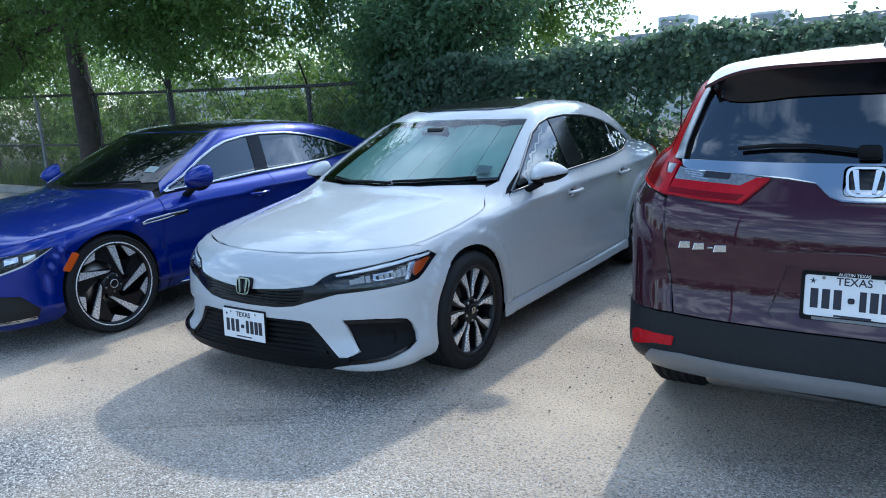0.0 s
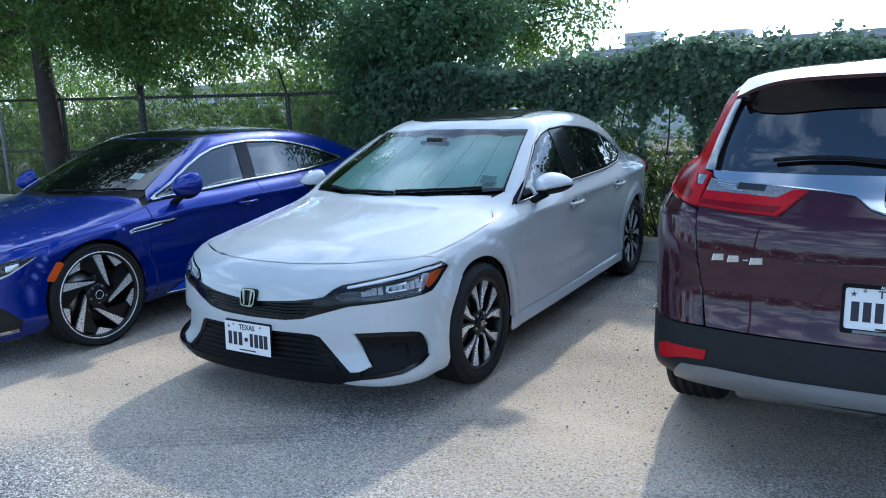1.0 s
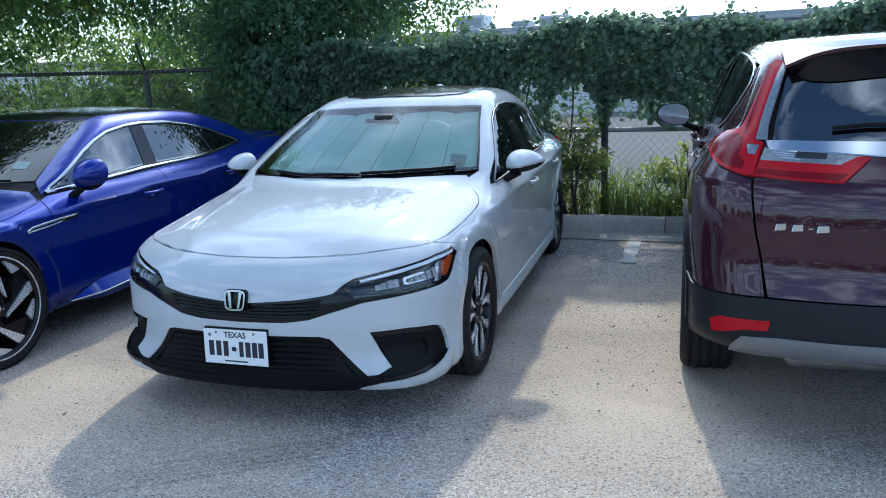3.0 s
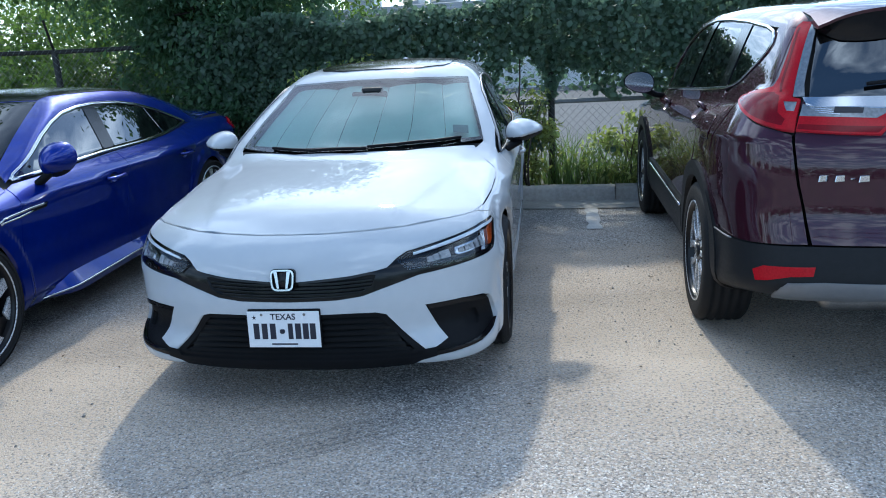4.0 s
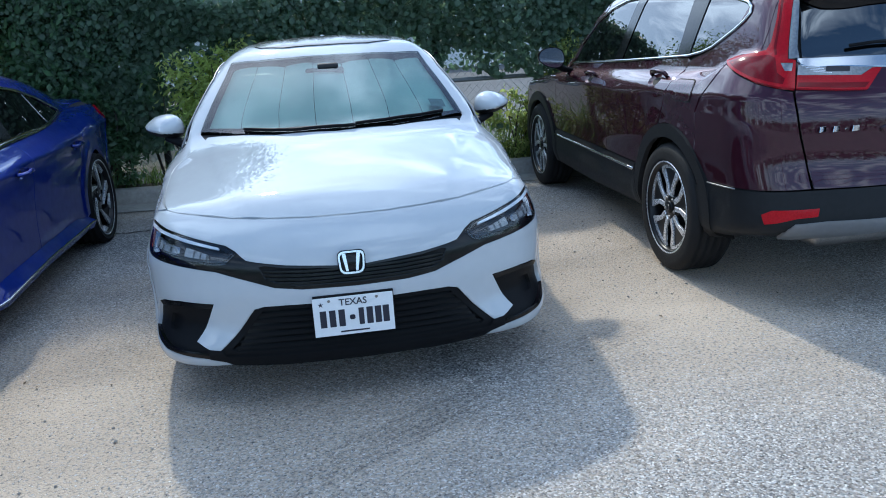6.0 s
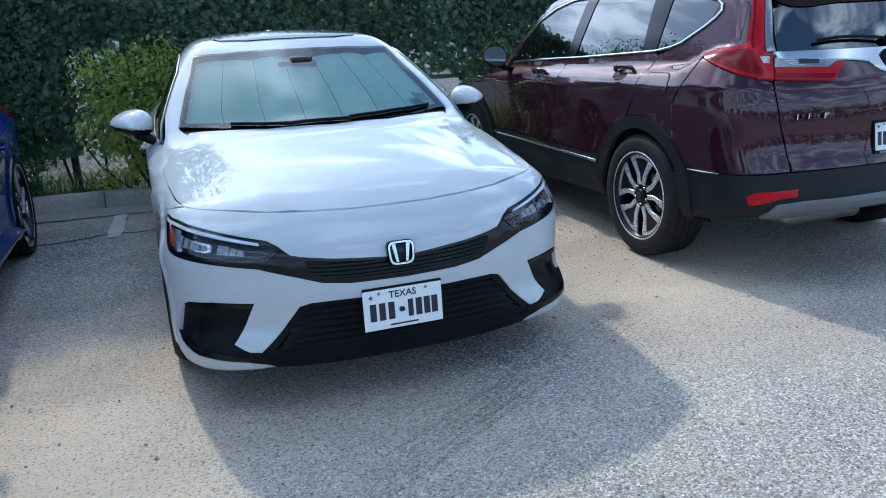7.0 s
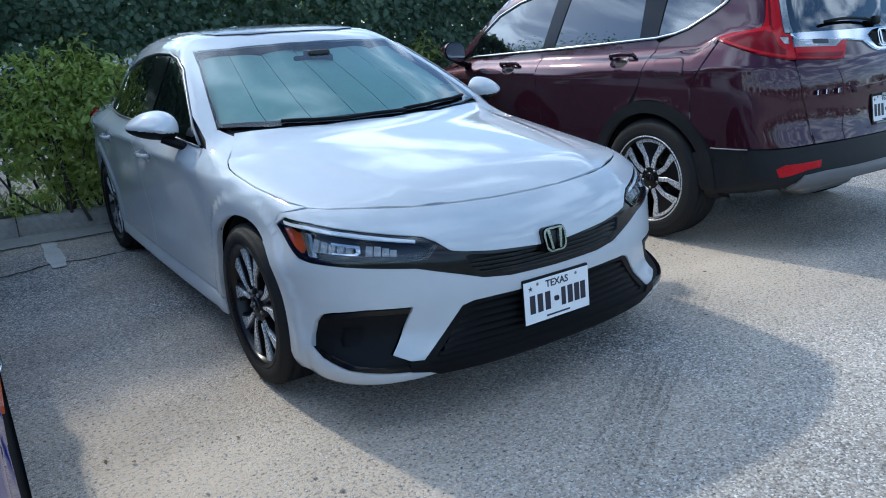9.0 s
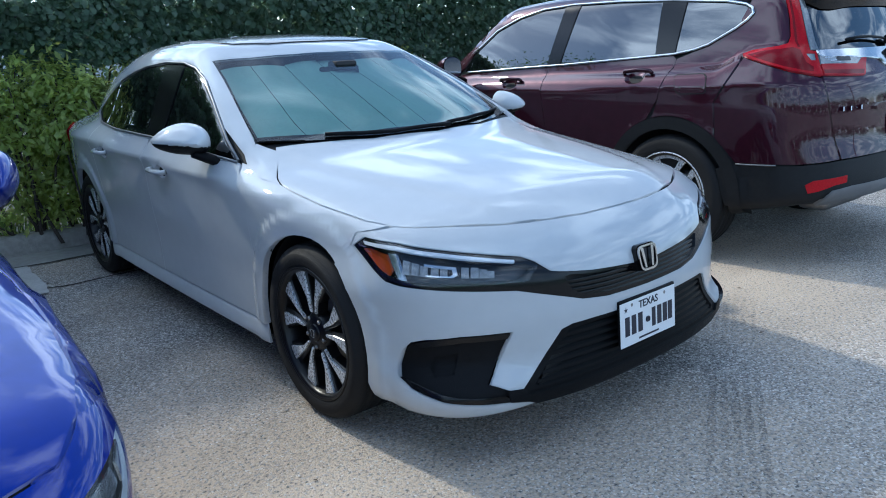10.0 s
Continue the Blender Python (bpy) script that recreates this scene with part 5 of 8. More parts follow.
    pair("pillar_trim", car, b, [(-1.35, 0.943), (-1.39, 1.265), (-1.66, 1.274), (-1.57, 0.952)], BLACK_GLOSS, "gloss black pillar trim", step=0.04, lift=0.003, lip=0.004)
    pair("window_frame", car, b, [(-0.545, 0.886), (-0.74, 1.005), (-0.93, 1.112), (-1.10, 1.20), (-1.24, 1.252), (-1.40, 1.278), (-1.66, 1.287), (-1.95, 1.272), (-2.20, 1.240), (-2.42, 1.196), (-2.64, 1.14), (-2.82, 1.07), (-2.945, 1.020), (-2.47, 0.962), (-2.1, 0.946), (-1.33, 0.935), (-0.9, 0.912)], BLACK_GLOSS, "black window surround", step=0.035, lift=-0.007, lip=0.0)
    for s in (1, -1):
        p, n = on_skin(b, "side", dense([(-0.56, 0.886), (-0.9, 0.912), (-1.33, 0.936), (-2.1, 0.947), (-2.47, 0.963), (-2.90, 1.012)], 0.08), 0.004, s)
        ribbon("belt_strip", car, p, 0.006, SILVER_PLASTIC, "silver belt strip", flat=1.0, up=n)
        p, n = on_skin(b, "side", dense([(-0.56, 0.893), (-0.74, 1.003), (-0.93, 1.110), (-1.10, 1.198), (-1.24, 1.25), (-1.40, 1.276), (-1.66, 1.285), (-1.95, 1.270), (-2.20, 1.238), (-2.42, 1.194)], 0.08), 0.003, s)
        ribbon("window_seal", car, p, 0.006, SILVER_PLASTIC, flat=1.0, up=n)
        door_mirror(car, (-0.735, 0.920, 0.968), (0.15, 0.212, 0.165), P, s > 0, "white door mirror with black base")
        wheel(car, 0.0, 0.738, 0.323, 0.225, 0.248, sedan_spokes, "two-tone alloy wheel with ten spokes", s > 0)
        wheel(car, -b.wb, 0.712, 0.323, 0.225, 0.248, sedan_spokes, "two-tone alloy wheel with ten spokes", s > 0)
    door_handle(car, b, -1.27, 0.805, 0.20, P, "white door handle", CUP_F)
    door_handle(car, b, -2.19, 0.830, 0.20, P, "white door handle", CUP_R)
    wiper(car, b, [(-0.325, 0.10), (-0.362, 0.25), (-0.445, 0.45), (-0.525, 0.58)], 0.012)
    wiper(car, b, [(-0.306, 0.10), (-0.318, -0.20), (-0.365, -0.33), (-0.435, -0.46)], 0.012)
    panel("inspection_sticker", car, b, "top", [(-0.575, 0.535), (-0.600, 0.618), (-0.672, 0.610), (-0.645, 0.525)], STICKER, "small pale sticker", step=0.03, lift=-0.003, lip=0.0)
    # folding sunshade: narrow leaves hinged side by side
    shade = new("sunshade")
    shade.parent = car
    shade["label"] = "pale foil sunshade folded in upright leaves"
    edges = np.linspace(-0.67, 0.67, 8)
    half = spl((-0.30, 0.68), (-0.575, 0.690), (-0.80, 0.652), (-1.05, 0.598), (-1.25, 0.560))
    for k, (y0, y1) in enumerate(zip(edges[:-1], edges[1:])):
        y0, y1 = y0 + 0.0015, y1 - 0.0015
        uv = np.array([(t, u) for u in np.linspace(0, 1, 7) for t in np.linspace(0, 1, 14)])
        y = (y0 + (y1 - y0) * uv[:, 1]) * 0.93
        for _ in range(2):
            low_x = -0.375 - 0.5 * y * y - 0.05 * np.abs(y)
            high_x = -1.078 + 0.006 * math.sin(k * 2.3) - 0.42 * y * y
            y = (y0 + (y1 - y0) * uv[:, 1]) / 0.67 * half(low_x + (high_x - low_x) * uv[:, 0])
        q = b.project("top", np.stack([low_x + (high_x - low_x) * uv[:, 0], y], 1))
        tilt = (uv[:, 1] - 0.5) * (1 if k % 2 else -1)
        q = q - b.normal(q) * (0.042 + 0.014 * tilt - 0.006 * np.sin(math.pi * uv[:, 1]))[:, None]
        put("sunshade_leaf", mesh_of("sunshade_leaf", q, [(i * 14 + j, i * 14 + j + 1, (i + 1) * 14 + j + 1, (i + 1) * 14 + j) for i in range(6) for j in range(13)], SHADE_SILVER), shade)
    part("rear_view_mirror", box_bm((0.03, 0.22, 0.065), (-0.99, -0.02, 1.195), 0.012), CABIN, car, "dark rear-view mirror", m=None)
    part("dashboard", box_bm((0.5, 1.24, 0.30), (-0.78, 0, 0.76), 0.05), CABIN, car, "dark dashboard")
    part("camera_pod", box_bm((0.09, 0.12, 0.04), (-0.99, 0.0, 1.232), 0.012), CABIN, car)
    part("aerial_fin", box_bm((0.11, 0.034, 0.034), (-2.20, 0, 1.402), 0.014, 3), P, car)
    return car


# ---- blue fastback
def blue_fastback():
    b = FASTBACK
    car = car_at("arteon", "fastback", "dark blue metallic fastback sedan with tinted windows, parked on asphalt")
    P = BLUE_PAINT
    hull(b, car, 0.88, -3.86, [])
    underside(car, b)
    wheel_wells(car, b, 0.88)
    A = b.arch - 0.006
    edge = [(0.80, 0.0), (0.79, 0.25), (0.75, 0.45), (0.68, 0.65), (0.61, 0.765), (0.50, 0.825), (0.36, 0.862), (0.10, 0.880), (-0.20, 0.876), (-0.45, 0.842)]
    panel("bonnet", car, b, "top", mir(edge + [(-0.50, 0.74), (-0.43, 0.55), (-0.31, 0.3), (-0.26, 0.0)]), P, step=0.045)
    panel("cowl", car, b, "top", mir([(-0.265, 0.0), (-0.315, 0.3), (-0.435, 0.55), (-0.505, 0.74), (-0.59, 0.74), (-0.50, 0.55), (-0.375, 0.3), (-0.32, 0.0)]), BLACK_PLASTIC, lift=-0.004, step=0.03)
    head = top_to_front(b, [(x + 0.006, y) for x, y in edge[:6]])
    lamp = [(68.2, 0.667), (60, 0.668), (50, 0.648), (40, 0.632), (30, 0.625), (29, 0.57), (40, 0.552), (50, 0.535), (58, 0.578)]
    intake = [(38, 0.405), (49, 0.408), (55, 0.395), (60.6, 0.295), (59.5, 0.235), (54, 0.205), (38, 0.20)]
    mouth = [(0, 0.625), (27, 0.62), (27, 0.36), (20, 0.22), (0, 0.21)]
    side = [(math.degrees(math.atan2(0.915, x)), z) for x, z in arc(b, 0, A, 44, -16, 8)]
    panel("front_bumper", car, b, "front", sym(head + [(63.5, 0.705), (69.4, 0.675), (71.5, 0.625)] + side + [(66, 0.19), (58, 0.175), (40, 0.172), (20, 0.172), (0, 0.172)]), P, step=0.03, lip=0.03,
          holes=[lamp, [(-a, z) for a, z in lamp], intake, [(-a, z) for a, z in intake], sym(mouth)])
    panel("grille", car, b, "front", sym(mouth), BLACK_PLASTIC, "black front grille", step=0.04, lift=-0.02, lip=0.0)
    for i in range(5):
        panel("grille_bar", car, b, "front", sym([(0, 0.585 - i * 0.05), (26, 0.585 - i * 0.05), (26, 0.575 - i * 0.05), (0, 0.575 - i * 0.05)]), CHROME, "chrome grille bar", step=0.04, lift=-0.004, lip=0.015)
    for s in (1, -1):
        panel("intake_backing", car, b, "front", intake, UNDERBODY, sign=s, step=0.03, lift=-0.06, lip=0.0)
        for i, (a1, z0) in enumerate(((57, 0.355), (59, 0.31), (60, 0.265))):
            panel("intake_slat", car, b, "front", [(38, z0 + 0.008), (a1, z0 + 0.006), (a1 + 0.5, z0 - 0.006), (38, z0 - 0.004)], BLACK_GLOSS, sign=s, step=0.03, lift=-0.018, lip=0.03)
        panel("intake_strip", car, b, "front", [(40, 0.226), (58.8, 0.240), (58.8, 0.228), (40, 0.213)], CHROME, "chrome strip in the intake", sign=s, step=0.02, lift=0.0, lip=0.015)
        lm = new("headlight")
        lm.parent = car
        lm["label"] = "slim clear headlight with a white light strip"
        panel("lamp_housing", lm, b, "front", lamp, LAMP_DARK, sign=s, step=0.03, lift=-0.05, lip=0.0)
        panel("wing_corner", car, b, "front", [(48, 0.668), (50, 0.725), (58, 0.752), (66, 0.752), (72.5, 0.715), (74, 0.645), (70.5, 0.640), (68.6, 0.672), (60, 0.673)], P, sign=s, step=0.025, lift=-0.005, lip=0.004)
        panel("light_strip", lm, b, "front", [(67.6, 0.664), (58.5, 0.590), (50, 0.548), (40, 0.563), (30, 0.58), (30, 0.572), (40, 0.555), (50, 0.538), (58.8, 0.580)], WHITE_LENS, "white light guide", sign=s, step=0.02, lift=-0.006, lip=0.02)
        for a0, a1 in ((57.5, 61.5), (51.5, 56.0), (44, 49)):
            panel("lamp_projector", lm, b, "front", [(a0, 0.598), (a1, 0.612), (a1, 0.644), (a0, 0.638)], LAMP_SILVER, "bright lamp reflector", sign=s, step=0.015, lift=-0.012, lip=0.02)
        panel("lens", lm, b, "front", lamp, CLEAR_LENS, "clear lens", sign=s, step=0.03, lift=0.0, lip=0.0).visible_shadow = False
    wing = top_to_side(b, [(0.36, 0.868), (0.10, 0.886), (-0.20, 0.882), (-0.445, 0.848)])
    seam = [(0.44, 0.700), (0.345, 0.672), (0.305, 0.62)]
    pair("front_wing", car, b, seam[:2] + wing + [(-0.470, 0.855), (-0.445, 0.74), (-0.432, 0.60), (-0.428, 0.262), (-0.372, 0.262)] + arc(b, 0, A, 189, 46, 20), P, step=0.022, lip=0.025)
    pair("side_marker", car, b, [(0.268, 0.610), (0.335, 0.52), (0.338, 0.503), (0.300, 0.491), (0.285, 0.505), (0.226, 0.590), (0.245, 0.606)], AMBER, "amber side marker", step=0.02, lift=0.008, lip=0.012)
    CUP_F, CUP_R = (-1.352, 0.770, 0.062, 0.032), (-2.372, 0.792, 0.062, 0.032)
    pair("front_door", car, b, [(-0.435, 0.262), (-0.438, 0.60), (-0.452, 0.74), (-0.478, 0.853), (-0.54, 0.868), (-0.93, 0.890), (-1.545, 0.918), (-1.55, 0.80), (-1.50, 0.60), (-1.47, 0.262)], P, step=0.024, holes=[oval(*CUP_F)])
    pair("rear_door", car, b, [(-1.477, 0.262), (-1.507, 0.60), (-1.557, 0.80), (-1.553, 0.918), (-2.0, 0.928), (-2.35, 0.945), (-2.62, 0.965), (-2.55, 0.80), (-2.46, 0.66), (-2.41, 0.5), (-2.40, 0.262)], P, step=0.024, holes=[oval(*CUP_R)])
    pair("sill", car, b, [(-0.375, 0.255), (-2.47, 0.255), (-2.47, 0.19), (-1.3, 0.178), (-0.375, 0.172)], P, step=0.04, lift=0.008, lip=0.03)
    pair("quarter_panel", car, b, [(-2.407, 0.262), (-2.417, 0.5), (-2.467, 0.66), (-2.557, 0.80), (-2.627, 0.965), (-2.86, 0.985), (-3.20, 0.999), (-3.50, 0.995), (-3.75, 0.96), (-3.78, 0.80), (-3.72, 0.55), (-3.50, 0.48)] + arc(b, -b.wb, A, 153, -9, 20), P, step=0.04, lip=0.025)
    panel("rear_bumper", car, b, "rear", sym([(0, 0.90), (40, 0.90), (52, 0.84), (60, 0.56), (68, 0.44), (66, 0.25), (40, 0.22), (0, 0.22)]), P, step=0.07, lift=0.003)
    panel("boot_lid", car, b, "top", mir([(-3.42, 0.0), (-3.40, 0.5), (-3.38, 0.66), (-3.6, 0.68), (-3.78, 0.6), (-3.86, 0.3), (-3.88, 0.0)]), P, step=0.07)
    pair("tail_light", car, b, [(-3.50, 0.93), (-3.60, 0.87), (-3.78, 0.86), (-3.78, 0.95), (-3.65, 0.975)], RED_LENS, "red tail light", step=0.03, lift=0.01, lip=0.02)
    rail = [(-0.53, 0.795)] + side_to_top(b, [(-0.76, 0.995), (-0.95, 1.089), (-1.10, 1.154), (-1.25, 1.199), (-1.45, 1.226), (-1.65, 1.235), (-1.95, 1.224), (-2.20, 1.190), (-2.45, 1.135), (-2.68, 1.063), (-2.83, 1.006)]) + [(-3.05, 0.70), (-3.36, 0.66)]
    screen = [(-0.315, 0.0), (-0.37, 0.3), (-0.49, 0.54), (-0.59, 0.70), (-0.82, 0.655), (-1.06, 0.60), (-1.24, 0.565), (-1.17, 0.40), (-1.125, 0.2), (-1.11, 0.0)]
    black_roof = [(-1.12, 0.0), (-1.135, 0.2), (-1.18, 0.40), (-1.25, 0.560), (-1.6, 0.590), (-2.1, 0.585), (-2.4, 0.55), (-2.45, 0.0)]
    rear_glass = [(-2.47, 0.0), (-2.42, 0.53), (-2.9, 0.54), (-3.3, 0.53), (-3.36, 0.0)]
    panel("roof_frame", car, b, "top", mir([(x - 0.003, y) for x, y in screen[:3:-1]] + [(-0.588, 0.71), (-0.56, 0.745)] + rail + [(-3.38, 0.0)]), P, "blue pillars and roof rails", step=0.03, holes=[mir([(-1.128, 0.0)] + black_roof[1:]), mir(rear_glass)])
    panel("windscreen", car, b, "top", mir(screen), GLASS_SCREEN, "dark windscreen", step=0.05, lift=0.0, lip=0.0)
    panel("glass_roof", car, b, "top", mir(black_roof), BLACK_GLOSS, "gloss black panoramic roof", step=0.05, lift=0.002, lip=0.01)
    panel("rear_window", car, b, "top", mir(rear_glass), GLASS_DARK, step=0.06, lift=-0.001, lip=0.0)
    lowl = [(-0.56, 0.886), (-0.93, 0.905), (-1.42, 0.930), (-1.98, 0.940), (-2.33, 0.957), (-2.82, 0.998)]
    topl = [(-0.78, 0.999), (-0.95, 1.085), (-1.10, 1.149), (-1.25, 1.194), (-1.45, 1.221), (-1.65, 1.230), (-1.95, 1.219), (-2.20, 1.185), (-2.45, 1.129), (-2.68, 1.058)]
    pair("front_window", car, b, [lowl[0]] + topl[:4] + [(-1.50, 1.221), (-1.425, 0.935), (-0.93, 0.909)], GLASS_DARK, "dark tinted side glass", step=0.05, lift=-0.002, lip=0.004)
    pair("rear_window_side", car, b, [(-1.575, 0.939), (-1.65, 1.225), (-1.95, 1.215), (-2.20, 1.180), (-2.26, 1.168), (-2.32, 0.962), (-1.98, 0.945)], GLASS_DARK, "dark tinted side glass", step=0.05, lift=-0.002, lip=0.004)
    pair("quarter_glass", car, b, [(-2.335, 0.964), (-2.275, 1.163), (-2.45, 1.123), (-2.66, 1.053), (-2.80, 0.998)], GLASS_DARK, "dark tinted quarter glass", step=0.05, lift=-0.002, lip=0.004)
    pair("window_frame", car, b, [lowl[0], (-0.95, 1.089), (-1.10, 1.154), (-1.25, 1.199), (-1.45, 1.226), (-1.65, 1.235), (-1.95, 1.224), (-2.20, 1.190), (-2.45, 1.135), (-2.68, 1.063)] + lowl[::-1][:-1], BLACK_GLOSS, "black window surround", step=0.035, lift=-0.007, lip=0.0)
    pair("pillar_trim", car, b, [(-1.43, 0.936), (-1.505, 1.224), (-1.645, 1.228), (-1.57, 0.940)], BLACK_GLOSS, step=0.04, lift=0.002, lip=0.004)
    for s in (1, -1):
        loop = lowl + [(-2.86, 1.002), (-2.80, 1.022)] + topl[::-1] + [(-0.60, 0.912), lowl[0]]
        p, n = on_skin(b, "side", dense(loop, 0.06), 0.004, s)
        ribbon("window_chrome", car, p, 0.012, CHROME, "chrome strip round the windows", flat=0.6, up=n)
        # flared blade along the foot of the doors: its upper face leans to the sky, chrome on its edge
        ridge = dense([(-0.55, 0.222), (-0.78, 0.298), (-1.0, 0.306), (-1.6, 0.316), (-2.20, 0.320), (-2.40, 0.285)], 0.06)
        crest, _ = on_skin(b, "side", ridge, 0.002, s)
        edge = [Vector((q.x, s * (abs(q.y) + 0.004 + 0.047 * min(1, (-0.55 - q.x) / 0.2)), 0.215 + 0.043 * min(1, (-0.55 - q.x) / 0.9))) for q in crest]
        foot = [Vector((q.x, q.y - s * 0.028, q.z - 0.012 - 0.040 * min(1, (-0.55 - q.x) / 0.3))) for q in edge]
        tuck = [Vector((q.x, q.y - s * 0.07, q.z)) for q in foot]
        k = len(ridge)
        for name, rows, mat in (("sill_blade", (crest, edge), P), ("sill_foot", (edge, foot, tuck), P)):
            faces = [(r * k + i, r * k + i + 1, r * k + k + i + 1, r * k + k + i)[::s] for r in range(len(rows) - 1) for i in range(k - 1)]
            put(name, mesh_of(name, [q for row in rows for q in row], faces, mat, name == "sill_blade"), car)
        ribbon("sill_chrome", car, edge, 0.009, CHROME, "chrome sill strip", flat=0.7)
        p, n = on_skin(b, "side", dense([(-0.262, 0.706), (-0.30, 0.722), (-0.50, 0.738), (-0.66, 0.742)], 0.04), 0.004, s)
        ribbon("wing_trim", car, p, 0.008, CHROME, "chrome wing trim", flat=0.6, up=n)
        p, n = on_skin(b, "side", dense([(-0.262, 0.700), (-0.42, 0.708), (-0.55, 0.722)], 0.04), 0.004, s)
        ribbon("wing_trim", car, p, 0.006, CHROME, "chrome wing trim", flat=0.6, up=n)
        panel("wing_badge", car, b, "side", [(-0.52, 0.735), (-0.66, 0.740), (-0.655, 0.722), (-0.55, 0.715)], BLACK_GLOSS, sign=s, step=0.02, lift=0.005, lip=0.008)
        door_mirror(car, (-0.715, 0.962, 0.965), (0.14, 0.165, 0.205), P, s > 0, "blue door mirror", -0.32, 0.20)
        wheel(car, 0.0, 0.80, 0.338, 0.245, 0.284, fastback_spokes, "large two-tone alloy wheel with turbine blades", s > 0)
        wheel(car, -b.wb, 0.80, 0.338, 0.245, 0.284, fastback_spokes, "large two-tone alloy wheel with turbine blades", s > 0)
    door_handle(car, b, -1.36, 0.778, 0.20, P, "blue door handle", CUP_F)
    door_handle(car, b, -2.38, 0.800, 0.20, P, "blue door handle", CUP_R)
    wiper(car, b, [(-0.33, 0.05), (-0.36, 0.25), (-0.44, 0.45), (-0.52, 0.60)], 0.016)
    panel("windscreen_sticker", car, b, "top", [(-0.62, 0.505), (-0.645, 0.59), (-0.715, 0.58), (-0.69, 0.495)], STICKER, "small pale sticker", step=0.03, lift=0.002, lip=0.0)
    return car


# ---- dark red sport utility
def red_utility():
    b = SUV
    car = car_at("crv", "sport_utility_car", "dark red sport utility car with grey plastic cladding on asphalt")
    P = MAROON_PAINT
    hull(b, car, 0.84, -3.42, [])
    underside(car, b, 0.26)
    wheel_wells(car, b, 0.88)
    A = b.arch
    W = -b.wb
    # tail
    lamp = [(64.0, 1.163), (61.0, 1.181), (57, 1.190), (53, 1.199), (50.2, 1.212), (49.3, 1.25), (49.2, 1.35), (50.0, 1.445), (49.0, 1.462), (46.0, 1.458), (45.4, 1.35), (44.6, 1.22), (44.2, 1.172), (42.3, 1.165), (41.4, 1.047), (44, 1.052), (47, 1.064), (50.3, 1.077), (56.3, 1.113), (61, 1.142)]
    seam = [(41.0, 1.035), (39.8, 0.95), (38.6, 0.84), (36.6, 0.70), (35.0, 0.612)]
    recess = [(13.5, 0.838), (16.5, 0.665), (15.5, 0.652), (-15.5, 0.652), (-16.5, 0.665), (-13.5, 0.838)]
    panel("tailgate", car, b, "rear", sym([(0, 1.150), (20, 1.152), (42.0, 1.160), (41.2, 1.10)] + seam + [(18, 0.618), (0, 0.622)]), P, "dark red tailgate", step=0.035, holes=[recess])
    panel("plate_recess", car, b, "rear", recess, P, "recess behind the number plate", step=0.04, lift=-0.0115, lip=0.0)
    panel("tailgate_brow", car, b, "rear", sym([(0, 0.893), (19.0, 0.880), (20.4, 0.868), (20.0, 0.850), (13.8, 0.843), (0, 0.845)]), P, step=0.03, lift=0.018, lip=0.02)
    panel("rear_window", car, b, "rear", sym([(0, 1.172), (20, 1.172), (40.8, 1.178), (41.8, 1.26), (42.6, 1.35), (44.2, 1.45), (30, 1.46), (0, 1.47)]), GLASS_DARK, "dark tailgate glass", step=0.04, lift=-0.002, lip=0.004)
    # roof spoiler: a broad tail to the roof with a tall dark rear face over the glass
    ys = np.linspace(-0.575, 0.575, 41)
    n = len(ys)
    top_pts = b.project("top", np.stack([-3.10 + 0.05 * ys ** 2, ys], 1)) + np.array([0, 0, 0.004])
    low_pts = b.cast(np.stack([np.full(n, -5.0), ys, 1.397 - 0.014 * np.exp(-((np.abs(ys) - 0.41) / 0.12) ** 2) + 0.55 * np.maximum(np.abs(ys) - 0.50, 0)], 1), np.array([1.0, 0, 0]), reach=4, steps=400)[0] - np.array([0.006, 0, 0])
    trail = np.stack([-3.425 + 0.36 * ys ** 2, ys, 1.508 - 0.050 * np.minimum(np.abs(ys / 0.55), 1.03) ** 6], 1)
    rows = [top_pts, top_pts * 0.5 + trail * 0.5 + np.array([0, 0, 0.010]), trail + np.array([0.012, 0, 0.003]), trail, trail + np.array([0.004, 0, -0.012]), trail * 0.45 + low_pts * 0.55 + np.array([0.012, 0, 0]), low_pts]
    m = len(rows)
    v = np.concatenate(rows)
    fc = [(k * n + i, k * n + i + 1, (k + 1) * n + i + 1, (k + 1) * n + i) for k in range(m - 1) for i in range(n - 1)]
    fc += [tuple(k * n for k in range(m)), tuple(k * n + n - 1 for k in reversed(range(m)))]
    for name, keep, mat, label in (("spoiler", lambda k: k < 4, P, "dark red roof spoiler"), ("spoiler_underside", lambda k: k >= 4, BLACK_GLOSS, "black underside of the roof spoiler")):
        me = mesh_of(name, v, [q for i, q in enumerate(fc) if keep(min(i // (n - 1), 4 if i >= (m - 1) * (n - 1) else 99))], mat)
        me.set_sharp_from_angle(angle=radians(40))
        put(name, me, car, label)
    panel("tail_chrome", car, b, "rear", sym([(0, 1.168), (20, 1.168), (42.0, 1.172), (41.0, 1.150), (38.8, 1.136), (30, 1.134), (16.5, 1.120), (10.5, 1.108), (8.6, 1.085), (7.0, 1.066), (4.5, 1.054), (0, 1.052)]), CHROME, "broad chrome bar across the tailgate", step=0.03, lift=0.012, lip=0.02)
    c = on_skin(b, "rear", [(0, 1.110)], 0.016)[0][0]
    part("emblem_plinth", box_bm((0.010, 0.135, 0.10), (0, 0, 0), 0.02, 3), BLACK_GLOSS, car, m=Matrix.Translation(c) @ pose(0.002, 0, 0, 0, 14, 0))
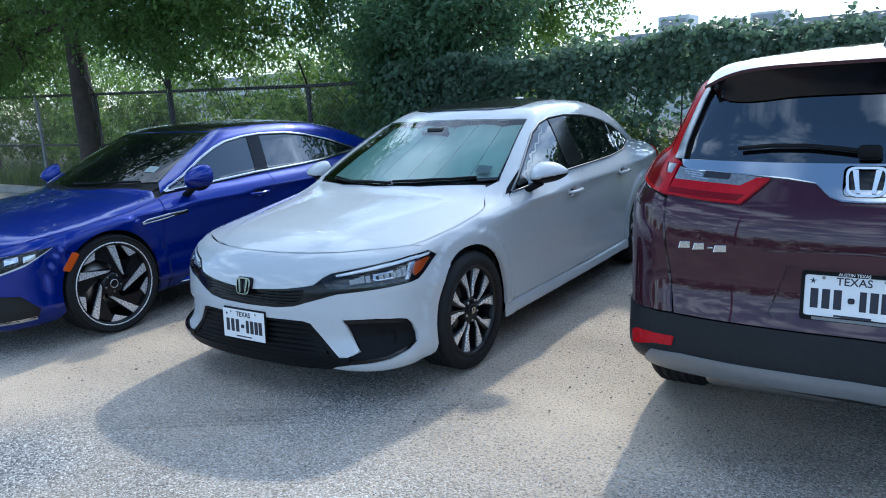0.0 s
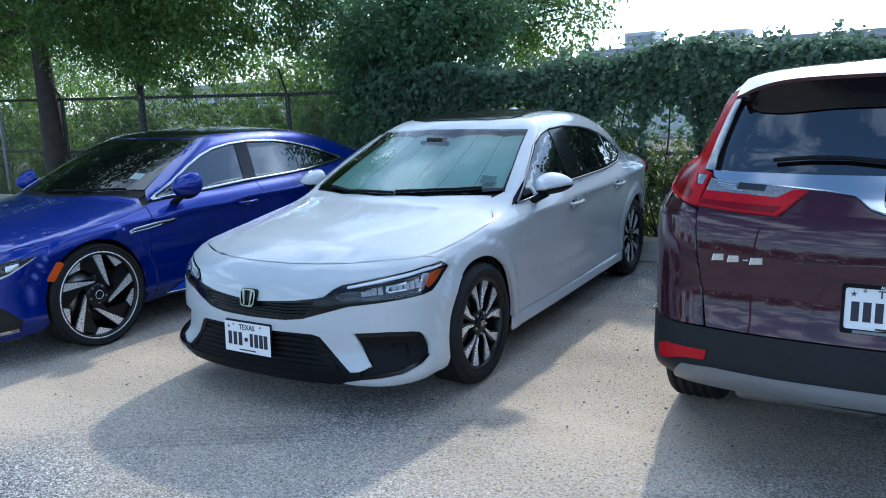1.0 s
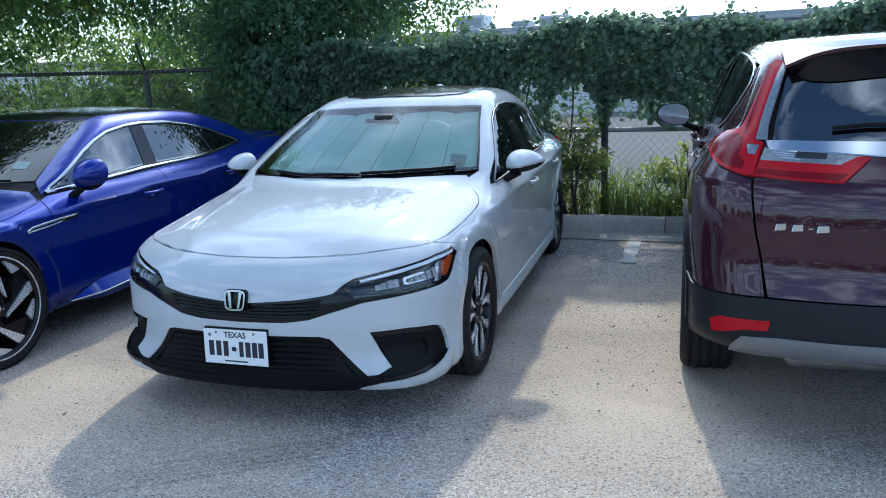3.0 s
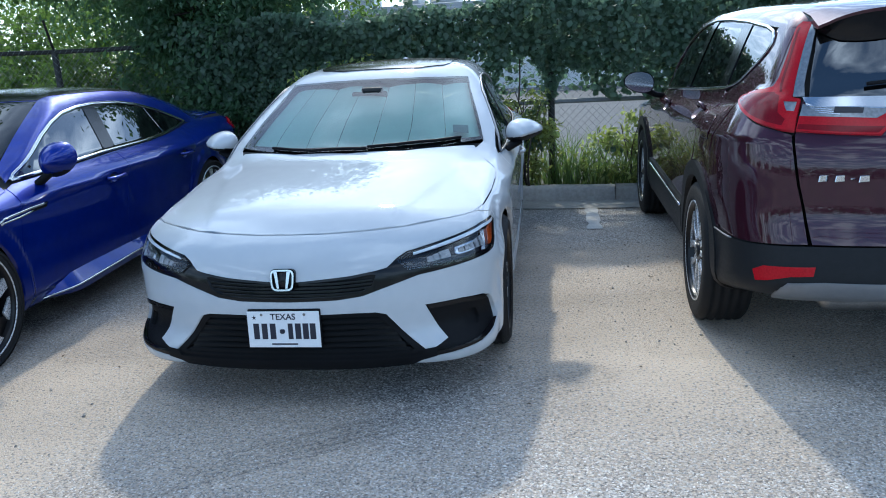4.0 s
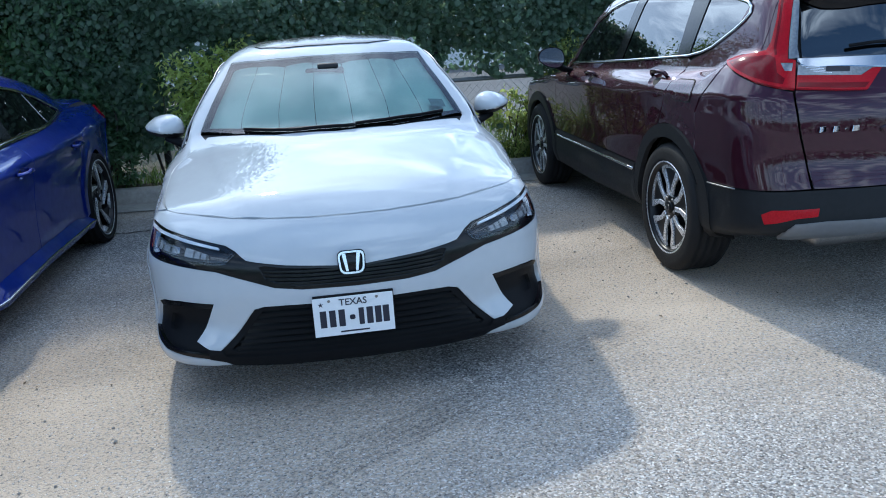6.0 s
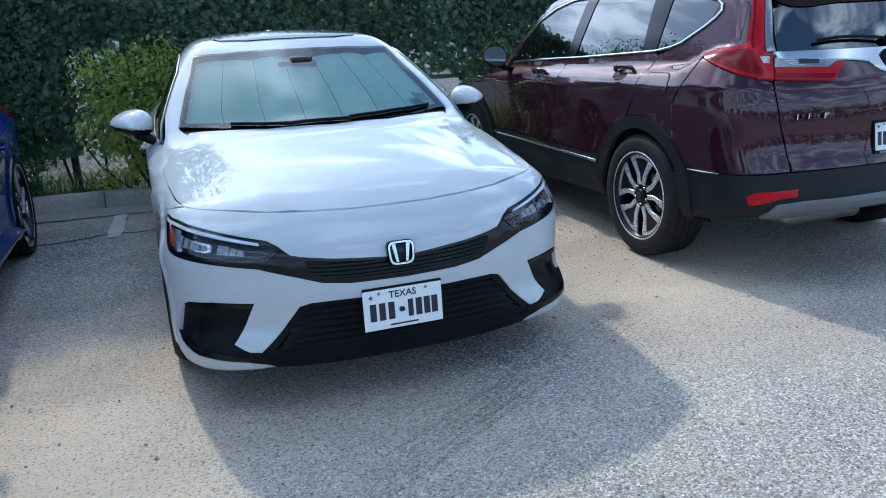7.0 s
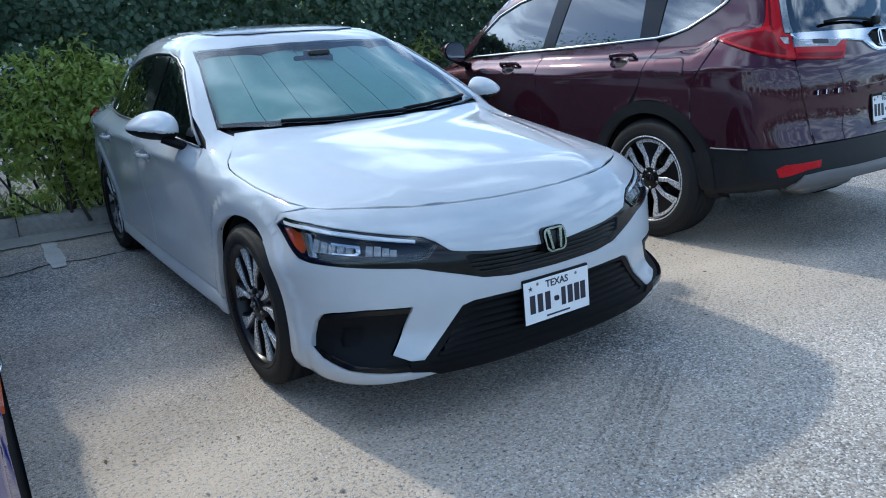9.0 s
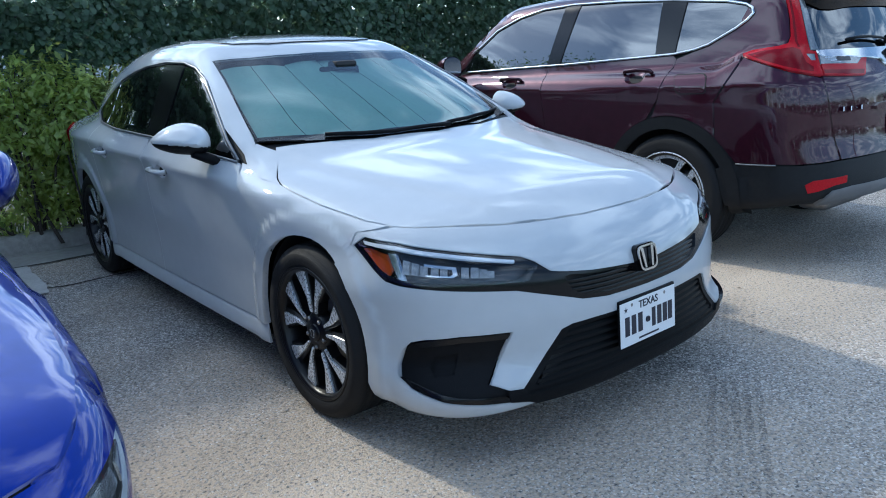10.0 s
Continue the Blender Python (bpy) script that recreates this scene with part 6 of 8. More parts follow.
    emblem(car, Matrix.Translation(c) @ pose(-0.004, 0, 0, 90 - 14, 0, -90), 0.125, 0.098, deep=0.012)
    for s in (1, -1):
        lm = new("tail_light")
        lm.parent = car
        lm["label"] = "tall red tail light with a clear corner"
        panel("red_lens", lm, b, "rear", lamp, RED_LENS, "red lens", sign=s, step=0.02, lift=0.012, lip=0.02,
              holes=[[(42.8, 1.156), (45.8, 1.158), (44.4, 1.122), (42.8, 1.120)]])
        panel("clear_corner", lm, b, "rear", [(42.4, 1.160), (46.2, 1.162), (44.8, 1.118), (42.4, 1.115)], LAMP_CLEAR, "clear silver reflector", sign=s, step=0.02, lift=0.008, lip=0.0)
        panel("clear_edge", lm, b, "rear", [(44.4, 1.450), (43.3, 1.35), (42.4, 1.22), (41.6, 1.174), (44.0, 1.174), (44.4, 1.22), (45.2, 1.35), (45.9, 1.456)], LAMP_CLEAR, "clear silver lamp edge", sign=s, step=0.02, lift=0.016, lip=0.006)
        panel("rear_pillar", car, b, "rear", [(64.0, 1.195), (57, 1.199), (53.2, 1.205), (50.6, 1.218), (49.6, 1.25), (49.5, 1.35), (50.3, 1.47), (56, 1.485), (62, 1.47), (66, 1.36)], P, sign=s, step=0.03, lift=-0.002, lip=0.004)
        tg = [(41.1, 1.047), (32, 1.036), (24.5, 1.031), (20.3, 1.116), (23.0, 1.117), (26.0, 1.088), (41.4, 1.101)]
        panel("tailgate_lens", lm, b, "rear", tg, RED_LENS, "red tailgate lens", sign=s, step=0.02, lift=0.014, lip=0.016)
        panel("reversing_lens", lm, b, "rear", [(41.5, 1.146), (38.8, 1.134), (30, 1.130), (22.0, 1.119), (23.2, 1.117), (26.1, 1.090), (41.4, 1.103)], LAMP_CLEAR, "clear reversing light", sign=s, step=0.02, lift=0.012, lip=0.012)
        panel("reversing_bulb_screen", lm, b, "rear", [(35, 1.134), (29, 1.128), (29, 1.108), (35, 1.112)], LAMP_DARK, sign=s, step=0.02, lift=0.014, lip=0.0)
        panel("dark_lens_band", lm, b, "rear", [(62.2, 1.161), (57, 1.178), (52.5, 1.184), (49.2, 1.190), (47.2, 1.176), (46.0, 1.115), (44.0, 1.090), (44.2, 1.066), (47.5, 1.078), (52, 1.100), (58, 1.136)], RED_DEEP, "deeper red inner lens", sign=s, step=0.015, lift=0.0125, lip=0.002)
        panel("light_tube", lm, b, "rear", [(48.6, 1.44), (47.9, 1.35), (47.5, 1.22), (47.0, 1.19), (47.6, 1.19), (48.2, 1.22), (48.6, 1.35), (49.3, 1.44)], RED_DEEP, sign=s, step=0.015, lift=0.0125, lip=0.002)
        panel("dark_lens_foot", lm, b, "rear", [(40.9, 1.052), (32, 1.041), (25.2, 1.037), (24.0, 1.058), (32, 1.062), (41.0, 1.070)], RED_DEEP, "deeper red lens foot", sign=s, step=0.015, lift=0.0145, lip=0.002)
        for k in range(4):
            panel("lens_rib", lm, b, "rear", [(40.8 - k, 1.142 - k * 0.009), (36.5 - k, 1.134 - k * 0.009), (36.5 - k, 1.131 - k * 0.009), (40.8 - k, 1.139 - k * 0.009)], LAMP_SILVER, sign=s, step=0.02, lift=0.0135, lip=0.002)
        # bumper cladding
        panel("rear_bumper_upper", car, b, "rear", [(41.7, 1.036), (40.4, 0.95), (39.2, 0.84), (37.2, 0.70), (35.8, 0.612), (47, 0.598), (60, 0.592), (64.4, 0.592), (67.0, 0.645), (71.4, 0.725), (72.0, 0.92), (68.5, 1.02), (64.5, 1.13), (63.6, 1.152), (61, 1.136), (56.3, 1.107), (50.3, 1.071), (47, 1.058), (44, 1.046)], P, "dark red bumper corner", sign=s, step=0.035)
        panel("bumper_reflector", car, b, "rear", [(33.8, 0.526), (43.6, 0.512), (45.8, 0.490), (45.0, 0.447), (42.5, 0.456), (38, 0.482), (34.0, 0.490)], RED_LENS, "red bumper reflector", sign=s, step=0.012, lift=0.012, lip=0.014)
    panel("rear_bumper", car, b, "rear", sym([(0, 0.616), (18, 0.612), (36, 0.604), (47, 0.590), (60, 0.584), (66, 0.582), (70.5, 0.55), (69, 0.45), (67, 0.345), (58, 0.335), (44, 0.36), (39, 0.395), (37, 0.40), (0, 0.405)]), GREY_CLADDING, "charcoal plastic bumper", step=0.035, lift=0.006, lip=0.03)
    panel("skid_plate", car, b, "rear", sym([(0, 0.482), (12, 0.478), (22, 0.472), (32, 0.468), (38.5, 0.455), (42.5, 0.388), (40, 0.385), (30, 0.402), (15, 0.424), (0, 0.432)]), SILVER_PLASTIC, "silver skid plate", step=0.03, lift=0.018, lip=0.04)
    number_plate(car, Matrix.Translation(on_skin(b, "rear", [(0, 0.743)], -0.008)[0][0]) @ pose(0, 0.012, 0, 90 - 8, 0, -90), BLACK_PLASTIC, True)
    # badge: four plain slabs
    base = on_skin(b, "rear", [(34.2, 0.872), (31.2, 0.872), (29.0, 0.871), (26.6, 0.872)], 0.004)[0]
    for (wd, ht, sl), q in zip(((0.052, 0.026, -0.25), (0.048, 0.026, -0.25), (0.020, 0.007, 0.0), (0.054, 0.026, -0.25)), base):
        bm = box_bm((0.006, wd, ht), (0, 0, 0), 0.002, 1)
        bmesh.ops.transform(bm, matrix=Matrix.Shear("XY", 4, (0, 0)) @ Matrix(((1, 0, 0, 0), (0, 1, sl, 0), (0, 0, 1, 0), (0, 0, 0, 1))), verts=bm.verts)
        part("badge_slab", bm, CHROME, car, "plain chrome slab", smooth=False, m=Matrix.Translation(q) @ pose(0, 0, 0, 0, 5, 18))
    # flanks
    rear_edge = [(-2.612, 1.150), (-2.60, 1.05), (-2.575, 0.93), (-2.52, 0.845)]
    pair("quarter_panel", car, b, [(-2.617, 1.155), (-2.72, 1.192), (-2.80, 1.217), (-2.944, 1.299), (-3.02, 1.357), (-3.04, 1.392), (-3.03, 1.428), (-3.05, 1.455), (-3.10, 1.46), (-3.17, 1.44), (-3.205, 1.30), (-3.215, 1.214)] + rear_to_side(b, [(57, 1.196), (61.0, 1.187), (64.6, 1.164), (65.0, 1.13), (69.0, 1.02), (72.5, 0.92), (71.9, 0.730)]) + [] + arc(b, W, A + 0.072, 128, 76, 9) + [(-2.583, 0.93), (-2.607, 1.05)], P, step=0.03, lip=0.02)
    CUP_F, CUP_R = (-1.285, 1.012, 0.075, 0.036), (-2.385, 1.052, 0.075, 0.036)
    pair("rear_door", car, b, rear_edge + arc(b, W, A + 0.072, 70, 23, 8) + [(-2.20, 0.545), (-1.68, 0.552), (-1.655, 0.75), (-1.62, 0.98), (-1.60, 1.122), (-1.746, 1.128), (-2.59, 1.172)], P, step=0.03, holes=[oval(*CUP_R)])
    pair("front_door", car, b, [(-1.593, 1.122), (-1.613, 0.98), (-1.648, 0.75), (-1.673, 0.552), (-0.52, 0.56), (-0.51, 0.85), (-0.56, 1.03), (-0.66, 1.078)], P, step=0.03, holes=[oval(*CUP_F)])
    pair("fuel_gap", car, b, rounded([(-2.659, 1.071), (-2.710, 0.959), (-2.907, 0.964), (-2.875, 1.076)], 0.033), UNDERBODY, "dark gap round the filler door", step=0.03, lift=0.0015, lip=0.0)
    pair("fuel_door", car, b, rounded([(-2.665, 1.065), (-2.715, 0.965), (-2.90, 0.970), (-2.87, 1.070)], 0.03), P, "fuel filler door", step=0.03, lift=0.003, lip=0.006)
    wing = [(0.50, 0.86), (0.30, 0.93), (0.0, 0.965), (-0.30, 0.985), (-0.55, 1.02), (-0.503, 0.85), (-0.513, 0.56), (-0.47, 0.56)]
    pair("front_wing", car, b, wing + arc(b, 0, A + 0.072, 150, 25, 14) + [(0.50, 0.60)], P, step=0.04)
    panel("bonnet", car, b, "top", mir([(0.74, 0.0), (0.66, 0.4), (0.48, 0.70), (0.28, 0.80), (-0.30, 0.825), (-0.50, 0.80), (-0.42, 0.5), (-0.30, 0.0)]), P, step=0.06)
    panel("front_bumper", car, b, "front", sym([(0, 0.90), (30, 0.88), (52, 0.84), (64, 0.70), (66, 0.45), (60, 0.28), (0, 0.26)]), P, step=0.07, lift=0.003)
    for ax in (0, W):
        ring = arc(b, ax, A + 0.066, 186 if ax == 0 else 188, -8, 26)
        inner = arc(b, ax, A - 0.004, -8, 186 if ax == 0 else 188, 26)
        pair("arch_cladding", car, b, ring + inner, GREY_CLADDING, "charcoal wheel arch trim", step=0.025, lift=0.012, lip=0.03)
    pair("sill_cladding", car, b, [(-0.475, 0.545), (-2.18, 0.535), (-2.21, 0.44), (-2.25, 0.30), (-1.3, 0.275), (-0.42, 0.29), (-0.45, 0.42)], GREY_CLADDING, "charcoal sill cladding", step=0.035, lift=0.014, lip=0.03)
    # glass house
    lowl = [(-0.66, 1.090), (-1.25, 1.117), (-1.746, 1.136), (-2.2, 1.160), (-2.59, 1.182), (-2.72, 1.203), (-2.80, 1.228), (-2.944, 1.310), (-3.0, 1.352)]
    topl = [(-3.025, 1.387), (-3.012, 1.415), (-2.97, 1.438), (-2.85, 1.462), (-2.5, 1.495), (-2.1, 1.518), (-1.7, 1.528), (-1.42, 1.515), (-1.2, 1.472), (-0.98, 1.392), (-0.76, 1.236)]
    pair("window_frame", car, b, lowl + topl, BLACK_GLOSS, "black window surround", step=0.035, lift=-0.007, lip=0.0)
    pair("front_window", car, b, [(-0.70, 1.100), (-1.25, 1.124), (-1.58, 1.137), (-1.63, 1.519), (-1.42, 1.507), (-1.2, 1.463), (-0.98, 1.382), (-0.77, 1.230)], GLASS_DARK, "dark side glass", step=0.05, lift=-0.002, lip=0.004)
    pair("rear_window_side", car, b, [(-1.71, 1.142), (-2.2, 1.166), (-2.46, 1.181), (-2.42, 1.490), (-2.1, 1.510), (-1.77, 1.518)], GLASS_DARK, "dark side glass", step=0.05, lift=-0.002, lip=0.004)
    pair("quarter_glass", car, b, [(-2.60, 1.191), (-2.715, 1.211), (-2.795, 1.237), (-2.935, 1.318), (-2.985, 1.356), (-3.008, 1.389), (-2.998, 1.410), (-2.965, 1.430), (-2.85, 1.454), (-2.60, 1.477)], GLASS_DARK, "dark quarter glass", step=0.05, lift=-0.002, lip=0.004)
    pair("pillar_trim", car, b, [(-1.585, 1.138), (-1.635, 1.521), (-1.768, 1.520), (-1.705, 1.143)], BLACK_GLOSS, step=0.05, lift=0.003, lip=0.004)
    pair("pillar_trim_rear", car, b, [(-2.465, 1.182), (-2.425, 1.491), (-2.595, 1.479), (-2.595, 1.190)], BLACK_GLOSS, step=0.05, lift=0.003, lip=0.004)
    rail = [(-0.50, 0.79)] + side_to_top(b, [(-0.66, 1.120)] + topl[::-1][:-3]) + side_to_top(b, [(-3.03, 1.452)]) + [(-3.12, 0.635), (-3.19, 0.60)]
    screen = [(-0.30, 0.0), (-0.35, 0.4), (-0.50, 0.70), (-0.76, 0.68), (-1.05, 0.62), (-0.98, 0.3), (-0.96, 0.0)]
    panel("roof", car, b, "top", mir([(-0.26, 0.0), (-0.32, 0.4), (-0.45, 0.72)] + rail + [(-3.24, 0.50), (-3.27, 0.25), (-3.28, 0.0)]), P, "dark red roof with its pillars", step=0.05, holes=[mir(screen)])
    panel("windscreen", car, b, "top", mir(screen), GLASS_DARK, step=0.06, lift=-0.001, lip=0.0)
    for s in (1, -1):
        p, n = on_skin(b, "side", dense(lowl + topl[:3] + topl[3:], 0.07), 0.004, s)
        ribbon("window_chrome", car, p, 0.009, CHROME, "chrome strip round the windows", flat=0.6, up=n)
        p, n = on_skin(b, "side", dense([(-0.48, 0.515), (-1.3, 0.512), (-2.19, 0.505)], 0.10), 0.020, s)
        ribbon("sill_chrome", car, p, 0.010, CHROME, "chrome sill strip", flat=0.6, up=n)
        p, n = on_skin(b, "rear", dense([(64, 0.586), (60, 0.588), (53, 0.592)], 2.0), 0.012, s)
        ribbon("bumper_bead", car, p, 0.004, SILVER_PLASTIC, up=n)
        door_mirror(car, (-0.72, 1.02, 1.145), (0.15, 0.225, 0.165), P, s > 0, "dark red door mirror", -0.30, 0.15)
        wheel(car, 0.0, 0.80, 0.362, 0.235, 0.262, suv_spokes, "two-tone alloy wheel with five forked spokes", s > 0)
        wheel(car, W, 0.80, 0.362, 0.235, 0.262, suv_spokes, "two-tone alloy wheel with five forked spokes", s > 0)
    door_handle(car, b, -1.29, 1.030, 0.22, P, "dark red door handle", CUP_F)
    door_handle(car, b, -2.39, 1.072, 0.22, P, "dark red door handle", CUP_R)
    p, n = on_skin(b, "rear", [(0, 1.20), (6, 1.212), (14, 1.222), (22, 1.222), (29.5, 1.212)], 0.022)
    ribbon("rear_wiper", car, p, 0.008, BLACK_PLASTIC, "black rear wiper", flat=0.7, up=n)
    part("wiper_pivot", box_bm((0.03, 0.07, 0.05), (0, 0, 0), 0.014, 3), BLACK_PLASTIC, car, m=Matrix.Translation(p[0]))
    bm = bmesh.new()
    bmesh.ops.create_cone(bm, cap_ends=True, segments=14, radius1=0.07, radius2=0.012, depth=0.075)
    bmesh.ops.transform(bm, matrix=Matrix.Diagonal((1.0, 0.32, 1, 1)), verts=bm.verts)
    z = float(b.roof(np.array([-3.02]))[0])
    part("aerial_fin", bm, P, car, "dark red aerial fin", m=Matrix.Translation((-3.02, 0, z + 0.035)) @ Matrix.Shear("XY", 4, (-0.4, 0)))
    part("exhaust_silencer", box_bm((0.18, 0.5, 0.13), (-3.35, 0.28, 0.36), 0.04, 3), STEEL, car, "dull steel silencer")
    return car


white_sedan()
blue_fastback()
red_utility()

# ---------------------------------------------------------------- ground, kerb, fence
KERB_Y, FENCE_Y = 7.02, 7.43
rng = np.random.default_rng(7)


def raw_mesh(name, verts, tris, mat, smooth=False):
    """A mesh straight from arrays of vertices and triangles."""
    me = bpy.data.meshes.new(name)
    verts, tris = np.asarray(verts, np.float32), np.asarray(tris, np.int32)
    me.vertices.add(len(verts))
    me.vertices.foreach_set("co", verts.ravel())
    me.loops.add(tris.size)
    me.loops.foreach_set("vertex_index", tris.ravel())
    me.polygons.add(len(tris))
    me.polygons.foreach_set("loop_start", np.arange(0, tris.size, 3, dtype=np.int32))
    if smooth:
        me.polygons.foreach_set("use_smooth", np.ones(len(tris), bool))
    me.materials.append(mat)
    me.update(calc_edges=True)
    return me


def structure(name, me, label, category):
    return tagged(put(name, me), label, category, kind="structure")


def build_ground():
    n = 60
    xs = np.concatenate([[-600, -200, -60], np.linspace(-20, 12, n), [60, 200, 600]])
    ys = np.concatenate([[-600, -200, -60], np.linspace(-12, 12, n), [60, 200, 600]])
    gx, gy = np.meshgrid(xs, ys)
    v = np.stack([gx.ravel(), gy.ravel(), np.zeros(gx.size)], 1)
    w = len(xs)
    q = [(j * w + i, j * w + i + 1, (j + 1) * w + i + 1, (j + 1) * w + i) for j in range(len(ys) - 1) for i in range(w - 1)]
    structure("ground", mesh_of("ground", v, q, ASPHALT, False), "pale worn chip-seal asphalt car park", "ground")
    # verge behind the kerb
    xs = np.linspace(-40, 30, 90)
    ys = np.array([7.16, 7.25, 7.4, 7.6, 7.8, 8.0, 8.2, 8.4, 8.6])
    gx, gy = np.meshgrid(xs, ys)
    z = 0.11 + 0.03 * np.sin(gx * 2.3 + gy) + 0.02 * rng.standard_normal(gx.shape)
    z[0] = 0.10
    w = len(xs)
    q = [(j * w + i, j * w + i + 1, (j + 1) * w + i + 1, (j + 1) * w + i) for j in range(len(ys) - 1) for i in range(w - 1)]
    structure("verge", mesh_of("verge", np.stack([gx.ravel(), gy.ravel(), z.ravel()], 1), q, SOIL), "dark soil and leaf litter behind the kerb", "ground")
    xs = np.linspace(-45, -5.2, 60)
    ys = np.array([8.55, 10, 13, 17, 22, 27])
    gx, gy = np.meshgrid(xs, ys)
    z = 0.06 + 0.03 * np.sin(gx * 1.3 + gy) + 0.02 * rng.standard_normal(gx.shape)
    w = len(xs)
    q = [(j * w + i, j * w + i + 1, (j + 1) * w + i + 1, (j + 1) * w + i) for j in range(len(ys) - 1) for i in range(w - 1)]
    structure("rough_ground", mesh_of("rough_ground", np.stack([gx.ravel(), gy.ravel(), z.ravel()], 1), q, SOIL), "rough soil under the thicket", "ground")
    q = mesh_of("back_road", [(-5.2, 8.6, 0.05), (40, 8.6, 0.05), (40, 29.5, 0.05), (-5.2, 29.5, 0.05)], [(0, 1, 2, 3)], ROAD, False)
    structure("back_road", q, "grey asphalt yard behind the fence", "road")
    # concrete gutter apron
    g = tagged(empty("gutter", Matrix.Identity(4), "pale concrete gutter strip along the kerb", "pavement"), kind="structure")
    for i in range(12):
        x0 = -30 + i * 3.6
        put("gutter_slab", mesh_of("gutter_slab", [(x0 + 0.006, 6.66, 0.004), (x0 + 3.594, 6.66, 0.004), (x0 + 3.594, KERB_Y + 0.01, 0.006), (x0 + 0.006, KERB_Y + 0.01, 0.006)], [(0, 1, 2, 3)], GUTTER, False), g)


def build_kerb():
    prof = [(KERB_Y, 0.0), (KERB_Y + 0.012, 0.105), (KERB_Y + 0.028, 0.130), (KERB_Y + 0.055, 0.140), (KERB_Y + 0.135, 0.142), (KERB_Y + 0.155, 0.134), (KERB_Y + 0.158, 0.0)]
    k = tagged(empty("kerb", Matrix.Identity(4), "grey weathered concrete kerb with a rounded edge", "kerb"), kind="structure")
    for i in range(14):
        x0, x1 = -32 + i * 3.05, -32 + i * 3.05 + 3.043
        n = 16
        v = []
        for j in range(n + 1):
            x = x0 + (x1 - x0) * j / n
            for y, z in prof:
                v.append((x, y + 0.003 * rng.standard_normal(), max(0, z + 0.002 * rng.standard_normal() * (z > 0.05))))
        m = len(prof)
        f = [(j * m + a, (j + 1) * m + a, (j + 1) * m + a + 1, j * m + a + 1) for j in range(n) for a in range(m - 1)]
        f += [tuple(range(m))[::-1], tuple(n * m + a for a in range(m))]
        put("kerb_stone", mesh_of("kerb_stone", v, f, CONCRETE), k)


def strip(name, pts, half, mat, z, label, category):
    v, f = [], []
    for i, (x, y) in enumerate(pts):
        a, b = pts[max(i - 1, 0)], pts[min(i + 1, len(pts) - 1)]
        d = np.array(b) - np.array(a)
        nrm = np.array((-d[1], d[0])) / np.linalg.norm(d)
        h = half * (0.75 + 0.5 * rng.random())
        v += [(x + nrm[0] * h, y + nrm[1] * h, z), (x - nrm[0] * h, y - nrm[1] * h, z)]
    f = [(2 * i, 2 * i + 1, 2 * i + 3, 2 * i + 2) for i in range(len(pts) - 1)]
    return structure(name, mesh_of(name, v, f, mat, False), label, category)


def build_markings():
    for x, dx in ((-1.73, 0.03), (-4.385, 0.02), (-7.05, 0.02), (0.95, 0.02)):
        strip("stall_line", [(x + dx * t, 6.64 - 0.80 * t) for t in np.linspace(0, 1, 9)], 0.05, OLD_PAINT, 0.0085, "short worn white stall line", "marking")
    pts = [(x, 5.90 + 0.05 * math.sin(x * 4.3 + 1.2) + 0.025 * math.sin(x * 11) + 0.14 * max(0, x + 4.3) + 0.012 * rng.standard_normal()) for x in np.arange(-8.5, -2.6, 0.06)]
    strip("crack", pts, 0.011, CRACK, 0.004, "dark crack across the asphalt", "crack")
    pts = [(x, 6.655 + 0.006 * rng.standard_normal()) for x in np.arange(-12, 3, 0.1)]
    strip("crack", pts, 0.008, CRACK, 0.007, "dirt-filled joint along the gutter", "crack")


def build_tyre_track():
    """A faint tread print that leads out past the nose of the white car."""
    tr = empty("tyre_track", Matrix.Identity(4), "faint dark tyre print on the asphalt", "tyre mark")
    tr["kind"] = "structure"
    start, along = np.array([-3.25, 2.0]), np.array([1.62, 1.06])
    across = np.array([-along[1], along[0]]) / np.linalg.norm(along)
    for k in range(5):
        v, n = [], 44
        for i in range(n + 1):
            c = start + along * i / n + across * ((k - 2) * 0.040 + 0.02 * math.sin(i / n * 2.5))
            h = 0.013 * (0.7 + 0.6 * rng.random())
            v += [(*(c + across * h), 0.0035), (*(c - across * h), 0.0035)]
        f = [(2 * i, 2 * i + 1, 2 * i + 3, 2 * i + 2) for i in range(n)]
        put("tread_band", mesh_of("tread_band", v, f, TYRE_MARK, False), tr).visible_shadow = False


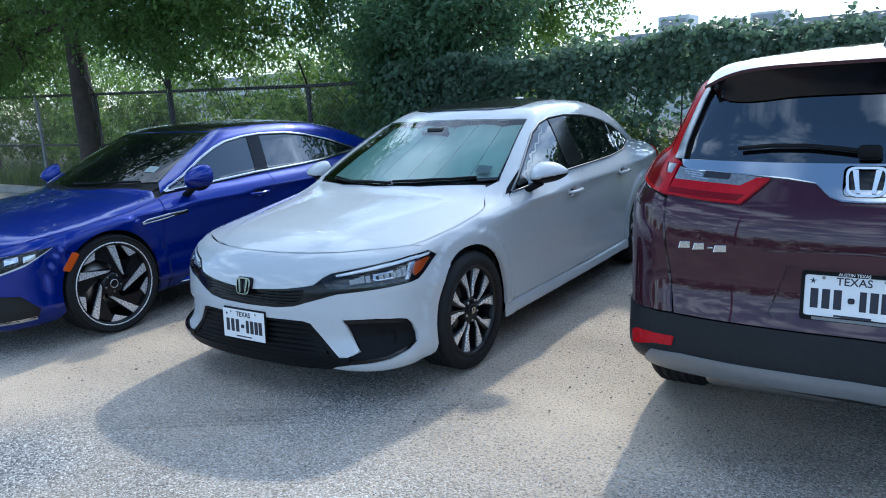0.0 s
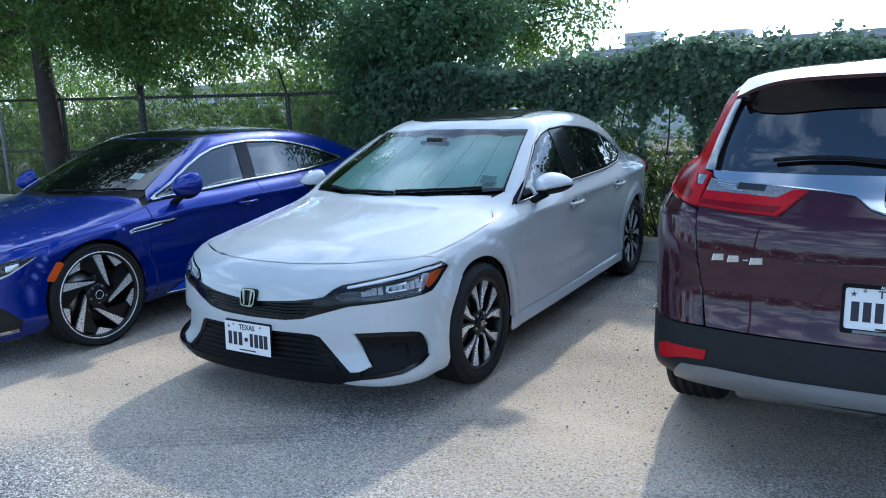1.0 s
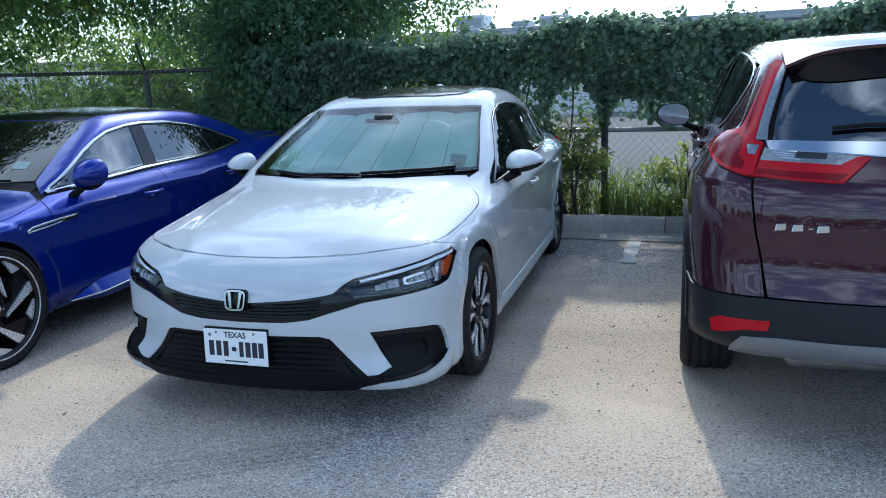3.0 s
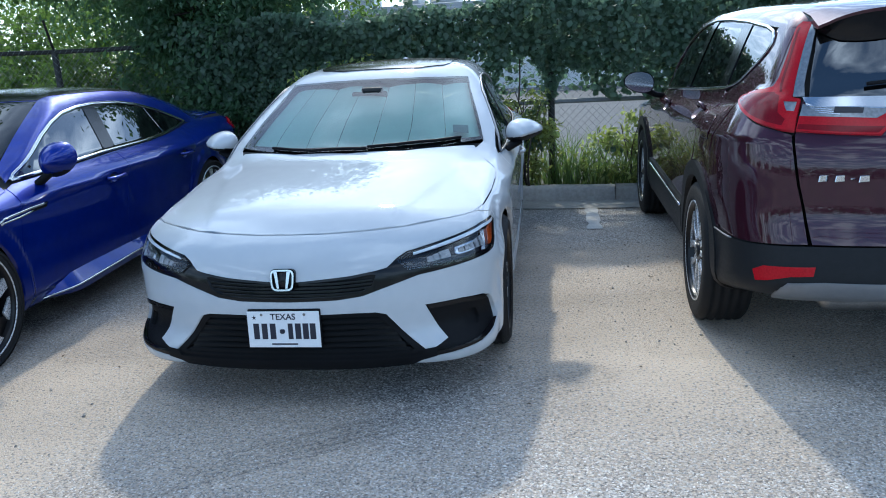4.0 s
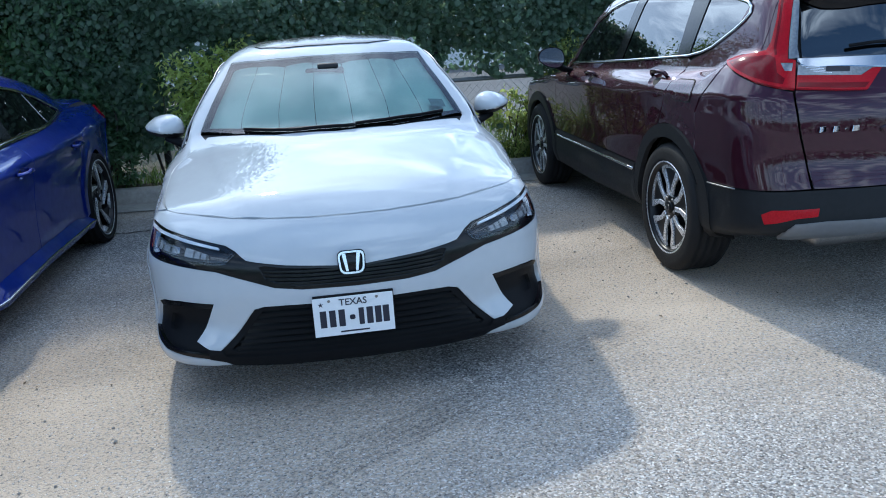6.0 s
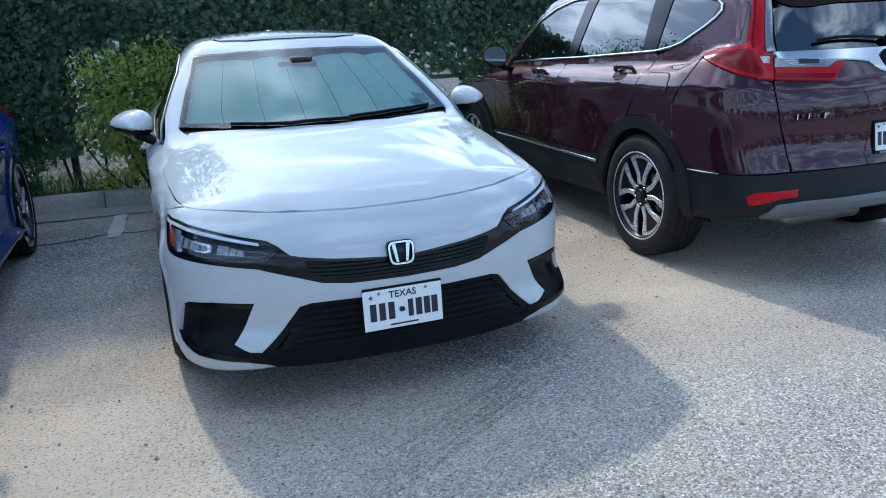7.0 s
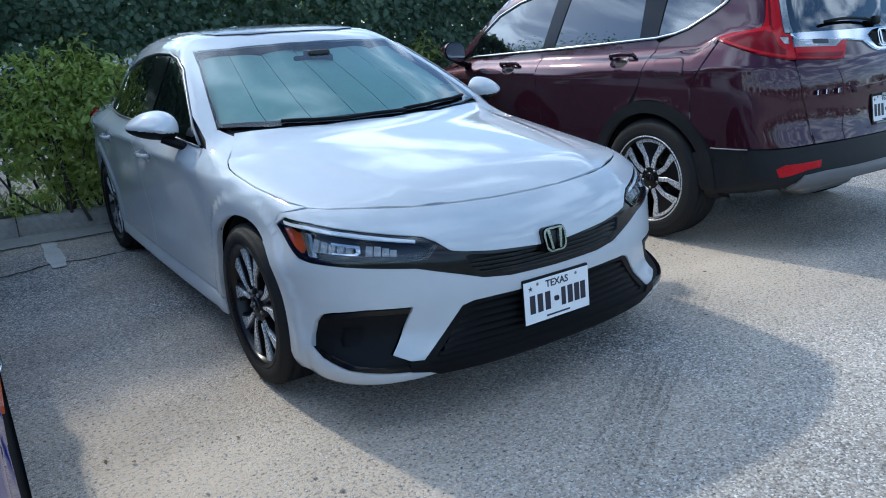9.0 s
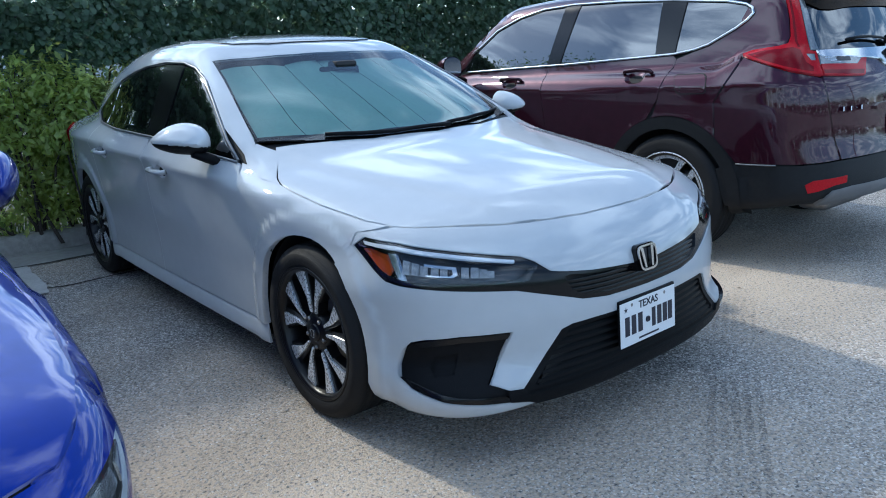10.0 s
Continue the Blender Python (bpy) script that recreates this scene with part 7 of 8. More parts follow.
def build_stones():
    octa = np.array([(1, 0, 0), (-1, 0, 0), (0, 1, 0), (0, -1, 0), (0, 0, 0.7), (0, 0, -0.5)], float)
    tri = np.array([(0, 2, 4), (2, 1, 4), (1, 3, 4), (3, 0, 4), (2, 0, 5), (1, 2, 5), (3, 1, 5), (0, 3, 5)])
    n = 3600
    c = np.stack([rng.uniform(-7.5, 2.0, n), rng.uniform(0.3, 6.9, n), np.zeros(n)], 1)
    # more of it between the parked cars and along the gutter
    m = 900
    c = np.concatenate([c, np.stack([rng.normal(-1.45, 0.35, m), rng.uniform(3.4, 6.6, m), np.zeros(m)], 1)])
    s = rng.gamma(2.0, 0.0011, len(c)) + 0.0015
    s = np.minimum(s, 0.010)
    a = rng.uniform(0, 6.28, len(c))
    st = s[:, None] * rng.uniform(0.6, 1.4, (len(c), 3))
    v = octa[None] * st[:, None]
    x = v[..., 0] * np.cos(a)[:, None] - v[..., 1] * np.sin(a)[:, None]
    y = v[..., 0] * np.sin(a)[:, None] + v[..., 1] * np.cos(a)[:, None]
    v = np.stack([x, y, v[..., 2] + st[:, None, 2] * 0.4], -1) + c[:, None]
    t = tri[None] + (np.arange(len(c)) * 6)[:, None, None]
    tagged(put("gravel", raw_mesh("gravel", v.reshape(-1, 3), t.reshape(-1, 3), STONE)), "loose pale grit scattered on the asphalt", "gravel", kind="stuff")


LEAF_V = np.array([(0, 0, 0), (-0.46, 0.42, 0.10), (0, 1.0, -0.06), (0.46, 0.42, 0.10), (0, 0.45, 0.0), (-0.28, 0.80, 0.04), (0.28, 0.80, 0.04)])
LEAF_T = np.array([(0, 4, 1), (1, 4, 5), (4, 2, 5), (0, 3, 4), (3, 6, 4), (4, 6, 2)])
SLIM_V = np.array([(0, 0, 0), (-0.24, 0.5, 0.06), (0, 1.0, -0.05), (0.24, 0.5, 0.06)])
SLIM_T = np.array([(0, 2, 1), (0, 3, 2)])


def leaf_cloud(name, pos, aim, size, mat, shape="broad"):
    """Leaves at pos whose faces look roughly along aim, their tips hanging."""
    base, tri = (LEAF_V, LEAF_T) if shape == "broad" else (SLIM_V, SLIM_T)
    n = len(pos)
    nrm = aim + rng.normal(0, 0.55, (n, 3))
    nrm /= np.linalg.norm(nrm, axis=1)[:, None]
    down = np.array([0, 0, -1.0]) + rng.normal(0, 0.65, (n, 3))
    up = down - (down * nrm).sum(1)[:, None] * nrm
    up /= np.maximum(np.linalg.norm(up, axis=1), 1e-6)[:, None]
    side = np.cross(up, nrm)
    s = (size * rng.uniform(0.55, 1.3, n))[:, None, None]
    b = base[None] * s
    v = pos[:, None] + b[..., :1] * side[:, None] + b[..., 1:2] * up[:, None] + b[..., 2:] * nrm[:, None]
    t = tri[None] + (np.arange(n) * len(base))[:, None, None]
    return raw_mesh(name, v.reshape(-1, 3), t.reshape(-1, 3), mat)


def clumps(n, centre, radii, count, spread, shell=0.55):
    """Leaf places gathered in clumps through a rounded mass with gaps; also the way each looks out."""
    d = rng.normal(0, 1, (count, 3))
    d /= np.linalg.norm(d, axis=1)[:, None]
    r = shell + (1 - shell) * rng.random(count) ** 0.5
    wob = 1 + 0.22 * np.sin(d[:, 0] * 5 + centre[0]) * np.cos(d[:, 2] * 4 + centre[1])
    c = np.array(centre) + d * (r * wob)[:, None] * np.array(radii)
    k = rng.integers(0, count, n)
    p = c[k] + rng.normal(0, 1, (n, 3)) * spread * rng.uniform(0.5, 1.2, count)[k, None]
    aim = d[k] * 0.5 + np.array([0, 0, 0.75])
    return p, aim


def limb(verts, faces, a, b, r0, r1, sides=8, bend=0.1, steps=6):
    a, b = Vector(a), Vector(b)
    ax = (b - a).normalized()
    u = ax.orthogonal().normalized()
    w = ax.cross(u)
    off = Vector(rng.normal(0, bend, 3))
    s0 = len(verts)
    for i in range(steps + 1):
        t = i / steps
        c = a.lerp(b, t) + off * math.sin(math.pi * t)
        r = r0 + (r1 - r0) * t
        for k in range(sides):
            q = 2 * math.pi * k / sides
            verts.append(c + (u * math.cos(q) + w * math.sin(q)) * r * (1 + 0.07 * math.sin(3 * q + 5 * t)))
    for i in range(steps):
        for k in range(sides):
            j = (k + 1) % sides
            faces.append((s0 + i * sides + k, s0 + i * sides + j, s0 + (i + 1) * sides + j, s0 + (i + 1) * sides + k))


def tree(name, foot, r, fork, masses, mat, leaf, label, shape="slim", lean=(0, 0)):
    """A trunk with limbs into each leafy mass. masses: centre, radii, leaves, clumps, spread."""
    t = empty(name, Matrix.Translation(foot), label, "tree", "trees along the fence")
    v, f = [], []
    top = Vector((lean[0], lean[1], fork))
    limb(v, f, (0, 0, -0.1), (0, 0, 0.25), r * 1.5, r * 1.08, 12, 0.0, 3)
    limb(v, f, (0, 0, 0.25), top, r * 1.08, r * 0.72, 12, 0.05, 8)
    pts, aims = [], []
    for centre, radii, n, count, spread in masses:
        c = Vector(centre) - Vector(foot)
        limb(v, f, top - Vector((0, 0, rng.uniform(0, 0.3))), c, r * 0.42, 0.02, 7, 0.25, 7)
        for _ in range(5):
            e = c + Vector(rng.normal(0, 0.45, 3) * np.array(radii))
            limb(v, f, top.lerp(c, rng.uniform(0.45, 0.85)), e, 0.035, 0.008, 5, 0.12, 4)
        p, a = clumps(n, centre, radii, count, spread)
        pts.append(p - np.array(foot))
        aims.append(a)
    put("trunk", mesh_of("trunk", v, f, BARK), t, "grey-brown bark")
    pts, aims = np.concatenate(pts), np.concatenate(aims)
    put("crown", leaf_cloud("crown", pts, aims, leaf, mat, shape), t, "green leaves with gaps of light")
    return t


def build_fence():
    fen = tagged(empty("chain_link_fence", Matrix.Translation((0, FENCE_Y, 0)), "chain-link fence on dark pipe posts, partly overgrown", "fence"), kind="structure")

    def top_z(x):
        return 1.66 + 0.024 * max(0, -6.5 - x)
    posts = [-22.0, -18.6, -15.22, -13.0, -10.72, -7.52, -4.8, -2.11, 0.6, 3.3, 6.0]
    for x in posts:
        mat = GALV if x in (-15.22,) else RUSTY
        part("post", tube_bm((x, 0, 0.0), (x, 0, top_z(x) + (0.65 if x == -10.72 else 0.02)), 0.034 if x != -10.72 else 0.05, sides=14), mat, fen)
        if x < -6:
            part("barb_arm", tube_bm((x, 0, top_z(x)), (x + 0.10, -0.22, top_z(x) + 0.32), 0.014, sides=8), mat, fen)
    for a, b in zip(posts[:-1], posts[1:]):
        part("top_rail", tube_bm((a, 0.0, top_z(a)), (b, 0.0, top_z(b)), 0.024, sides=10), RUSTY, fen)
        part("mid_rail", tube_bm((a, 0.012, 0.92), (b, 0.012, 0.92), 0.022, sides=10), GALV if b > -2.5 else RUSTY, fen)
        if b < -6:
            for k in range(3):
                part("barbed_wire", tube_bm((a + 0.03 * k, -0.07 * (k + 1), top_z(a) + 0.10 * (k + 1)), (b + 0.03 * k, -0.07 * (k + 1), top_z(b) + 0.10 * (k + 1)), 0.0025, sides=4), GALV, fen)
    # woven wire as two sets of slanting strands
    v, t = [], []
    pitch, r = 0.075, 0.0017
    for k, x0 in enumerate(np.arange(-23.5, 6.2, pitch)):
        for s in (1, -1):
            z0, z1 = 0.13, top_z(x0)
            a, b = np.array([x0, 0.004 * s - 0.03, z0]), np.array([x0 + s * (z1 - z0) * 0.98, 0.004 * s - 0.03, z1])
            off = [np.array([r, 0, r * 0.4]), np.array([-r, 0, r * 0.4]), np.array([0, r * 1.4, -r * 0.4])]
            i0 = len(v)
            v += [a + o for o in off] + [b + o for o in off]
            for i in range(3):
                j = (i + 1) % 3
                t += [(i0 + i, i0 + j, i0 + 3 + j), (i0 + i, i0 + 3 + j, i0 + 3 + i)]
    w = put("wire_mesh", raw_mesh("wire_mesh", np.array(v), np.array(t), GALV), fen, "grey woven wire")
    w["kind"] = "stuff"


def hedge_top(x):
    return 1.87 + 0.05 * np.sin(x * 2.1) + 0.04 * np.sin(x * 5.3 + 1) + 0.012 * (x + 3)


def build_ivy():
    """Creeper over the fence: leaves shingled on its face, thinner round the gap, a ragged top."""
    n = 64000
    x = rng.uniform(-6.0, 4.5, n)
    z = rng.uniform(0.12, 1, n) ** 0.8
    top = hedge_top(x)
    z = 0.15 + z * (top - 0.15)
    bulge = 0.10 + 0.10 * np.sin(x * 1.9 + 2 * z) * np.sin(z * 3.1 + x) + 0.16 * np.clip((z - 1.1) / 0.8, 0, 1)
    y = FENCE_Y - bulge - rng.random(n) ** 2 * 0.12 + rng.normal(0, 0.03, n)
    # the gaps through which the wire shows
    gap = ((x + 1.75) / 0.62) ** 2 + ((z - 0.72) / 0.42) ** 2 < 1 + 0.35 * np.sin(x * 9) + 0.3 * np.sin(z * 11)
    gap2 = ((x + 2.40) / 0.22) ** 2 + ((z - 1.10) / 0.28) ** 2 < 1
    gap3 = ((x + 3.50) / 0.16) ** 2 + ((z - 1.24) / 0.10) ** 2 < 1
    thin = (rng.random(n) < 0.45) & (z < 1.25) & (x > -2.7) & (x < -0.7)
    thin |= (rng.random(n) < 0.72) & (z < 1.30 + 0.15 * np.sin(x * 4)) & (x > -4.7) & (x < -2.7)
    # it thins out towards the dark tree
    thin |= rng.random(n) < np.clip((-5.2 - x) / 0.8, 0, 0.95)
    keep = ~(gap | gap2 | gap3 | thin)
    p = np.stack([x, y, z], 1)[keep]
    aim = np.tile([0, -0.75, 0.45], (len(p), 1))
    # trailing ends and shoots above the top
    m = 2600
    sx = rng.uniform(-4.5, 4.5, 90)
    k = rng.integers(0, 90, m)
    h = rng.random(m) ** 1.6
    q = np.stack([sx[k] + rng.normal(0, 0.06, m), FENCE_Y - 0.05 + rng.normal(0, 0.07, m), hedge_top(sx[k]) - 0.03 + h * rng.uniform(0.04, 0.20, 90)[k]], 1)
    # back layer so that the face has depth
    n2 = 9000
    bx, bz = rng.uniform(-6.0, 4.5, n2), rng.uniform(1.0, 1.0, n2)
    bz = 1.0 + rng.random(n2) * (hedge_top(bx) - 1.0)
    bk = np.stack([bx, FENCE_Y + 0.08 + rng.random(n2) * 0.25, bz], 1)
    v, f = [], []
    for x0 in np.arange(-5.9, 4.4, 0.27):
        if -2.5 < x0 < -1.2:
            continue
        limb(v, f, (x0, FENCE_Y - 0.03, 0.05), (x0 + rng.normal(0, 0.25), FENCE_Y - 0.05, 1.8), 0.014, 0.006, 5, 0.10, 8)
    ivy = empty("ivy_hedge", Matrix.Translation((0, FENCE_Y, 0)), "dark green creeper covering the chain-link fence", "hedge")
    ivy["kind"] = "stuff"
    o = np.array([0, FENCE_Y, 0])
    put("branchwork", mesh_of("branchwork", [Vector(a) - Vector(o) for a in v], f, BARK), ivy)
    allp = np.concatenate([p, q, bk]) - o
    alla = np.concatenate([aim, np.tile([0, -0.4, 0.8], (m, 1)), np.tile([0, 0.4, 0.7], (n2, 1))])
    put("leaves", leaf_cloud("leaves", allp, alla, 0.057, LEAF_IVY), ivy)


def shrub(name, centre, radii, n, mat, leaf, label, shape="slim"):
    foot = (centre[0], centre[1], 0.1)
    s = empty(name, Matrix.Translation(foot), label, "shrub", "shrubs by the fence")
    v, f = [], []
    for _ in range(9):
        e = (rng.normal(0, 0.4) * radii[0], rng.normal(0, 0.3) * radii[1], (centre[2] - 0.1) + rng.uniform(0.2, 0.9) * radii[2])
        limb(v, f, (rng.normal(0, 0.06), rng.normal(0, 0.05), -0.05), e, 0.014, 0.004, 5, 0.08, 5)
    put("branchwork", mesh_of("branchwork", v, f, BARK), s)
    p, a = clumps(n, centre, radii, max(12, n // 45), 0.09 * max(0.6, radii[2]), 0.2)
    p = p[p[:, 2] > 0.12]
    a = a[: len(p)]
    put("leaves", leaf_cloud("leaves", p - np.array(foot), a, leaf, mat, shape), s)
    return s


def weeds(name, x0, x1, y0, y1, n, tall, mat, label):
    bx, by = rng.uniform(x0, x1, n), rng.uniform(y0, y1, n)
    h = tall * rng.uniform(0.4, 1.1, n)
    lean = rng.normal(0, 0.45, (n, 2)) * h[:, None]
    wv = rng.normal(0, 1, (n, 2))
    wv = wv / np.linalg.norm(wv, axis=1)[:, None] * 0.006
    z0 = np.full(n, 0.10)
    v = np.stack([
        np.stack([bx - wv[:, 0], by - wv[:, 1], z0], 1), np.stack([bx + wv[:, 0], by + wv[:, 1], z0], 1),
        np.stack([bx + lean[:, 0] * 0.35 - wv[:, 0], by + lean[:, 1] * 0.35 - wv[:, 1], z0 + h * 0.6], 1),
        np.stack([bx + lean[:, 0] * 0.35 + wv[:, 0], by + lean[:, 1] * 0.35 + wv[:, 1], z0 + h * 0.6], 1),
        np.stack([bx + lean[:, 0], by + lean[:, 1], z0 + h], 1)], 1)
    t = np.array([(0, 1, 3), (0, 3, 2), (2, 3, 4)])[None] + (np.arange(n) * 5)[:, None, None]
    tagged(put(name, raw_mesh(name, v.reshape(-1, 3), t.reshape(-1, 3), mat)), label, "weeds", kind="stuff")


def build_plants():
    # tree with the bare trunk in front of the fence
    tree("tree", (-13.05, 7.2, 0.1), 0.165, 3.1, [
        ((-13.2, 7.9, 3.8), (2.6, 2.2, 1.0), 14000, 240, 0.20), ((-10.4, 6.9, 3.4), (2.4, 1.8, 0.9), 14000, 220, 0.18), ((-8.3, 7.1, 3.15), (1.7, 1.3, 0.8), 10000, 170, 0.17),
        ((-15.8, 6.8, 3.3), (2.0, 1.8, 1.0), 12000, 190, 0.20), ((-7.4, 5.9, 3.35), (1.5, 1.2, 0.5), 5200, 110, 0.17), ((-9.4, 6.9, 2.55), (1.7, 0.9, 0.55), 6500, 110, 0.15), ((-14.9, 6.7, 2.6), (1.6, 1.2, 0.6), 5500, 95, 0.16), ((-11.5, 7.9, 2.8), (1.3, 0.9, 0.5), 3500, 70, 0.15)],
        LEAF_TREE, 0.085, "leafy tree with a dark bare trunk by the fence")
    # high crown over the stalls
    tree("tree", (-15.6, 8.6, 0.1), 0.22, 3.2, [
        ((-13.0, 5.8, 5.6), (3.2, 2.8, 1.5), 17000, 320, 0.26), ((-16.8, 4.6, 5.2), (3.0, 2.6, 1.7), 12000, 230, 0.26), ((-19.5, 6.4, 5.4), (3.0, 2.6, 1.7), 8000, 170, 0.26), ((-11.2, 7.6, 5.2), (2.4, 2.0, 1.2), 7000, 150, 0.24), ((-10.4, 5.0, 4.9), (2.2, 1.8, 0.9), 10000, 210, 0.22)],
        LEAF_TREE, 0.15, "tall leafy tree spreading over the car park edge")
    # more crowns further along the fence
    tree("tree", (-19.6, 8.2, 0.1), 0.2, 2.2, [
        ((-18.3, 7.4, 3.1), (2.4, 1.9, 1.3), 8000, 170, 0.22), ((-21.5, 7.8, 2.9), (2.6, 2.0, 1.5), 8000, 170, 0.24), ((-24.5, 8.4, 2.7), (2.6, 2.0, 1.6), 7000, 150, 0.24)],
        LEAF_TREE, 0.12, "leafy tree with low spreading branches by the fence")
    # dense dark tree that leans over the fence
    tree("tree", (-5.9, 8.05, 0.1), 0.16, 1.5, [
        ((-5.6, 7.9, 2.2), (1.05, 0.7, 1.0), 5600, 120, 0.15), ((-4.9, 8.0, 2.75), (0.85, 0.7, 0.75), 3600, 80, 0.14), ((-6.9, 8.2, 2.7), (1.2, 0.7, 0.9), 5000, 110, 0.16),
        ((-6.2, 8.3, 3.1), (1.6, 1.0, 0.6), 4500, 100, 0.18), ((-5.9, 7.5, 1.35), (0.75, 0.32, 0.75), 6500, 130, 0.13), ((-5.7, 7.4, 2.1), (0.8, 0.4, 0.6), 5000, 110, 0.13)],
        LEAF_DARK, 0.085, "dense dark green tree overgrowing the fence")
    # lighter tree behind the creeper, its crown against the sky
    tree("tree", (-6.2, 10.4, 0.1), 0.15, 2.0, [
        ((-5.7, 10.2, 3.1), (1.4, 1.2, 0.95), 6500, 150, 0.16), ((-4.85, 9.9, 2.75), (0.75, 0.8, 0.65), 2800, 70, 0.13), ((-7.6, 10.6, 3.3), (2.0, 1.4, 0.9), 7000, 150, 0.20), ((-9.6, 10.9, 3.2), (1.6, 1.2, 1.1), 5000, 120, 0.20)],
        LEAF_LIGHT, 0.075, "light green tree standing behind the fence")
    for c, r, n in (((-9.2, 9.1, 0.9), (1.1, 0.8, 0.85), 5500), ((-11.3, 9.4, 0.85), (1.2, 0.9, 0.75), 5500), ((-13.8, 9.2, 1.1), (1.3, 0.9, 0.9), 6000), ((-16.2, 9.0, 0.9), (1.3, 0.9, 0.9), 6000), ((-18.8, 9.2, 1.2), (1.5, 1.0, 1.1), 5500), ((-21.8, 8.7, 1.1), (1.9, 0.9, 1.1), 6000), ((-25.4, 8.5, 1.2), (2.0, 1.0, 1.2), 6000), ((-29.4, 8.3, 1.2), (2.2, 1.0, 1.2), 6000), ((-7.6, 8.3, 0.85), (1.0, 0.45, 0.85), 5000), ((-6.6, 8.3, 0.95), (0.6, 0.4, 0.85), 2800)):
        shrub("shrub", c, r, n, LEAF_LIGHT, 0.10, "sunlit light green shrub behind the fence")
    for c, r, n in (((-15.0, 12.5, 2.0), (3.0, 1.6, 2.0), 9000), ((-20.5, 12.0, 2.2), (3.4, 1.8, 2.2), 9000), ((-11.2, 14.0, 1.5), (2.2, 1.4, 1.5), 6000), ((-26, 13.0, 2.4), (4.0, 2.0, 2.4), 8000), ((-33, 13.0, 2.4), (4.0, 2.0, 2.4), 7000), ((-18, 19, 2.2), (5, 2, 2.2), 7000), ((-29, 20, 2.2), (6, 2, 2.4), 7000), ((-9.0, 17.0, 1.2), (2.5, 1.4, 1.3), 4500), ((-7.4, 12.6, 1.7), (2.2, 1.1, 1.7), 7000), ((-10.6, 12.2, 1.6), (2.2, 1.1, 1.7), 7000)):
        shrub("shrub", c, r, n, LEAF_LIGHT, 0.13, "tall green thicket behind the fence")
    # growth at the foot of the creeper
    for c, r, n in (((-1.30, 7.36, 0.42), (0.50, 0.14, 0.36), 2200), ((-2.42, 7.27, 0.60), (0.42, 0.14, 0.50), 2000), ((-3.45, 7.20, 0.70), (0.45, 0.16, 0.60), 4200), ((-4.15, 7.14, 0.74), (0.50, 0.17, 0.66), 5600), ((-3.85, 7.10, 0.85), (0.45, 0.16, 0.45), 3000), ((-2.95, 7.22, 0.62), (0.35, 0.14, 0.54), 3000), ((-0.75, 7.28, 0.75), (0.4, 0.15, 0.65), 2600), ((-0.3, 7.28, 0.45), (0.5, 0.15, 0.4), 1800)):
        shrub("shrub", c, r, n, LEAF_WEED, 0.066, "light green weedy shrub behind the kerb")
    shrub("shrub", (-5.4, 7.2, 0.75), (0.65, 0.2, 0.65), 5200, LEAF_DARK, 0.07, "dark green shrub behind the kerb")
    weeds("weeds", -8, 3, 7.20, 7.46, 2000, 0.24, GRASS, "thin pale green weeds along the kerb")
    weeds("weeds", -2.2, -0.9, 7.30, 7.60, 380, 0.55, GRASS, "tall grassy weeds against the wire")
    weeds("weeds", -24, -7, 7.22, 9.5, 5200, 0.40, GRASS, "rough grass under the fence")
    # fallen leaves and scraps on the ground
    n = 150
    p = np.stack([rng.uniform(-7, 1.5, n), rng.uniform(0.6, 6.9, n), np.full(n, 0.006)], 1)
    p[:70, :2] = np.stack([rng.normal(-1.25, 0.30, 70), rng.normal(5.0, 0.5, 70)], 1)
    me = leaf_cloud("fallen_leaves", p, np.tile([0, 0, 3.0], (n, 1)), 0.022, DEAD_LEAF, "slim")
    tagged(put("fallen_leaves", me), "dry brown leaf scraps lying on the asphalt", "leaf litter", kind="stuff")


# ---------------------------------------------------------------- far things
def shed(name, x, y, w, d, h, label, wall, roof, units=()):
    b = empty(name, Matrix.Translation((x, y, 0)), label, "building")
    v, f = [], []
    n = int(w / 0.3)
    for i in range(n + 1):
        xx = -w / 2 + w * i / n
        off = 0.03 if i % 2 else 0.0
        v += [(xx, -d / 2 - off, 0), (xx, -d / 2 - off, h)]
    f = [(2 * i, 2 * i + 2, 2 * i + 3, 2 * i + 1) for i in range(n)]
    put("wall", mesh_of("wall", v, f, wall, False), b)
    part("core", box_bm((w - 0.1, d - 0.1, h - 0.05), (0, 0, h / 2 - 0.03)), wall, b, smooth=False)
    part("roof", box_bm((w + 0.5, d + 0.5, 0.22), (0, 0, h + 0.11), 0.03), roof, b, smooth=False)
    part("gutter", box_bm((w + 0.5, 0.12, 0.12), (0, -d / 2 - 0.30, h - 0.02), 0.03), roof, b, smooth=False)
    for i in range(int(w // 3.5)):
        xx = -w / 2 + 2 + i * 3.5
        win = part("window", box_bm((1.2, 0.06, 0.9), (xx, -d / 2 - 0.05, h * 0.55), 0.01), GLASS_DARK, b, smooth=False)
    for ux, uy, uw, uh in units:
        u = part("roof_unit", box_bm((uw, 1.2, uh), (ux, uy, h + 0.22 + uh / 2), 0.04), METAL_WALL, b, smooth=False)
        part("unit_grille", box_bm((uw * 0.8, 0.03, uh * 0.55), (ux, uy - 0.62, h + 0.22 + uh / 2), 0.01), ROOF_GREY, u, smooth=False)
    return b


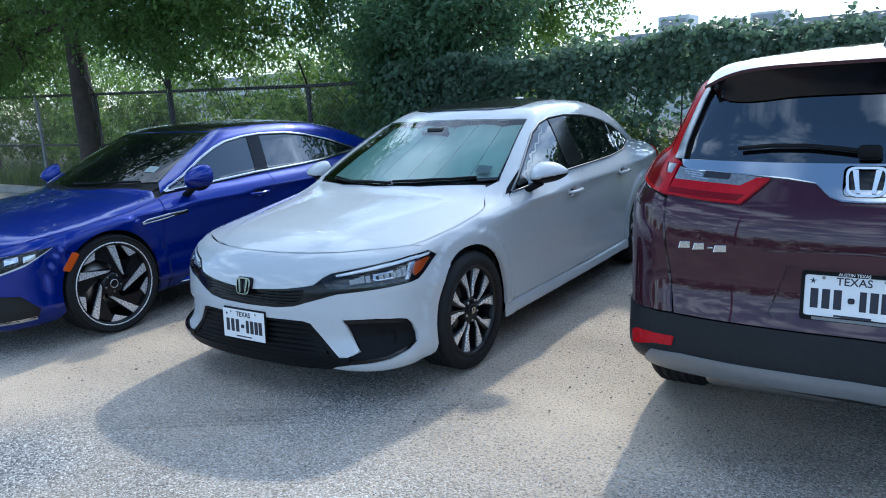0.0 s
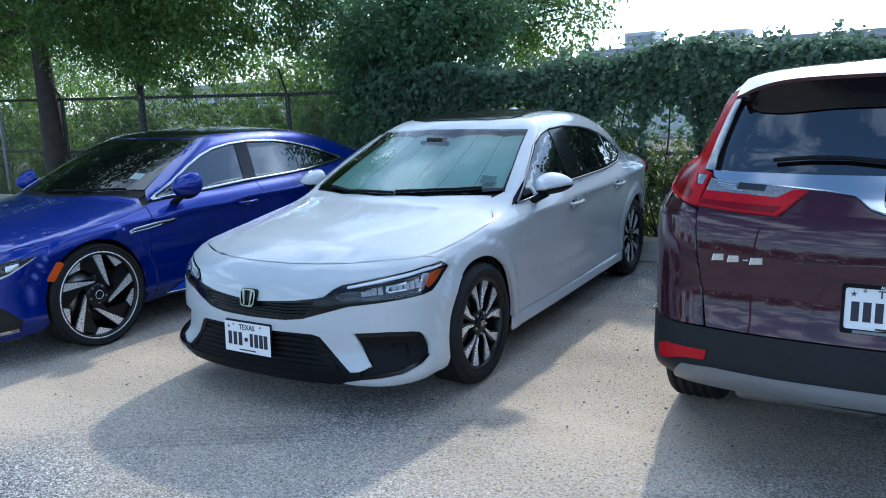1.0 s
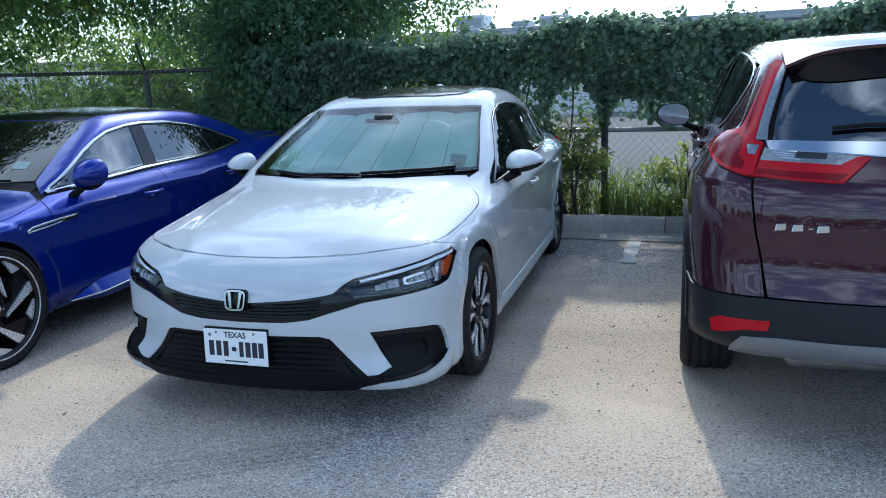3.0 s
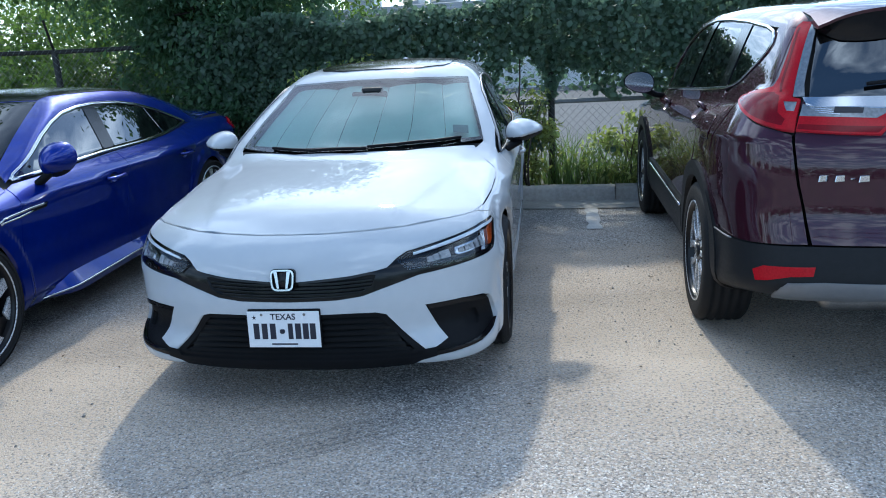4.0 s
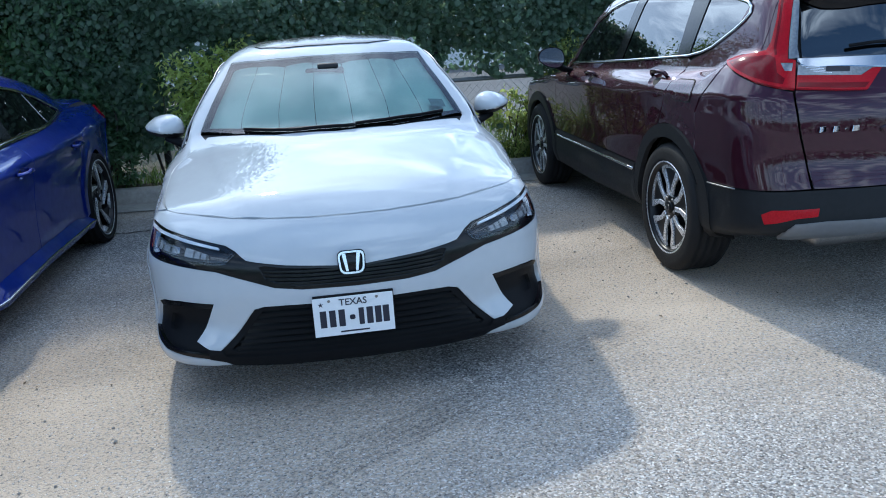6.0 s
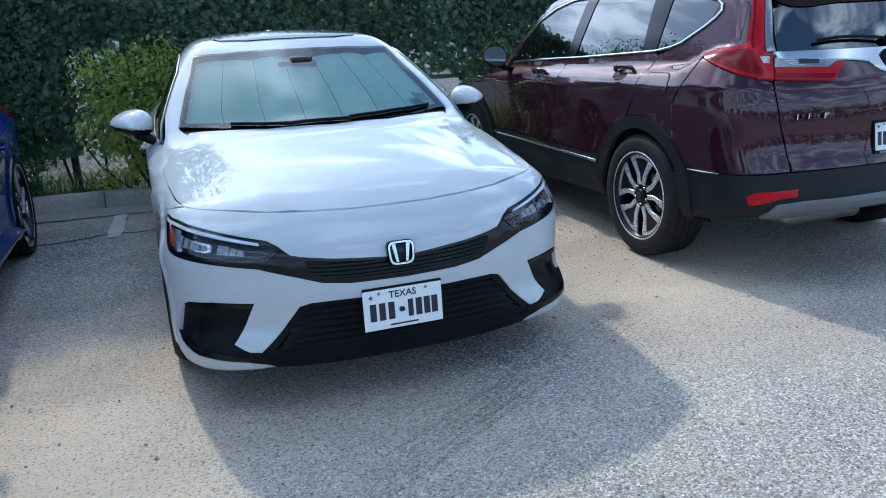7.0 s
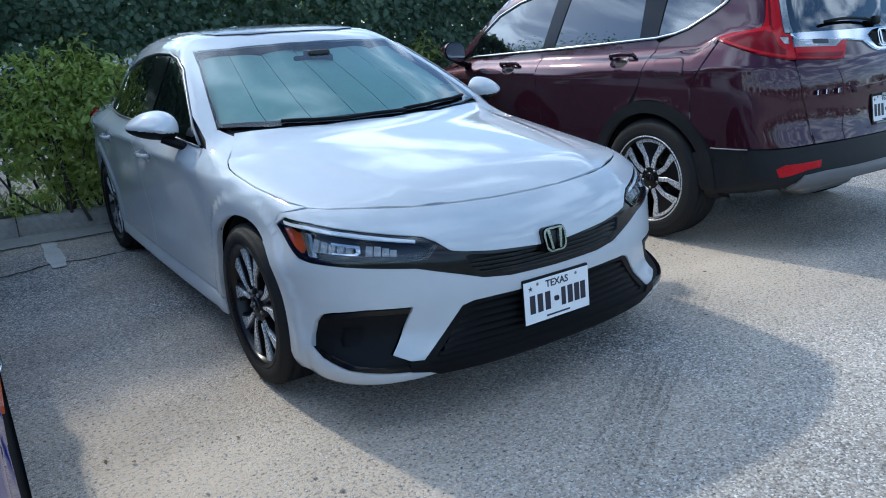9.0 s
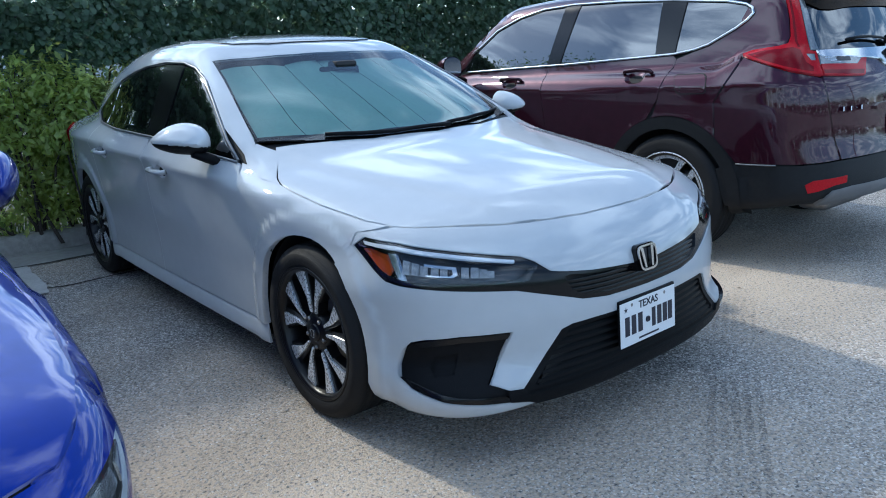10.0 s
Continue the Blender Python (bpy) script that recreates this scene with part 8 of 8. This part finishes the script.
def build_far():
    shed("warehouse", -2.5, 34, 21, 8, 3.2, "long pale low building behind the hedge", METAL_WALL, ROOF_GREY, [(-8.4, -3, 1.25, 0.62), (-6.2, -3.2, 0.7, 0.28), (-5.0, -2.6, 1.2, 0.45)])
    shed("shed", -40, 34, 14, 7, 3.0, "pale metal shed seen through the trees", METAL_WALL, ROOF_GREY)
    # the other side of the car park: trees, wires
    for i, (x, y, h) in enumerate(((-38, -26, 4.5), (-29, -30, 5.5), (-20, -27, 4.0), (-9, -33, 5.0), (1, -28, 4.2), (12, -31, 5.5), (24, -27, 5.0), (-36, -8, 4.0), (-38, 3, 4.2), (-33.5, -28, 4.2), (-24.5, -28, 4.6), (-14.5, -30, 4.3), (-4, -30, 3.9), (6.5, -29, 4.4), (18, -29, 4.6), (30, -25, 4.4), (34, -16, 4.2), (33, -6, 4.6), (34, 4, 4.0), (-37, -17, 4.6))):
        tree("tree", (x, y, 0), 0.22, h * 0.35, [((x, y, h * 0.62), (3.0, 2.4, h * 0.33), 1500, 60, 0.40), ((x + 1.8, y + 0.4, h * 0.5), (2.0, 1.8, h * 0.25), 900, 40, 0.36)], LEAF_DARK, 0.34, "round-topped tree across the car park")
    # unseen bushes, added to close the bright gaps under the crowns in reflections
    for i in range(13):
        x, y = -40 + i * 6.2, -24 - 3 * math.sin(i * 1.9)
        shrub("shrub", (x, y, 0.9), (3.6, 1.2, 0.9), 800, LEAF_DARK, 0.34, "low dark bushes across the car park, unseen, added to fill reflections")
    pw = empty("power_line", Matrix.Translation((0, -17, 0)), "overhead power line on wooden poles", "power line")
    for x in (-42, -12, 18, 48):
        part("pole", tube_bm((x, 0, 0), (x, 0, 9.5), 0.14, 0.10), BARK, pw)
        part("cross_arm", box_bm((0.1, 2.0, 0.12), (x, 0, 9.0)), BARK, pw, smooth=False)
    for y, z in ((-0.9, 9.1), (0.0, 9.2), (0.9, 9.1), (0.1, 7.6), (0.1, 7.2)):
        for x0 in (-42, -12, 18):
            pts = [(x0 + 30 * t, y, z - 0.8 * 4 * t * (1 - t)) for t in np.linspace(0, 1, 14)]
            ribbon("wire", pw, pts, 0.022, UNDERBODY, sides=4)


build_ground()
build_kerb()
build_markings()
build_tyre_track()
build_stones()
build_fence()
build_ivy()
build_plants()
build_far()
